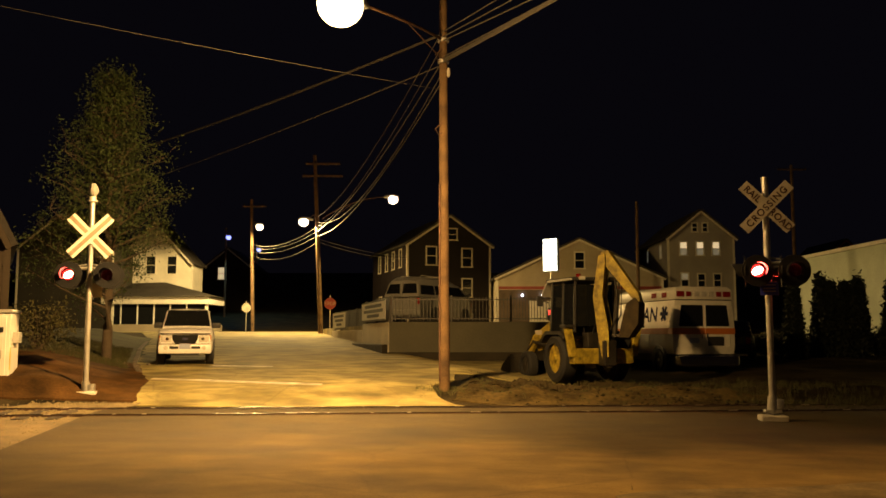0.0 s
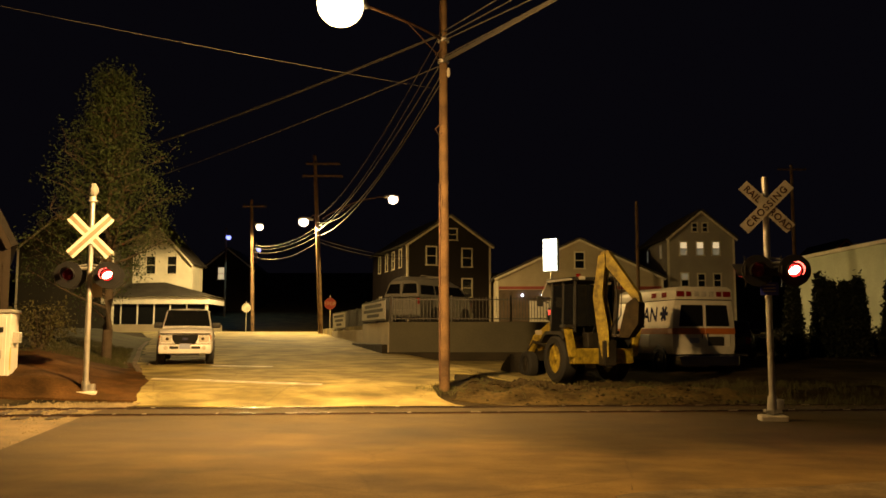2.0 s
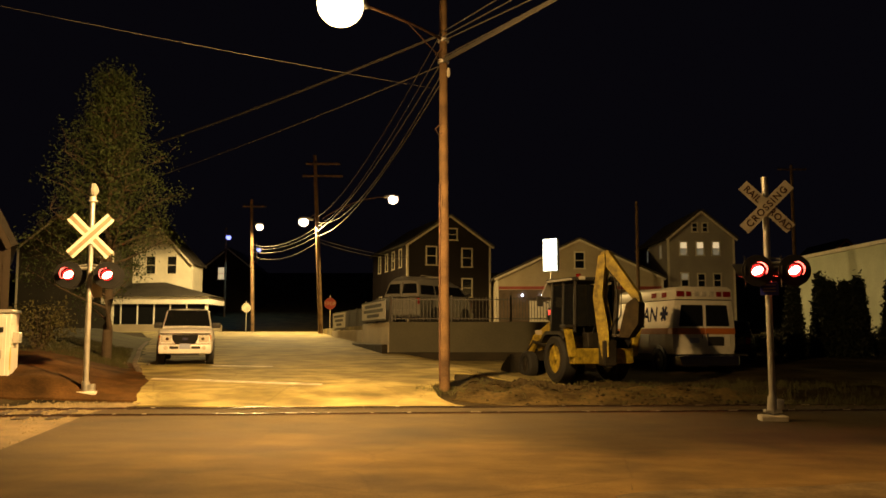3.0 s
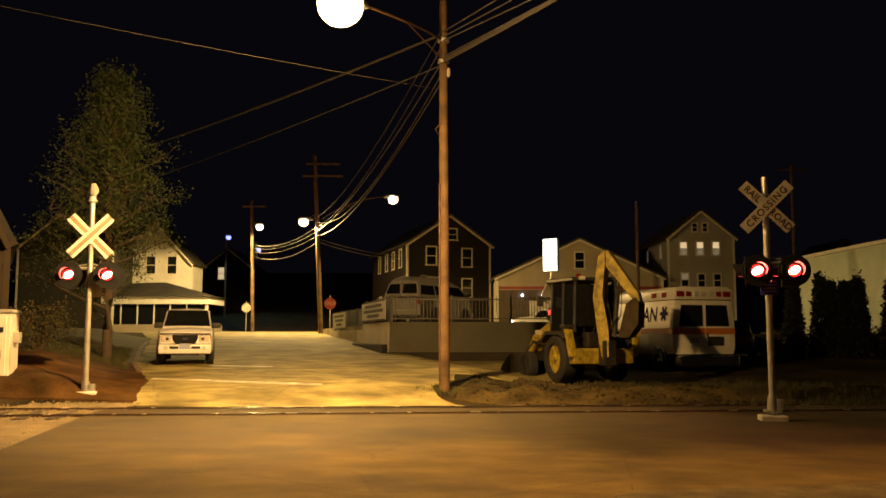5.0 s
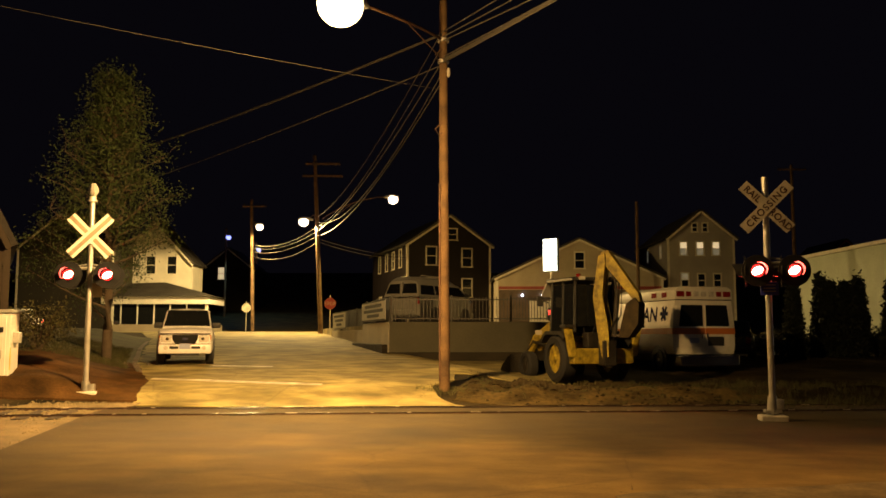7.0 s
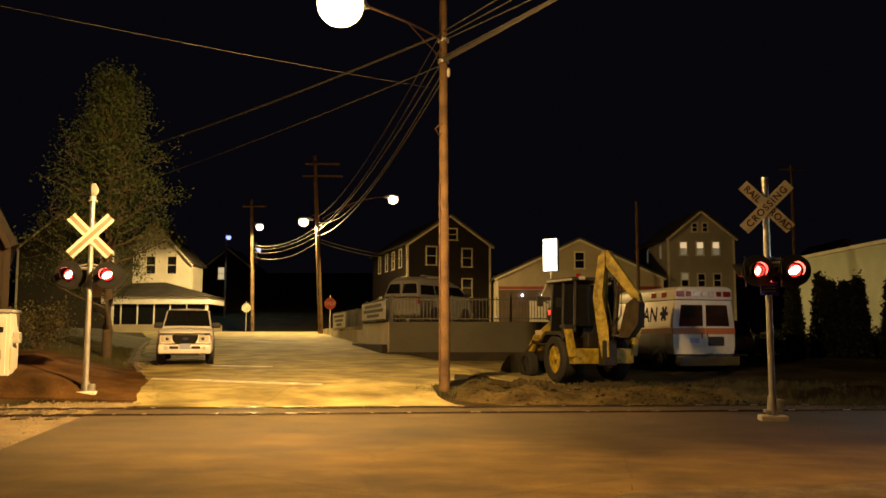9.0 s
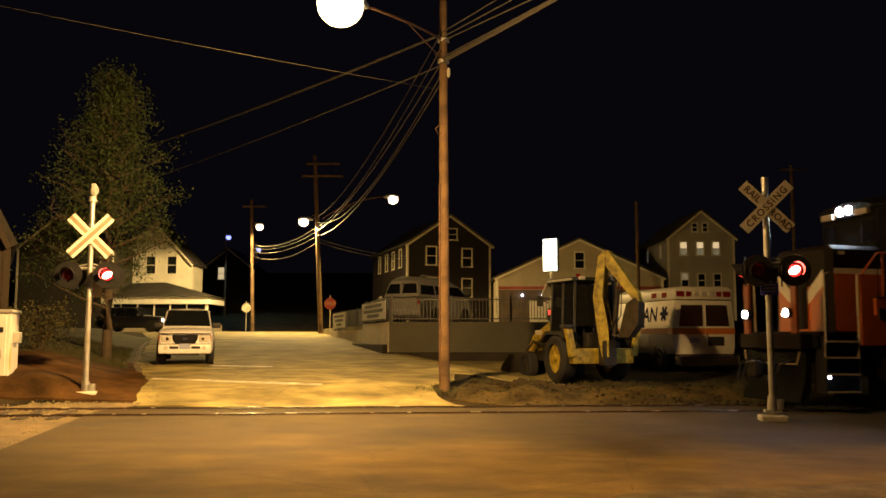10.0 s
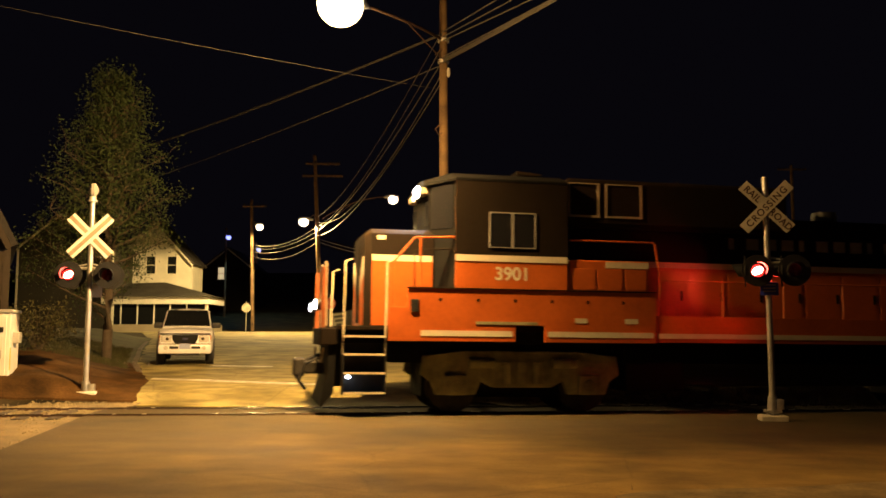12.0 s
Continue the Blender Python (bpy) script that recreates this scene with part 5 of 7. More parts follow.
    box(bm, (f - 0.3, -h * 0.93, clear + 0.02), (f + 0.07, h * 0.93, clear + 0.31), 0.06)
    bp = part("front_bumper", bm, lower or mat, c, "", True)
    bm = B()
    box(bm, (f + 0.068, -0.165, clear + 0.17), (f + 0.086, 0.165, clear + 0.33), 0.004)
    part("number_plate", bm, "plate", bp)
    for sd in (-1, 1):
        bm = B()
        box(bm, (f + 0.06, sd * 0.32 - 0.13, clear + 0.17), (f + 0.078, sd * 0.32 + 0.13, clear + 0.25), 0.01)
        part("air_intake", bm, "bumper", bp)
        bm = B()
        cyl(bm, (f + 0.05, sd * h * 0.66, clear + 0.2), (f + 0.082, sd * h * 0.66, clear + 0.2), 0.06, None, 14)
        part("fog_lamp", bm, "lens", bp)
    bm = B()
    box(bm, (f - 0.05, -h * 0.5, clear - 0.02), (f + 0.04, h * 0.5, clear + 0.08), 0.02)
    part("air_dam", bm, "bumper", bp)
    bm = B()
    box(bm, (b - 0.09, -h * 0.93, clear + 0.12), (b + 0.2, h * 0.93, clear + 0.36), 0.05)
    part("rear_bumper", bm, lower or mat, c, "", True)
    wheels = [wheel_part(c, ax, sd * (h - 0.12), wheel_r, 0.24) for ax in (f - 0.82, b + 0.95) for sd in (-1, 1)]
    return c, wheels


# parked pickup on the street
PX, PY = -8.42, 29.5
pickup, _ = car("pickup_truck", pose(PX, PY, ground_z(PX, PY) + 0.02, 0, 1.6, -76), "white pickup truck parked nose down on the street", "pickup truck", "car_white", 4.9, 1.68, 1.70, (1.02, 1.10), 1.08, (0.95, 0.9), 0.28, (-0.75, -0.62), 0.34, 0.36, bed=1.02)

# van on the upper lot
VX, VY = -0.5, 40.0
van, _ = car("van", pose(VX, VY, 2.05, 0, 0, 58), "silver high-roof passenger van on the raised lot", "van", "van_silver", 4.3, 1.9, 1.82, (1.15, 1.35), 1.25, (1.75, 1.0), 1.05, (-2.42, -2.25), 0.3, 0.36)
for sd in (-1, 1):
    bm = B()
    tube(bm, [(-1.75, sd * 0.52, 2.06), (-1.65, sd * 0.52, 2.13), (0.3, sd * 0.52, 2.13), (0.4, sd * 0.52, 2.06)], 0.018, 6)
    part("roof_rail", bm, "alum", van)
bm = B()
loft(bm, [(-2.30, [(0, 1.76), (0.72, 1.76), (0.66, 1.84), (0.5, 1.88), (0, 1.9)]), (-2.05, [(0, 1.76), (0.76, 1.76), (0.70, 1.95), (0.5, 2.05), (0, 2.08)]), (-0.6, [(0, 1.76), (0.77, 1.76), (0.71, 1.97), (0.5, 2.08), (0, 2.11)]), (0.5, [(0, 1.76), (0.76, 1.76), (0.69, 1.93), (0.5, 2.02), (0, 2.05)]), (1.05, [(0, 1.76), (0.7, 1.76), (0.6, 1.82), (0.4, 1.84), (0, 1.85)])])
part("raised_roof", bm, "van_silver", van, "raised rounded roof", True)
bm = B()
box(bm, (-2.46, -0.045, 1.22), (-2.28, 0.045, 1.84), 0.02, Matrix())
part("rear_door_pillar", bm, "van_silver", van)

# cars that pass on the cross street
CAR_WHITE, WHEELS_WHITE = car("passing_car", pose(60, 63.6, 1.9, 0, 0, 180), "white estate car passing on the cross street", "car", "car_white", 4.55, 1.85, 1.70, (0.95, 1.08), 1.03, (0.95, 0.3), 0.25, (-2.2, -1.55), 0.26, 0.37, lit=True)
CAR_DARK, WHEELS_DARK = car("passing_car", pose(-60, 66.8, 1.9, 0, 0, 0), "dark utility vehicle passing on the cross street", "car", "car_dark", 4.7, 1.88, 1.72, (0.98, 1.1), 1.06, (1.0, 0.4), 0.4, (-2.2, -1.85), 0.26, 0.37, lit=True)
# parked beyond the yard
car("parked_car", pose(11.6, 36.0, ground_z(11.6, 36.0), 0, 0, 70), "dark car parked behind the ambulance", "car", "car_dark", 4.6, 1.8, 1.5, (0.85, 0.98), 0.95, (1.0, 0.3), 0.2, (-1.9, -1.3), 0.22, 0.33)
car("parked_car", pose(7.2, 47.0, 2.05, 0, 0, 60), "dark car with red tail lamp on the raised lot", "car", "car_dark", 4.6, 1.8, 1.5, (0.85, 0.98), 0.95, (1.0, 0.3), 0.2, (-1.9, -1.3), 0.22, 0.33, lit=True)


def ambulance():
    a = thing("ambulance", pose(8.60, 29.4, 0.40, 0, 0, 105), "white box ambulance with an orange band parked in the yard", "ambulance")
    # local: rear face at x = 0, front at +x
    bm = B()
    prism(bm, [(-1.1, 0.58), (1.1, 0.58), (1.15, 0.85), (1.15, 1.55), (1.045, 2.36), (-1.045, 2.36), (-1.15, 1.55), (-1.15, 0.85)], "x", 0, 4.1, 0.03)
    part("box_body", bm, "amb_white", a, "", True)
    bm = B()
    prism(bm, [(-1.07, 2.375), (1.07, 2.375), (1.05, 2.70), (0.9, 2.80), (-0.9, 2.80), (-1.05, 2.70)], "x", -0.03, 4.0, 0.03)
    part("raised_roof", bm, "amb_white", a, "", True)
    bm = B()
    box(bm, (-0.015, -1.03, 2.355), (3.9, 1.03, 2.38))
    part("roof_seam", bm, "bumper", a)
    bm = B()
    box(bm, (-0.008, -1.16, 1.24), (4.0, 1.16, 1.44), 0.01)
    part("orange_band", bm, "amb_orange", a)
    for sd in (-1, 1):
        bm = B()
        box(bm, (-0.02, sd * 0.50 - 0.46, 0.80), (-0.009, sd * 0.50 + 0.46, 2.30), 0.008)
        door = part("rear_door", bm, "amb_white", a)
        bm = B()
        prism(bm, [(sd * 0.06, 1.50), (sd * 0.93, 1.50), (sd * 0.84, 2.20), (sd * 0.06, 2.20)], "x", -0.034, -0.021, 0.005)
        part("door_window", bm, "glass", door)
        bm = B()
        box(bm, (-0.03, sd * 0.50 - 0.46, 1.24), (-0.022, sd * 0.50 + 0.46, 1.44))
        part("door_band", bm, "amb_orange", door)
        bm = B()
        box(bm, (-0.06, sd * 0.10 - 0.02, 1.1), (-0.021, sd * 0.10 + 0.02, 1.28), 0.008)
        part("door_handle", bm, "chrome", door)
        for zz, mm in ((2.56, "red_lens"),):
            bm = B()
            box(bm, (-0.06, sd * 0.86 - 0.14, zz - 0.09), (0.0, sd * 0.86 + 0.14, zz + 0.09), 0.02)
            part("warning_lamp", bm, mm, a)
        bm = B()
        box(bm, (1.2, sd * 1.065 - 0.03, 2.46), (1.5, sd * 1.065 + 0.03, 2.63), 0.02)
        part("side_lamp", bm, "red_lens", a)
        bm = B()
        box(bm, (0.5, sd * 1.065 - 0.03, 2.46), (0.8, sd * 1.065 + 0.03, 2.63), 0.02)
        part("side_lamp", bm, "red_lens", a)
        bm = B()
        cyl(bm, (0.95, sd * 1.10, 0.38), (0.95, sd * 1.158, 0.38), 0.5, None, 26)
        part("wheel_arch", bm, "bumper", a)
        wheel_part(a, 0.95, sd * 1.02, 0.39, 0.34)
        wheel_part(a, 5.0, sd * 0.92, 0.39, 0.26)
    for k in range(5):
        bm = B()
        y = -0.56 + 0.28 * k
        box(bm, (-0.06, y - 0.09, 2.48), (0.0, y + 0.09, 2.64), 0.015)
        part("roof_lamp", bm, "red_lens" if k in (0, 4) else "lens", a)
    bm = B()
    box(bm, (-0.04, -0.72, 0.86), (-0.022, -0.12, 1.16), 0.01)
    part("rear_vent", bm, "bumper", a)
    bm = B()
    box(bm, (-0.035, 0.2, 0.95), (-0.022, 0.55, 1.12), 0.01)
    part("number_plate", bm, "plate", a)
    bm = B()
    box(bm, (-0.34, -1.08, 0.20), (0.0, 1.08, 0.54), 0.03)
    part("step_bumper", bm, "chrome", a, "dull metal step bumper")
    bm = B()
    box(bm, (0.1, -1.0, 0.34), (4.0, 1.0, 0.62), 0.02)
    part("chassis", bm, "bumper", a)
    bm = B()
    loft(bm, [(4.1, [(0, 0.5), (0.95, 0.5), (1.0, 1.3), (0.85, 2.0), (0, 2.05)]), (4.9, [(0, 0.5), (0.98, 0.5), (1.0, 1.3), (0.85, 1.95), (0, 2.0)]), (5.5, [(0, 0.5), (0.97, 0.5), (0.98, 1.15), (0.9, 1.25), (0, 1.28)]), (6.3, [(0, 0.55), (0.9, 0.55), (0.9, 0.95), (0.85, 1.05), (0, 1.08)])])
    part("cab", bm, "amb_white", a, "", True)
    # side panel: large lettering, badge of six bars, lower dark lockers
    text_part("lettering", "AN", 0.70, pose(1.56, 1.112, 1.88, 82.6, 0, 180), "letter_blue", a, "dark blue block lettering", 0.002, 0.012)
    star = B()
    for k in range(3):
        box(star, (-0.26, -0.004, -0.065), (0.26, 0.004, 0.065), 0, pose(0.62, 1.11 + 0.001 * k, 1.92, 7.4, 0, 0) @ pose(0, 0, 0, 0, 60 * k, 0))
    part("badge", star, "letter_blue", a, "dark blue six-armed badge")
    for x0, x1 in ((1.6, 2.6), (2.7, 3.9)):
        bm = B()
        box(bm, (x0, 1.153, 0.8), (x1, 1.17, 1.24), 0.01)
        part("locker_door", bm, "amb_white", a)


ambulance()


def backhoe():
    b = thing("backhoe_loader", pose(3.9, 26.6, 0.26, 0, 0, 110), "worn yellow backhoe loader parked in the yard", "backhoe loader")
    # front at +x; left side at +y
    for sd in (-1, 1):
        wheel_part(b, -0.75, sd * 0.85, 0.68, 0.46, "yellow", "rear_wheel")
        wheel_part(b, 1.45, sd * 0.80, 0.43, 0.30, "dark_metal", "front_wheel")
        bm = B()
        prism(bm, [(-1.5, 1.30), (-1.2, 1.46), (-0.3, 1.46), (0.05, 1.2), (0.0, 1.12), (-0.35, 1.36), (-1.15, 1.36), (-1.42, 1.22)], "y", sd * 0.85 - 0.26, sd * 0.85 + 0.26)
        part("mudguard", bm, "dark_metal", b)
    bm = B()
    box(bm, (-1.3, -0.42, 0.55), (1.9, 0.42, 0.95), 0.04)
    part("chassis", bm, "dark_metal", b)
    bm = B()
    loft(bm, [(0.15, [(0, 0.9), (0.46, 0.9), (0.48, 1.45), (0.4, 1.52), (0, 1.55)]), (1.2, [(0, 0.9), (0.44, 0.9), (0.45, 1.40), (0.38, 1.46), (0, 1.5)]), (1.95, [(0, 0.8), (0.4, 0.8), (0.4, 1.28), (0.34, 1.34), (0, 1.36)])])
    part("bonnet", bm, "yellow", b, "", True)
    bm = B()
    box(bm, (1.95, -0.34, 0.8), (2.0, 0.34, 1.25), 0.01)
    part("radiator_grille", bm, "bumper", b)
    # cab: posts, panes, roof
    xa, xb, w, z0, z1 = -1.25, 0.25, 0.66, 0.95, 2.88
    for px, lean in ((xa, 0.0), (-0.55, 0.0), (xb, -0.12)):
        for sd in (-1, 1):
            bm = B()
            tube(bm, [(px, sd * w, z0), (px + lean, sd * (w - 0.05), z1)], 0.045, 8)
            part("cab_post", bm, "bumper", b)
    bm = B()
    box(bm, (xa, -w, z0 - 0.1), (xb, w, z0 + 0.35), 0.03)
    part("cab_base", bm, "yellow", b)
    for sd in (-1, 1):
        quad_pane(b, [(xa + 0.06, sd * w, 1.35), (-0.6, sd * w, 1.35), (-0.6, sd * (w - 0.05), 2.8), (xa + 0.06, sd * (w - 0.05), 2.8)][::sd], "glass", "cab_pane")
        quad_pane(b, [(-0.5, sd * w, 1.35), (xb - 0.06, sd * w, 1.35), (xb - 0.16, sd * (w - 0.05), 2.8), (-0.5, sd * (w - 0.05), 2.8)][::sd], "glass", "cab_pane")
    quad_pane(b, [(xa, w - 0.05, 1.6), (xa, -w + 0.05, 1.6), (xa, -w + 0.09, 2.78), (xa, w - 0.09, 2.78)], "glass", "cab_pane")
    quad_pane(b, [(xb, -w + 0.05, 1.35), (xb, w - 0.05, 1.35), (xb - 0.12, w - 0.09, 2.78), (xb - 0.12, -w + 0.09, 2.78)], "glass", "cab_pane")
    bm = B()
    box(bm, (xa - 0.18, -0.74, 2.88), (xb + 0.12, 0.74, 2.99), 0.04)
    part("cab_roof", bm, "bumper", b, "dark cab roof", True)
    bm = B()
    box(bm, (xa - 0.05, 0.735, 2.90), (xb + 0.02, 0.75, 2.96), 0.004)
    part("roof_trim", bm, "alum", b)
    bm = B()
    cyl(bm, (xa + 0.2, 0.4, 2.99), (xa + 0.2, 0.4, 3.10), 0.07, None, 14)
    part("beacon", bm, "red_lens", b)
    for sd in (-1, 1):
        for px in (xa - 0.2, xb + 0.14):
            bm = B()
            box(bm, (px - 0.05, sd * 0.5 - 0.09, 2.9), (px + 0.05, sd * 0.5 + 0.09, 3.0), 0.02)
            part("work_lamp", bm, "lens", b)
    bm = B()
    box(bm, (-0.9, -0.25, 1.2), (-0.45, 0.25, 1.35), 0.04)
    box(bm, (-0.98, -0.25, 1.35), (-0.85, 0.25, 1.95), 0.04)
    part("seat", bm, "bumper", b)
    bm = B()
    cyl(bm, (0.9, 0.25, 1.45), (0.9, 0.25, 2.35), 0.045, None, 10)
    part("exhaust", bm, "dark_metal", b)
    # lamp visor over the windscreen, valve block, panel lines
    bm = B()
    prism(bm, [(0.34, 2.98), (0.80, 2.50), (0.84, 2.54), (0.40, 3.03)], "y", -0.66, 0.66, 0.008)
    visor = part("windscreen_visor", bm, "alum", b, "pale raised windscreen visor")
    for k in (-1, 1):
        bm = B()
        prism(bm, [(0.42, 3.02), (0.78, 2.60), (0.80, 2.62), (0.44, 3.04)], "y", k * 0.33 - 0.26, k * 0.33 + 0.26, 0.004)
        part("visor_pane", bm, "glass", visor)
    bm = B()
    box(bm, (-1.62, -0.45, 0.98), (-1.30, 0.45, 1.42), 0.04)
    part("valve_block", bm, "dark_metal", b)
    for k in (-1, 1):
        bm = B()
        box(bm, (0.45, k * 0.475 - 0.012, 1.12), (1.0, k * 0.475 + 0.012, 1.36), 0.01)
        part("bonnet_louvre", bm, "bumper", b)
        bm = B()
        box(bm, (0.9, k * 0.615 - 0.006, 1.36), (1.35, k * 0.615 + 0.006, 1.50), 0.004)
        part("arm_plate", bm, "white_worn", b, "pale worn name plate")
    # loader arms and front bucket
    for sd in (-1, 1):
        bm = B()
        prism(bm, [(0.15, 1.65), (0.35, 1.75), (1.5, 1.35), (2.25, 0.62), (2.2, 0.42), (2.0, 0.45), (1.35, 1.12), (0.2, 1.45)], "y", sd * 0.56 - 0.05, sd * 0.56 + 0.05, 0.012)
        part("loader_arm", bm, "yellow", b)
        bm = B()
        cyl(bm, (0.3, sd * 0.62, 1.0), (1.5, sd * 0.62, 1.15), 0.05, None, 10)
        cyl(bm, (1.5, sd * 0.62, 1.15), (1.95, sd * 0.62, 0.85), 0.03, None, 10)
        part("hydraulic_ram", bm, "dark_metal", b)
    bm = B()
    prism(bm, [(2.15, 0.75), (2.1, 0.2), (2.25, 0.06), (3.0, 0.03), (3.0, 0.07), (2.3, 0.12), (2.18, 0.24), (2.22, 0.75)], "y", -1.12, 1.12, 0.006)
    for sd in (-1, 1):
        prism(bm, [(2.15, 0.75), (2.1, 0.2), (2.25, 0.06), (3.0, 0.03), (2.75, 0.4)], "y", sd * 1.12 - 0.012, sd * 1.12 + 0.012)
    part("loader_bucket", bm, "dark_metal", b)
    # rear: frame, stabilisers, swing post, boom, dipper, bucket
    bm = B()
    box(bm, (-1.75, -0.95, 0.55), (-1.45, 0.95, 0.98), 0.03)
    part("rear_frame", bm, "yellow", b)
    for sd in (-1, 1):
        bm = B()
        prism(bm, [(sd * 0.85, 0.75), (sd * 1.05, 0.75), (sd * 1.2, 1.55), (sd * 1.02, 1.6)], "x", -1.78, -1.60, 0.015)
        part("stabiliser", bm, "yellow", b)
        bm = B()
        box(bm, (-1.85, sd * 1.1 - 0.16, 1.55), (-1.5, sd * 1.1 + 0.16, 1.63), 0.015)
        part("stabiliser_foot", bm, "dark_metal", b)
    bm = B()
    box(bm, (-2.1, -0.2, 0.5), (-1.75, 0.2, 1.2), 0.04)
    cyl(bm, (-1.95, 0, 0.45), (-1.95, 0, 1.3), 0.12, None, 14)
    part("swing_post", bm, "dark_metal", b)
    for sd in (-1, 1):
        bm = B()
        prism(bm, [(-2.05, 0.75), (-1.85, 0.7), (-1.72, 1.4), (-1.60, 2.4), (-1.78, 3.55), (-1.98, 3.6), (-1.98, 3.3), (-1.88, 2.45), (-2.05, 1.5)], "y", sd * 0.16 - 0.025, sd * 0.16 + 0.025, 0.008)
        part("boom_plate", bm, "yellow", b)
    bm = B()
    prism(bm, [(-1.95, 0.9), (-1.8, 0.9), (-1.70, 2.4), (-1.86, 3.4), (-1.95, 3.4), (-1.84, 2.4)], "y", -0.134, 0.134)
    part("boom_web", bm, "yellow", b)
    bm = B()
    prism(bm, [(-1.82, 3.66), (-2.04, 3.70), (-2.90, 2.48), (-2.95, 2.26), (-2.82, 2.2), (-2.66, 2.40), (-1.86, 3.38)], "y", -0.12, 0.12, 0.02)
    part("dipper", bm, "yellow", b)
    bm = B()
    cyl(bm, (-2.15, 0, 1.3), (-2.25, 0, 2.5), 0.07, None, 12)
    cyl(bm, (-2.25, 0, 2.5), (-2.1, 0, 3.3), 0.035, None, 12)
    part("hydraulic_ram", bm, "dark_metal", b)
    bm = B()
    cyl(bm, (-2.10, 0, 3.5), (-2.5, 0, 2.92), 0.06, None, 12)
    cyl(bm, (-2.5, 0, 2.92), (-2.86, 0, 2.36), 0.03, None, 12)
    part("hydraulic_ram", bm, "dark_metal", b)
    for k in (-1, 1):
        bm = B()
        tube(bm, [(-1.9, 0.06 * k, 1.2), (-2.3, 0.12 * k, 1.9), (-2.35, 0.1 * k, 2.8), (-2.0, 0.06 * k, 3.4)], 0.02, 6)
        part("hydraulic_hose", bm, "rubber", b)
    bm = B()
    prism(bm, [(-2.82, 2.36), (-2.95, 2.2), (-2.92, 1.65), (-2.65, 1.28), (-2.35, 1.28), (-2.31, 1.36), (-2.6, 1.44), (-2.8, 1.72), (-2.75, 2.1)], "y", -0.24, 0.24, 0.01)
    for sd in (-1, 1):
        prism(bm, [(-2.82, 2.36), (-2.95, 2.2), (-2.92, 1.65), (-2.65, 1.28), (-2.35, 1.28), (-2.48, 1.8), (-2.6, 2.2)], "y", sd * 0.24 - 0.012, sd * 0.24 + 0.012)
    part("rear_bucket", bm, material("dirty_bucket_steel", (0.05, 0.036, 0.016), 0.85, 0.1, 0.5, 5, 0.3), b)
    for sd in (-1, 1):
        bm = B()
        tube(bm, [(0.2, sd * 0.7, 2.3), (0.35, sd * 0.95, 2.4)], 0.015, 6)
        box(bm, (0.32, sd * 0.95 - 0.1, 2.2), (0.36, sd * 0.95 + 0.1, 2.5), 0.02)
        part("wing_mirror", bm, "bumper", b)
        bm = B()
        cyl(bm, (-1.62, sd * 0.9, 0.95), (-1.7, sd * 1.08, 1.5), 0.05, None, 10)
        part("hydraulic_ram", bm, "dark_metal", b)
        bm = B()
        box(bm, (-0.25, sd * 0.72 - 0.16, 0.55), (0.2, sd * 0.72 + 0.16, 0.9), 0.03)
        part("step_box", bm, "dark_metal", b)
    for k in range(4):
        bm = B()
        tube(bm, [(-1.5, -0.3 + 0.2 * k, 1.1), (-1.75, -0.25 + 0.17 * k, 1.55 + 0.05 * k), (-2.0, -0.12 + 0.08 * k, 1.2), (-1.95, -0.1 + 0.06 * k, 0.9)], 0.018, 6)
        part("hydraulic_hose", bm, "rubber", b)
    for k in range(3):
        bm = B()
        tube(bm, [(-1.2, -0.3 + 0.3 * k, 1.3), (-1.1, -0.3 + 0.3 * k, 1.85)], 0.014, 6)
        ball(bm, (-1.1, -0.3 + 0.3 * k, 1.88), 0.035)
        part("control_lever", bm, "bumper", b)
    bm = B()
    tube(bm, [(-0.35, 0.18, 1.9), (-0.1, 0.0, 2.0), (-0.35, -0.18, 1.9)], 0.02, 6)
    part("steering_wheel", bm, "bumper", b)
    for k in range(5):
        bm = B()
        prism(bm, [(-2.42, 1.29), (-2.18, 1.36), (-2.42, 1.35)], "y", -0.26 + 0.13 * k - 0.03, -0.26 + 0.13 * k + 0.03)
        part("bucket_tooth", bm, "steel", b)
    # the digging arm is slewed on its post
    slew = pose(-1.95, 0, 0, 0, 0, 38) @ pose(1.95, 0, 0)
    for ob in b.children:
        if ob.type == "MESH" and ob.name.split(".")[0] in ("boom_plate", "boom_web", "dipper", "rear_bucket", "bucket_tooth", "hydraulic_ram", "hydraulic_hose"):
            if sum(v.co.x for v in ob.data.vertices) / len(ob.data.vertices) < -1.85 or ob.name.startswith("boom"):
                ob.matrix_basis = slew


backhoe()


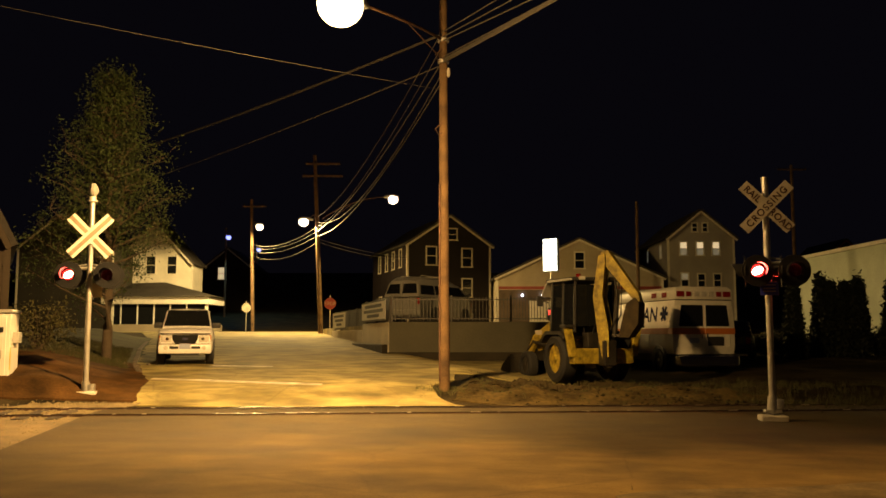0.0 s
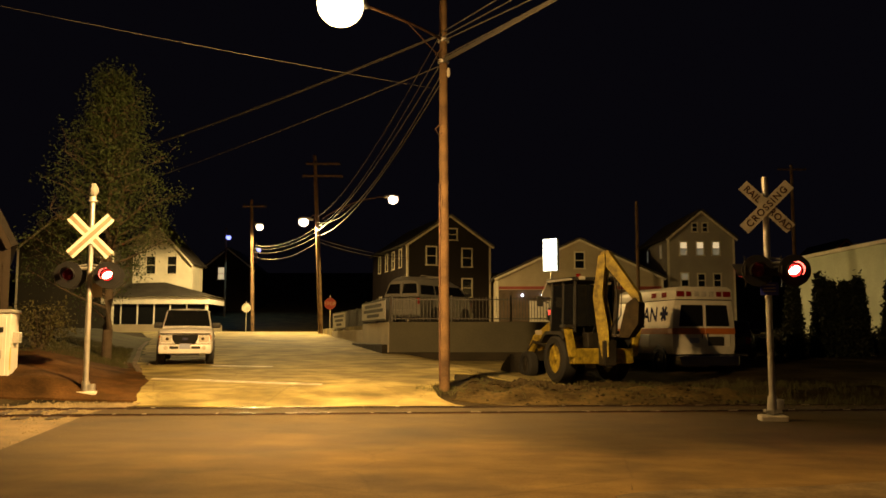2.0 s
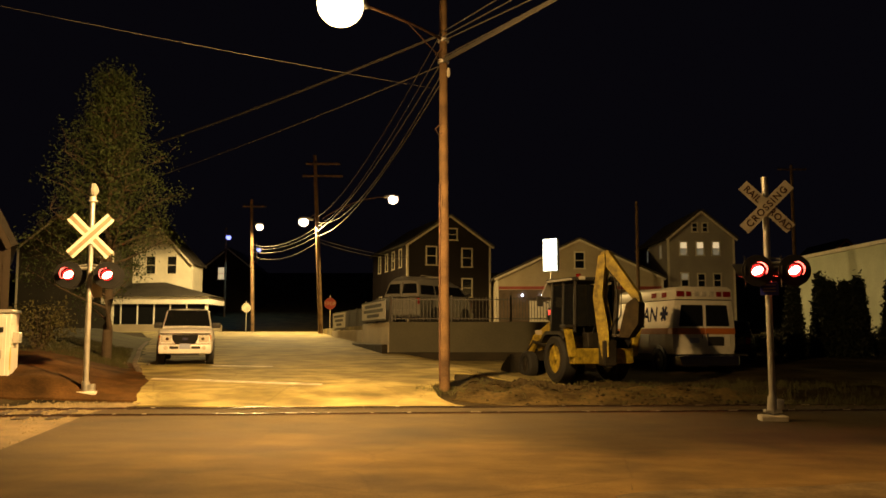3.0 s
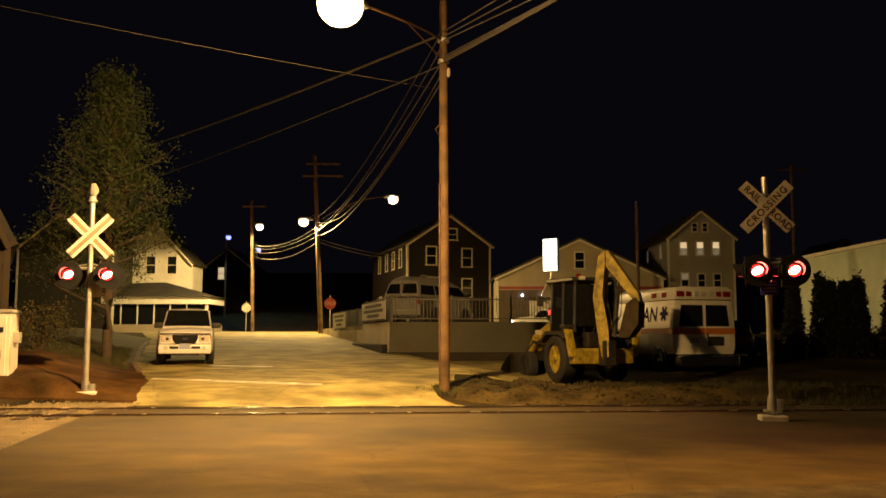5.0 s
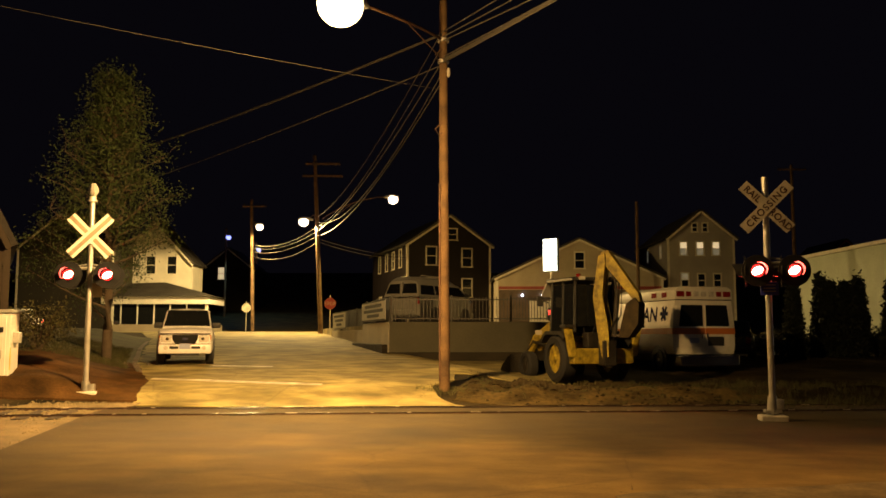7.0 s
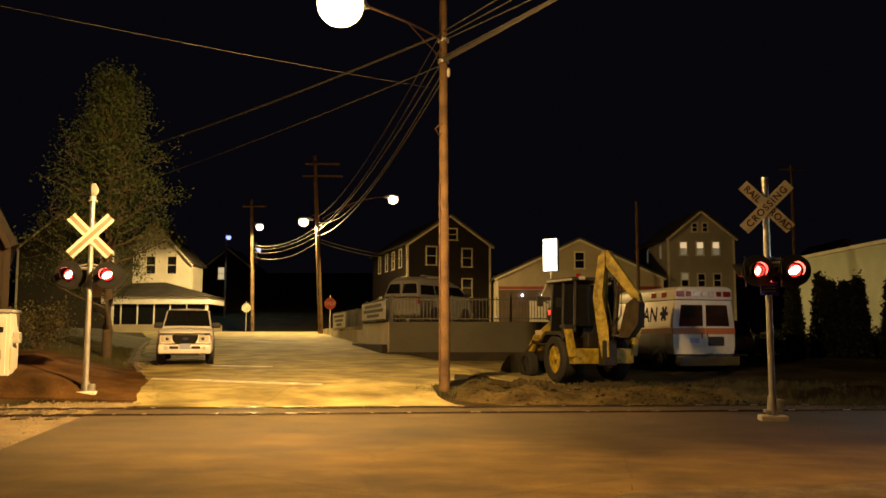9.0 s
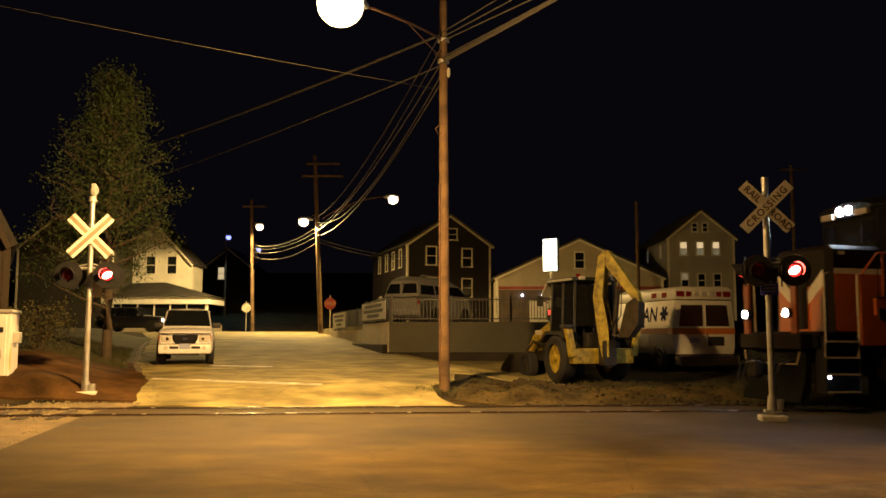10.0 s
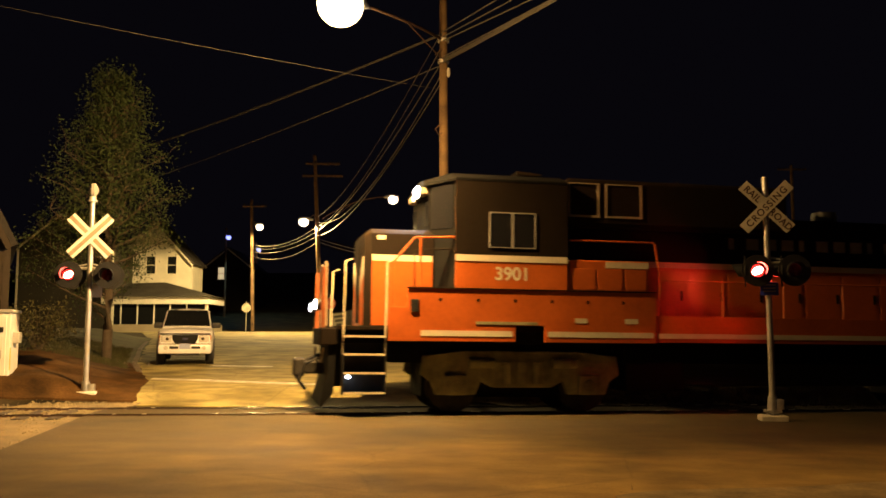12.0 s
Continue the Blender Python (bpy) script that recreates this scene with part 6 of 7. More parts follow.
# ---- the locomotive ----
MAT.update(
    loco_orange=paint("locomotive_orange", (0.50, 0.11, 0.016), 0.42, 0.14, 0.2),
    # darker copy of the orange: weak light at the end put into the colour
    end_orange=paint("dim_orange", (0.24, 0.06, 0.012), 0.6, 0.3, 0.0),
    loco_brown=paint("locomotive_dark_brown", (0.013, 0.008, 0.0045), 0.75, 0.15, 0.0),
    loco_white=paint("locomotive_cream_stripe", (0.70, 0.62, 0.48), 0.45, 0.1, 0.2),
    truck_grey=material("dusty_truck_frame", (0.31, 0.30, 0.17), 0.85, 0.1, 0.35, 4, 0.25),
    loco_lamp=glow("locomotive_headlight", (0.86, 0.93, 1.0), 600),
    ditch_lamp=glow("ditch_light", (0.86, 0.93, 1.0), 110),
    step_lamp=glow("step_light", (0.8, 0.9, 1.0), 35),
    soot=material("near_black_steel", (0.007, 0.007, 0.007), 0.8, 0, 0.3, 6, 0.2),
    cab_glass=dark_glass("cab_window_glass", (0.012, 0.012, 0.014), 0.08),
)


for worn in ("loco_brown", "soot"):
    MAT[worn].node_tree.nodes["Principled BSDF"].inputs["Specular IOR Level"].default_value = 0.12


def locomotive():
    """A four-axle road diesel: front at -x, near side at -y, z from the rail head. Returns the thing and its wheelsets."""
    l = thing("locomotive", pose(0, 0, 0), "orange and dark brown diesel locomotive with cream stripes", "locomotive")
    W = 1.53
    bm = B()
    box(bm, (-0.95, -1.35, 1.35), (17.6, 1.35, 1.6), 0.01)
    part("underframe", bm, "soot", l)
    bm = B()
    box(bm, (0.1, -1.05, 0.98), (17.4, 1.05, 1.36), 0.02)
    part("centre_sill", bm, "soot", l)
    for tx in (2.75, 13.9):
        bm = B()
        box(bm, (tx - 1.95, -0.66, 0.28), (tx + 1.95, 0.66, 1.0), 0.03)
        part("traction_motor", bm, "soot", l)
    bm = B()
    box(bm, (-0.95, -1.45, 1.6), (17.6, 1.45, 1.68), 0.01)
    part("walkway_deck", bm, "loco_brown", l)
    for sd in (-1, 1):
        # tall side sill below the cab, cut out for a step
        y0, y1 = sorted((sd * W, sd * (W - 0.06)))
        bm = B()
        prism(bm, [(0, 1.40), (2.50, 1.40), (2.50, 1.72), (3.10, 1.72), (3.10, 1.40), (5.46, 1.40), (5.46, 2.41), (0.36, 2.41), (0.36, 2.05), (0.0, 2.05)], "y", y0, y1, 0.006)
        sill = part("side_sill", bm, "loco_orange", l, "orange side skirt")
        for a, b in ((0.62, 2.44), (3.16, 5.40)):
            bm = B()
            box(bm, (a, sd * (W + 0.004) - 0.003, 1.50), (b, sd * (W + 0.004) + 0.003, 1.61))
            part("sill_stripe", bm, "loco_white", sill)
        for k in range(6):
            bm = B()
            cyl(bm, (1.0 + 0.75 * k, sd * W, 2.2), (1.0 + 0.75 * k, sd * (W + 0.005), 2.2), 0.034, None, 12)
            part("bolt_cover", bm, "loco_brown", sill)
        bm = B()
        box(bm, (5.50, min(sd * (W - 0.02), sd * (W - 0.1)), 1.42), (17.5, max(sd * (W - 0.02), sd * (W - 0.1)), 1.95), 0.006)
        sl2 = part("side_sill", bm, "loco_orange", l)
        bm = B()
        box(bm, (5.5, sd * (W - 0.014) - 0.003, 1.50), (17.5, sd * (W - 0.014) + 0.003, 1.60))
        part("sill_stripe", bm, "loco_white", sl2)
        for a, b in ((3.72, 3.98), (4.78, 5.06)):
            bm = B()
            box(bm, (a, sd * (W + 0.003) - 0.003, 1.78), (b, sd * (W + 0.003) + 0.003, 1.88))
            part("data_plate", bm, "loco_white", sill, "small worn data plate")
        bm = B()
        box(bm, (1.7, sd * (W + 0.004) - 0.006, 1.73), (2.95, sd * (W + 0.004) + 0.006, 1.79), 0.003)
        part("grime_ledge", bm, "truck_grey", sill, "dusty ledge")
        bm = B()
        box(bm, (0.36, min(sd * (W - 0.10), sd * (W + 0.02)), 2.41), (5.46, max(sd * (W - 0.10), sd * (W + 0.02)), 2.435), 0.006)
        part("walkway_edge", bm, "loco_brown", sill, "dark walkway edge")
        bm = B()
        tube(bm, [(0.5, sd * 1.44, 2.44), (0.5, sd * 1.44, 3.15), (1.25, sd * 1.44, 3.2)], 0.018, 6)
        part("grab_rail", bm, "loco_brown", l)
        # cab side
        y0, y1 = sorted((sd * 1.50, sd * 1.44))
        bm = B()
        prism(bm, [(1.3, 2.41), (3.58, 2.41), (3.58, 4.60), (1.3, 4.60)], "y", y0, y1, 0.006)
        side = part("cab_side", bm, "loco_orange", l)
        bm = B()
        box(bm, (1.29, sd * 1.504 - 0.003, 3.09), (3.585, sd * 1.504 + 0.003, 4.61))
        part("upper_panel", bm, "loco_brown", side, "dark brown upper panel")
        bm = B()
        box(bm, (1.29, sd * 1.506 - 0.004, 2.965), (3.585, sd * 1.506 + 0.004, 3.09))
        part("cab_stripe", bm, "loco_white", side)
        for a, b in ((1.98, 2.42), (2.46, 2.90)):
            bm = B()
            box(bm, (a, sd * 1.512 - 0.004, 3.25), (b, sd * 1.512 + 0.004, 3.93))
            win = part("side_window", bm, "cab_glass", side)
            bm = B()
            for q in (((a - 0.016, 3.24), (a, 3.945)), ((b, 3.24), (b + 0.016, 3.945)), ((a, 3.93), (b, 3.945)), ((a, 3.24), (b, 3.25))):
                box(bm, (q[0][0], sd * 1.515 - 0.012, q[0][1]), (q[1][0], sd * 1.515 + 0.012, q[1][1]))
            part("window_frame", bm, "alum", win)
        text_part("lettering", "3901", 0.36, pose(2.44, sd * 1.504, 2.72, 90, 0, 0 if sd < 0 else 180), "loco_white", side, "cream road number", 0.001, 0.008)
    # cab shell with chamfered front, roof; unlit look put into their near-black colour
    bm = B()
    prism(bm, [(1.3, -1.43), (0.88, -0.95), (0.88, 0.95), (1.3, 1.43), (3.55, 1.43), (3.55, -1.43)], "z", 1.68, 4.58, 0.01)
    cab = part("cab_shell", bm, "soot", l)
    bm = B()
    loft(bm, [(0.78, [(0, 4.50), (0.95, 4.50), (0.95, 4.57), (0.6, 4.66), (0, 4.70)]), (1.3, [(0, 4.56), (1.515, 4.56), (1.515, 4.60), (1.0, 4.78), (0, 4.84)]), (3.60, [(0, 4.56), (1.515, 4.56), (1.515, 4.60), (1.0, 4.78), (0, 4.84)])])
    part("cab_roof", bm, "soot", l)
    for ya, yb in ((-0.88, -0.48), (0.48, 0.88)):
        bm = B()
        box(bm, (0.862, ya, 3.72), (0.876, yb, 4.22), 0.006)
        part("windscreen", bm, "cab_glass", cab)
    for sd in (-1, 1):
        quad_pane(cab, [(0.91, sd * 0.985, 3.62), (1.27, sd * 1.395, 3.62), (1.27, sd * 1.395, 4.48), (0.91, sd * 0.985, 4.48)][::-sd], "cab_glass", "quarter_window", 0.012)
    bm = B()
    box(bm, (0.79, -0.36, 4.34), (0.99, 0.36, 4.68), 0.03)
    hl = part("headlight_housing", bm, "soot", cab)
    for y in (-0.16, 0.16):
        bm = B()
        cyl(bm, (0.795, y, 4.52), (0.765, y, 4.52), 0.105, 0.09, 20)
        part("headlight", bm, "loco_lamp", hl, "bright white headlight")
    for sd in (-1, 1):
        bm = B()
        box(bm, (0.74, sd * 0.6 - 0.22, 4.36), (0.86, sd * 0.6 + 0.22, 4.50), 0.015)
        part("number_board", bm, "stripe_back", cab)
    # short nose
    bm = B()
    loft(bm, [(-0.42, [(0, 1.68), (0.92, 1.68), (0.92, 3.42), (0.8, 3.50), (0, 3.52)]), (-0.30, [(0, 1.68), (1.06, 1.68), (1.06, 3.5), (0.92, 3.60), (0, 3.62)]), (0.95, [(0, 1.68), (1.06, 1.68), (1.06, 3.5), (0.92, 3.60), (0, 3.62)])])
    nose = part("nose", bm, "loco_brown", l, "", True)
    for sd in (-1, 1):
        bm = B()
        box(bm, (-0.28, sd * 1.064 - 0.003, 1.70), (0.92, sd * 1.064 + 0.003, 2.96))
        part("nose_panel", bm, "loco_orange", nose, "orange lower panel")
        bm = B()
        box(bm, (-0.28, sd * 1.064 - 0.003, 2.96), (0.92, sd * 1.064 + 0.003, 3.08))
        part("nose_stripe", bm, "loco_white", nose)
        bm = B()
        box(bm, (-0.18, sd * 1.064 - 0.003, 3.38), (-0.02, sd * 1.064 + 0.003, 3.46))
        part("nose_label", bm, "loco_white", nose)
    bm = B()
    box(bm, (-0.430, -0.85, 1.70), (-0.424, 0.85, 2.70))
    part("nose_panel", bm, "loco_orange", nose)
    for sd in (-1, 1):
        quad_pane(nose, [(-0.426, sd * 0.86, 2.70), (-0.426, sd * 0.86, 3.05), (-0.426, sd * 0.1, 2.45), (-0.426, sd * 0.1, 2.15)][::sd], "loco_white", "nose_chevron", 0.006)
    bm = B()
    box(bm, (-0.45, -0.3, 1.75), (-0.432, 0.3, 3.3), 0.01)
    part("nose_door", bm, "loco_brown", nose)
    # long hood, stepped sections
    bm = B()
    box(bm, (3.6, -0.98, 1.68), (17.0, 0.98, 4.12), 0.05)
    hood = part("long_hood", bm, "loco_brown", l, "", True)
    bm = B()
    box(bm, (3.62, -1.35, 3.75), (8.6, 1.35, 4.74), 0.08)
    part("upper_duct", bm, "loco_brown", l)
    bm = B()
    box(bm, (13.6, -1.38, 3.3), (16.9, 1.38, 4.45), 0.06)
    part("radiator_wing", bm, "loco_brown", l)
    for sd in (-1, 1):
        bm = B()
        box(bm, (3.7, sd * 0.985 - 0.004, 1.70), (16.95, sd * 0.985 + 0.004, 2.98))
        low = part("hood_panel", bm, "loco_orange", hood, "orange lower panel")
        bm = B()
        box(bm, (3.62, min(sd * 0.99, sd * 1.46), 1.70), (5.35, max(sd * 0.99, sd * 1.46), 3.05), 0.02)
        case = part("side_compartment", bm, "loco_orange", l)
        for a, b in ((3.70, 4.18), (4.24, 4.76), (4.82, 5.28)):
            bm = B()
            box(bm, (a, sd * 1.466 - 0.008, 2.45), (b, sd * 1.466 + 0.008, 2.88), 0.006)
            part("compartment_door", bm, "loco_orange", case)
        bm = B()
        box(bm, (4.40, sd * 1.466 - 0.01, 2.90), (5.33, sd * 1.466 + 0.01, 3.03))
        part("case_stripe", bm, "loco_white", case)
        bm = B()
        box(bm, (4.35, sd * 0.987 - 0.005, 2.98), (16.95, sd * 0.987 + 0.005, 3.10))
        part("hood_stripe", bm, "loco_white", hood)
        for k in range(13):
            bm = B()
            x = 4.6 + 0.92 * k
            box(bm, (x, sd * 0.995 - 0.007, 1.80), (x + 0.84, sd * 0.995 + 0.007, 2.90), 0.01)
            dr = part("hood_door", bm, "loco_orange", low)
            bm = B()
            box(bm, (x + 0.74, sd * 1.008 - 0.01, 2.3), (x + 0.79, sd * 1.008 + 0.01, 2.5), 0.006)
            part("latch", bm, "loco_brown", dr)
        # framed intake screens above
        for a, b in ((3.66, 4.32), (4.45, 5.25)):
            bm = B()
            for q in (((a, 3.94), (b, 3.98)), ((a, 4.62), (b, 4.64)), ((a, 3.98), (a + 0.03, 4.62)), ((b - 0.04, 3.98), (b, 4.62))):
                box(bm, (q[0][0], sd * 1.362 - 0.01, q[0][1]), (q[1][0], sd * 1.362 + 0.01, q[1][1]))
            part("screen_frame", bm, "stripe_back", l, "tan metal screen frame")
        for k in range(14):
            bm = B()
            box(bm, (7.4 + 0.42 * k, sd * 0.99 - 0.004, 3.42), (7.4 + 0.42 * k + (0.28 if k % 4 else 0.12), sd * 0.99 + 0.004, 3.66))
            part("text_bar", bm, "stripe_back", hood)
        # walkway handrails on stanchions
        for k in range(9):
            x = 5.6 + 1.4 * k
            bm = B()
            tube(bm, [(x, sd * 1.42, 1.68), (x, sd * 1.42, 2.68)], 0.02, 6)
            part("stanchion", bm, "loco_orange", l)
        bm = B()
        tube(bm, [(3.66, sd * 1.42, 3.45), (5.45, sd * 1.42, 3.45), (5.5, sd * 1.42, 3.4), (5.6, sd * 1.42, 2.68), (16.9, sd * 1.42, 2.68)], 0.02, 6)
        part("handrail", bm, "loco_orange", l)
        bm = B()
        tube(bm, [(0.08, sd * 1.44, 2.05), (0.08, sd * 1.44, 2.9), (0.5, sd * 1.44, 3.4), (1.28, sd * 1.44, 3.43)], 0.022, 8)
        part("handrail", bm, "loco_orange", l)
        bm = B()
        tube(bm, [(0.62, sd * 1.44, 2.41), (0.62, sd * 1.44, 3.40)], 0.022, 8)
        part("stanchion", bm, "loco_orange", l)
        bm = B()
        box(bm, (0.42, sd * 1.50 - 0.05, 1.95), (0.58, sd * 1.50 + 0.05, 2.2), 0.015)
        part("socket_box", bm, "black", l)
        # corner steps at both ends
        for base, dirn in ((-0.05, -1), (17.5, 1)):
            xa, xb = sorted((base, base + dirn * 0.78))
            for zz in (0.42, 0.79, 1.14, 1.48):
                bm = B()
                box(bm, (xa, min(sd * 1.12, sd * 1.5), zz - 0.02), (xb, max(sd * 1.12, sd * 1.5), zz + 0.015), 0.006)
                st = part("step", bm, "dark_metal", l)
                bm = B()
                box(bm, (xa, sd * 1.505 - 0.006, zz - 0.022), (xb, sd * 1.505 + 0.006, zz + 0.018))
                part("step_edge", bm, "loco_white", st)
            for px in (xa - 0.02, xb):
                bm = B()
                box(bm, (px, min(sd * 1.1, sd * 1.5), 0.38), (px + 0.02, max(sd * 1.1, sd * 1.5), 1.62))
                part("step_stringer", bm, "black", l)
                bm = B()
                tube(bm, [(px, sd * 1.47, 1.15), (px, sd * 1.5, 1.5), (px + 0.02, sd * 1.46, 2.9), (px + 0.15, sd * 1.42, 2.95)], 0.016, 8)
                part("grab_rail", bm, "loco_white", l, "cream grab rail")
            bm = B()
            box(bm, (xa, min(sd * 1.08, sd * 1.12), 0.42), (xb, max(sd * 1.08, sd * 1.12), 1.6))
            part("step_back", bm, "black", l)
        bm = B()
        ball(bm, (-0.75, sd * 1.46, 0.72), 0.035)
        part("step_lamp", bm, "step_lamp", l)
        # ditch lights on the front platform
        bm = B()
        box(bm, (-1.24, sd * 0.95 - 0.10, 1.62), (-1.16, sd * 0.95 + 0.10, 2.82), 0.015)
        part("end_panel", bm, "end_orange", l, "orange end panel, dimmed in colour for weak light")
        bm = B()
        cyl(bm, (-1.22, sd * 0.82, 2.09), (-1.34, sd * 0.82, 2.09), 0.11, 0.12, 18)
        dl = part("ditch_light", bm, "black", l)
        bm = B()
        cyl(bm, (-1.341, sd * 0.82, 2.09), (-1.355, sd * 0.82, 2.09), 0.095, 0.085, 18)
        part("ditch_lens", bm, "ditch_lamp", dl, "bright white ditch light")
        # truck side frames
        for tx in (2.75, 13.9):
            bm = B()
            prism(bm, [(tx - 2.05, 0.75), (tx - 2.0, 1.12), (tx - 1.2, 1.22), (tx + 1.2, 1.22), (tx + 2.0, 1.12), (tx + 2.05, 0.75), (tx + 1.85, 0.62), (tx + 1.75, 0.36), (tx + 0.95, 0.36), (tx + 0.85, 0.62), (tx + 0.6, 0.50), (tx - 0.6, 0.50), (tx - 0.85, 0.62), (tx - 0.95, 0.36), (tx - 1.75, 0.36), (tx - 1.85, 0.62)], "y", min(sd * 1.0, sd * 1.16), max(sd * 1.0, sd * 1.16), 0.02)
            fr = part("truck_frame", bm, "truck_grey", l)
            for ax in (tx - 1.37, tx + 1.37):
                bm = B()
                box(bm, (ax - 0.22, min(sd * 1.14, sd * 1.30), 0.36), (ax + 0.22, max(sd * 1.14, sd * 1.30), 0.76), 0.04)
                cyl(bm, (ax, sd * 1.28, 0.53), (ax, sd * 1.34, 0.53), 0.14, 0.11, 16)
                part("axle_box", bm, "truck_grey", fr)
            for ax in (tx - 0.3, tx, tx + 0.3):
                bm = B()
                cyl(bm, (ax, sd * 1.22, 0.58), (ax, sd * 1.22, 1.0), 0.10, None, 12)
                part("spring", bm, "truck_grey", fr)
            for ax in (tx - 0.85, tx + 0.85):
                bm = B()
                cyl(bm, (ax - 0.25, sd * 1.24, 0.98), (ax + 0.25, sd * 1.24, 0.98), 0.1, None, 12)
                part("brake_cylinder", bm, "truck_grey", fr)
    bm = B()
    prism(bm, [(-1.0, 1.3), (-0.8, 0.95), (-0.8, 0.5), (0.8, 0.5), (0.8, 0.95), (1.0, 1.3)], "x", 6.3, 11.2, 0.05)
    part("fuel_tank", bm, "black", l)
    bm = B()
    box(bm, (4.95, -1.12, 0.42), (6.25, 1.12, 1.34), 0.03)
    part("equipment_box", bm, "soot", l)
    for sd in (-1, 1):
        bm = B()
        cyl(bm, (11.4, sd * 0.9, 0.95), (12.0, sd * 0.9, 0.95), 0.28, None, 18)
        part("air_reservoir", bm, "soot", l)
    # end: anticlimber, pilot plough, coupler, hoses
    bm = B()
    box(bm, (-1.26, -1.2, 1.30), (-0.95, 1.2, 1.64), 0.03)
    part("anticlimber", bm, "loco_brown", l)
    bm = B()
    prism(bm, [(-0.95, 1.3), (-1.1, 1.3), (-1.12, 0.7), (-1.26, 0.16), (-1.2, 0.14), (-0.98, 0.4)], "y", -1.15, 1.15, 0.01)
    part("pilot_plough", bm, "soot", l)
    bm = B()
    box(bm, (-1.55, -0.12, 0.72), (-1.1, 0.12, 0.98), 0.04)
    box(bm, (-1.72, -0.17, 0.66), (-1.48, 0.17, 1.05), 0.06)
    part("coupler", bm, "dark_metal", l)
    for y in (-0.8, -0.55, 0.55, 0.8):
        bm = B()
        tube(bm, [(-1.15, y, 1.1), (-1.5, y, 0.95), (-1.62, y * 0.92, 0.62), (-1.5, y * 0.8, 0.45)], 0.028, 6)
        part("brake_hose", bm, "rubber", l)
    bm = B()
    tube(bm, [(-1.2, -1.1, 1.25), (-1.22, -1.0, 0.98), (-1.22, 1.0, 0.98), (-1.2, 1.1, 1.25)], 0.02, 6)
    part("uncoupling_lever", bm, "stripe_back", l)
    bm = B()
    tube(bm, [(-1.12, -0.75, 1.68), (-1.14, -0.75, 2.95), (-1.14, -0.35, 2.95)], 0.022, 6)
    part("end_rail", bm, "stripe_back", l)
    bm = B()
    tube(bm, [(-1.12, 0.75, 1.68), (-1.14, 0.75, 2.95), (-1.14, 0.35, 2.95)], 0.022, 6)
    part("end_rail", bm, "stripe_back", l)
    # roof details
    bm = B()
    for k in range(3):
        cyl(bm, (3.2 + 0.02 * k, -0.35 + 0.3 * k, 4.78), (3.2 + 0.02 * k, -0.35 + 0.3 * k, 4.92), 0.03, None, 8)
        cyl(bm, (3.4, -0.35 + 0.3 * k, 4.94), (2.85, -0.35 + 0.3 * k, 4.94), 0.03, 0.08, 12)
    part("air_horn", bm, "loco_brown", l)
    bm = B()
    cyl(bm, (10.4, 0, 4.1), (10.4, 0, 4.45), 0.3, 0.26, 18)
    part("exhaust_stack", bm, "black", l)
    sets = []
    for ax in (1.38, 4.12, 12.53, 15.27):
        hub = new("wheelset")
        hub.parent = l
        hub.location = (ax, 0, 0.508)
        for sd in (-1, 1):
            bm = B()
            cyl(bm, (0, sd * 0.70, 0), (0, sd * 0.83, 0), 0.508, None, 36)
            cyl(bm, (0, sd * 0.68, 0), (0, sd * 0.70, 0), 0.535, None, 36)
            for k in range(4):
                box(bm, (0.2, sd * 0.835 - 0.01, -0.04), (0.36, sd * 0.835 + 0.01, 0.04), 0, Matrix.Rotation(k * math.pi / 2, 4, "Y"))
            part("wheel", bm, "dark_metal", hub)
        bm = B()
        cyl(bm, (0, -0.7, 0), (0, 0.7, 0), 0.09, None, 14)
        part("axle", bm, "dark_metal", hub)
        sets.append(hub)
    return l, sets


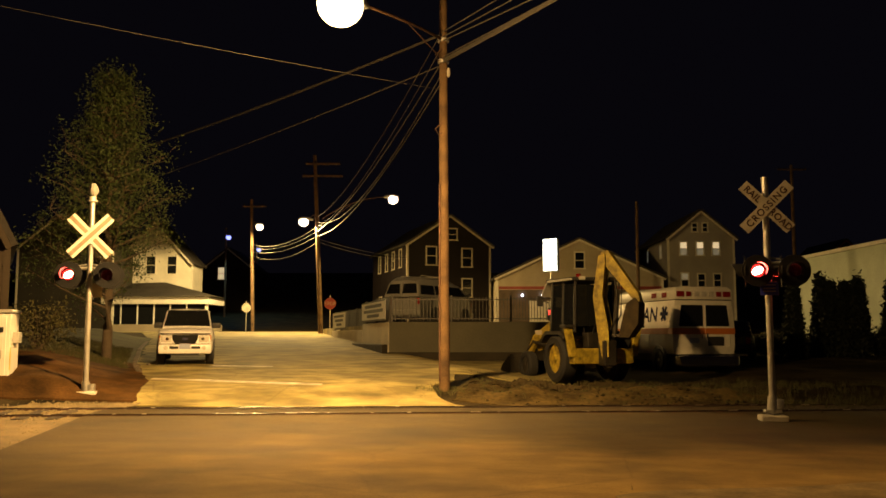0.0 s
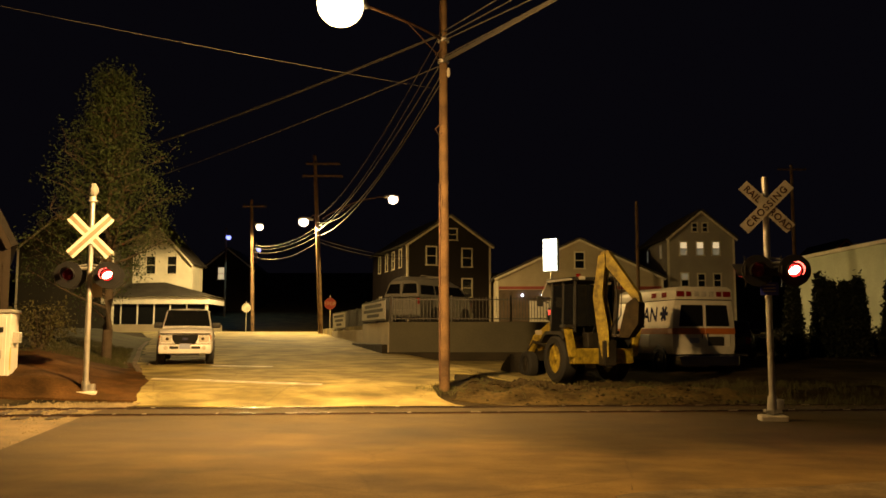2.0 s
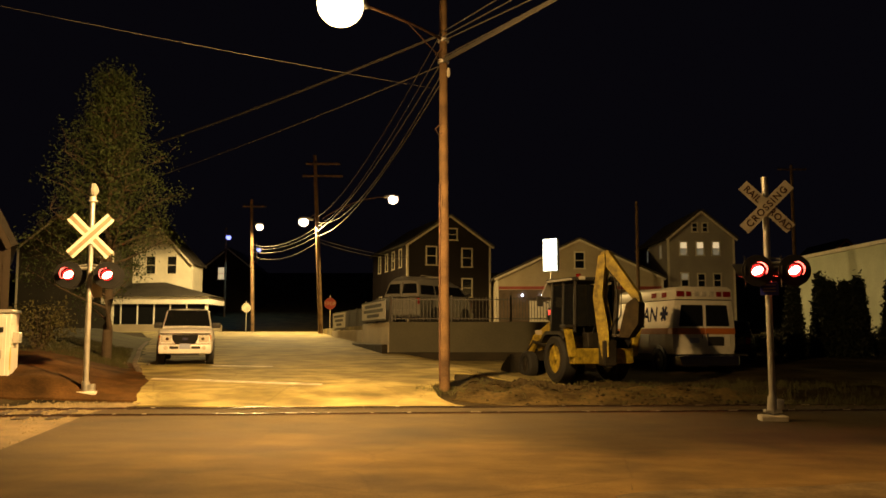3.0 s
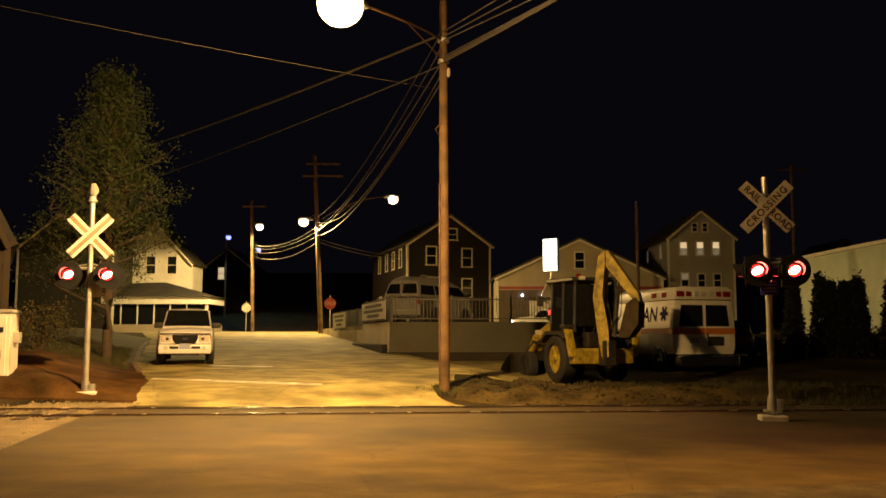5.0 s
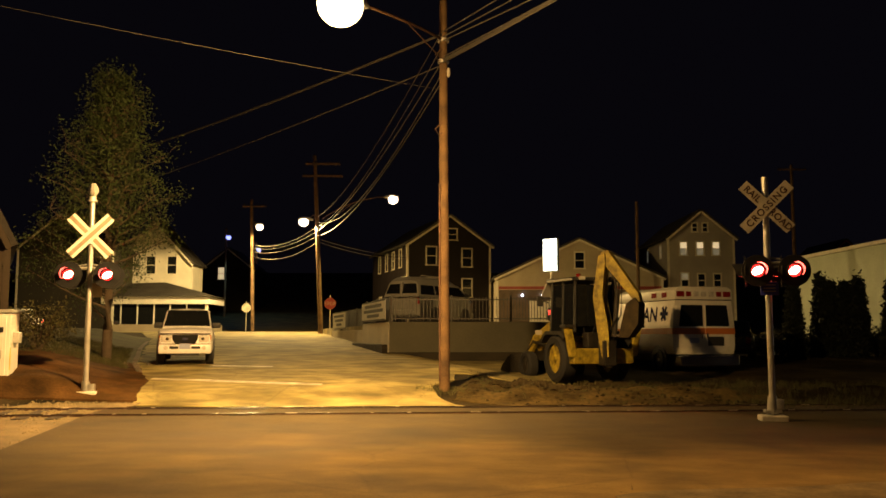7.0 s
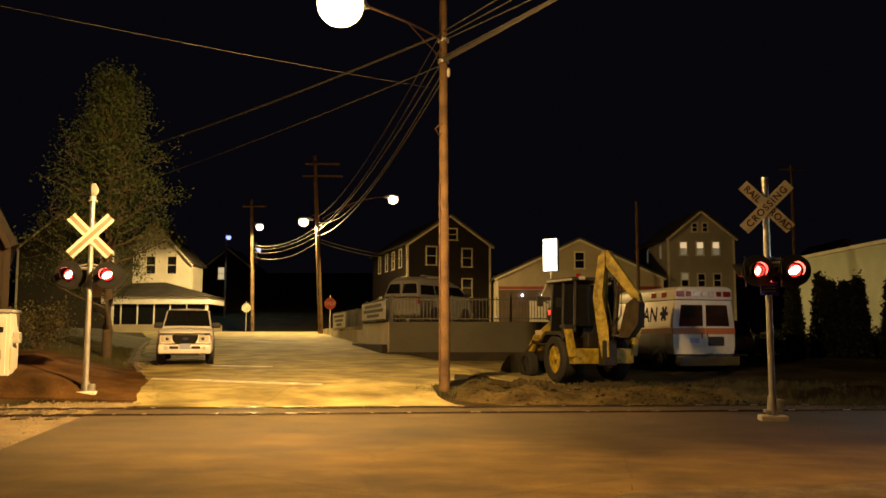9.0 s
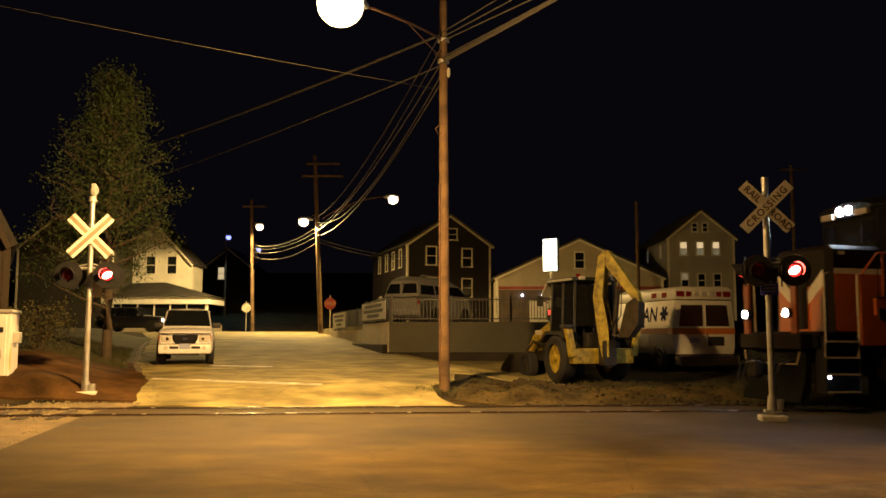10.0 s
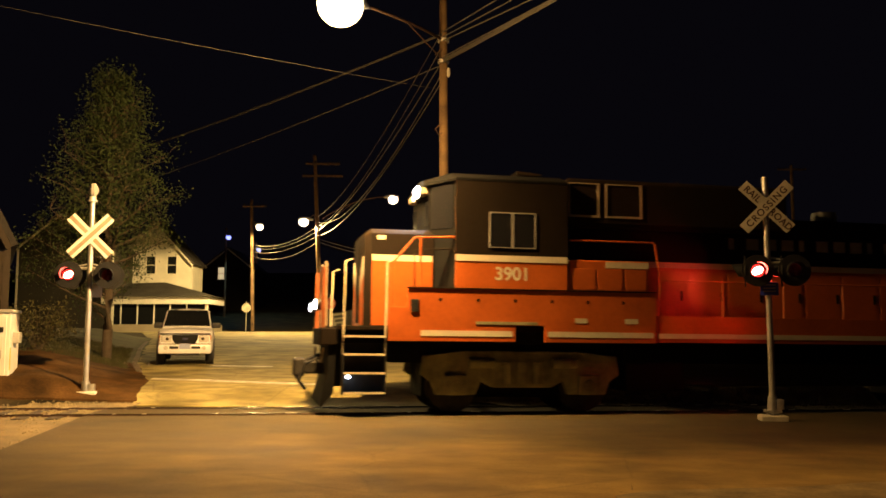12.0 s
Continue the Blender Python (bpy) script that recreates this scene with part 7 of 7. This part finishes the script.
LOCO, LOCO_WHEELS = locomotive()


# ---- what moves ----
def motions():
    tilt = math.degrees(math.atan(-GRADE))
    # the train rolls in at a steady five metres a second
    rows = []
    for i in range(26):
        t = 0.5 * i
        X = -1.36 + 4.97 * (12 - t)
        rows.append((t, pose(X, track_y(X), GRADE * X + 0.075, 0, tilt, TRACK_YAW)))
    walk(LOCO, rows)
    for w in LOCO_WHEELS:
        at = w.location.copy()
        walk(w, [(0.1 * k, pose(*at, 0, -57.0 * k, 0)) for k in range(125)])
    # cross street: one car leftwards, one rightwards
    for body, wheels, y, yaw, x_at, speed, t0, t1 in ((CAR_WHITE, WHEELS_WHITE, 66.8, 180, lambda t: -12.6 - 20.0 * (t - 6.0), -1, 4.6, 7.0), (CAR_DARK, WHEELS_DARK, 63.4, 0, lambda t: -14.05 + 15.9 * (t - 10.5), 1, 9.4, 12.0)):
        walk(body, [(0.5 * k, pose(x_at(0.5 * k), y, ground_z(x_at(0.5 * k), y) + 0.04, 0, 0, yaw)) for k in range(26)])
        n = int((t1 - t0) * 30)
        for w in wheels:
            at = w.location.copy()
            walk(w, [(0.0, pose(*at))] + [(t0 + k / 30, pose(*at, 0, 84.0 * k, 0)) for k in range(n + 1)])
    # the crossing lamps take turns
    flips = [0.28 + 0.674 * k for k in range(18)]
    for unit, side in FLIPPERS:
        now = 0.0 if side < 0 else 180.0
        at = unit.location.copy()
        rows = [(0.0, pose(*at, 0, 0, now))]
        for k, t in enumerate(flips):
            to = (180.0 if side < 0 else 0.0) if k % 2 == 0 else (0.0 if side < 0 else 180.0)
            # a lamp lights at once and dies away slowly
            for s, dt in ((0, -0.09), (1 / 3, -0.065), (2 / 3, -0.04), (1, -0.015)) if to == 0.0 else ((0, 0.03), (1 / 3, 0.07), (2 / 3, 0.11), (1, 0.15)):
                if 0 < t + dt < 12:
                    rows.append((t + dt, pose(*at, 0, 0, now + (to - now) * s)))
            now = to
        rows.append((12.0, pose(*at, 0, 0, now)))
        walk(unit, rows)


motions()
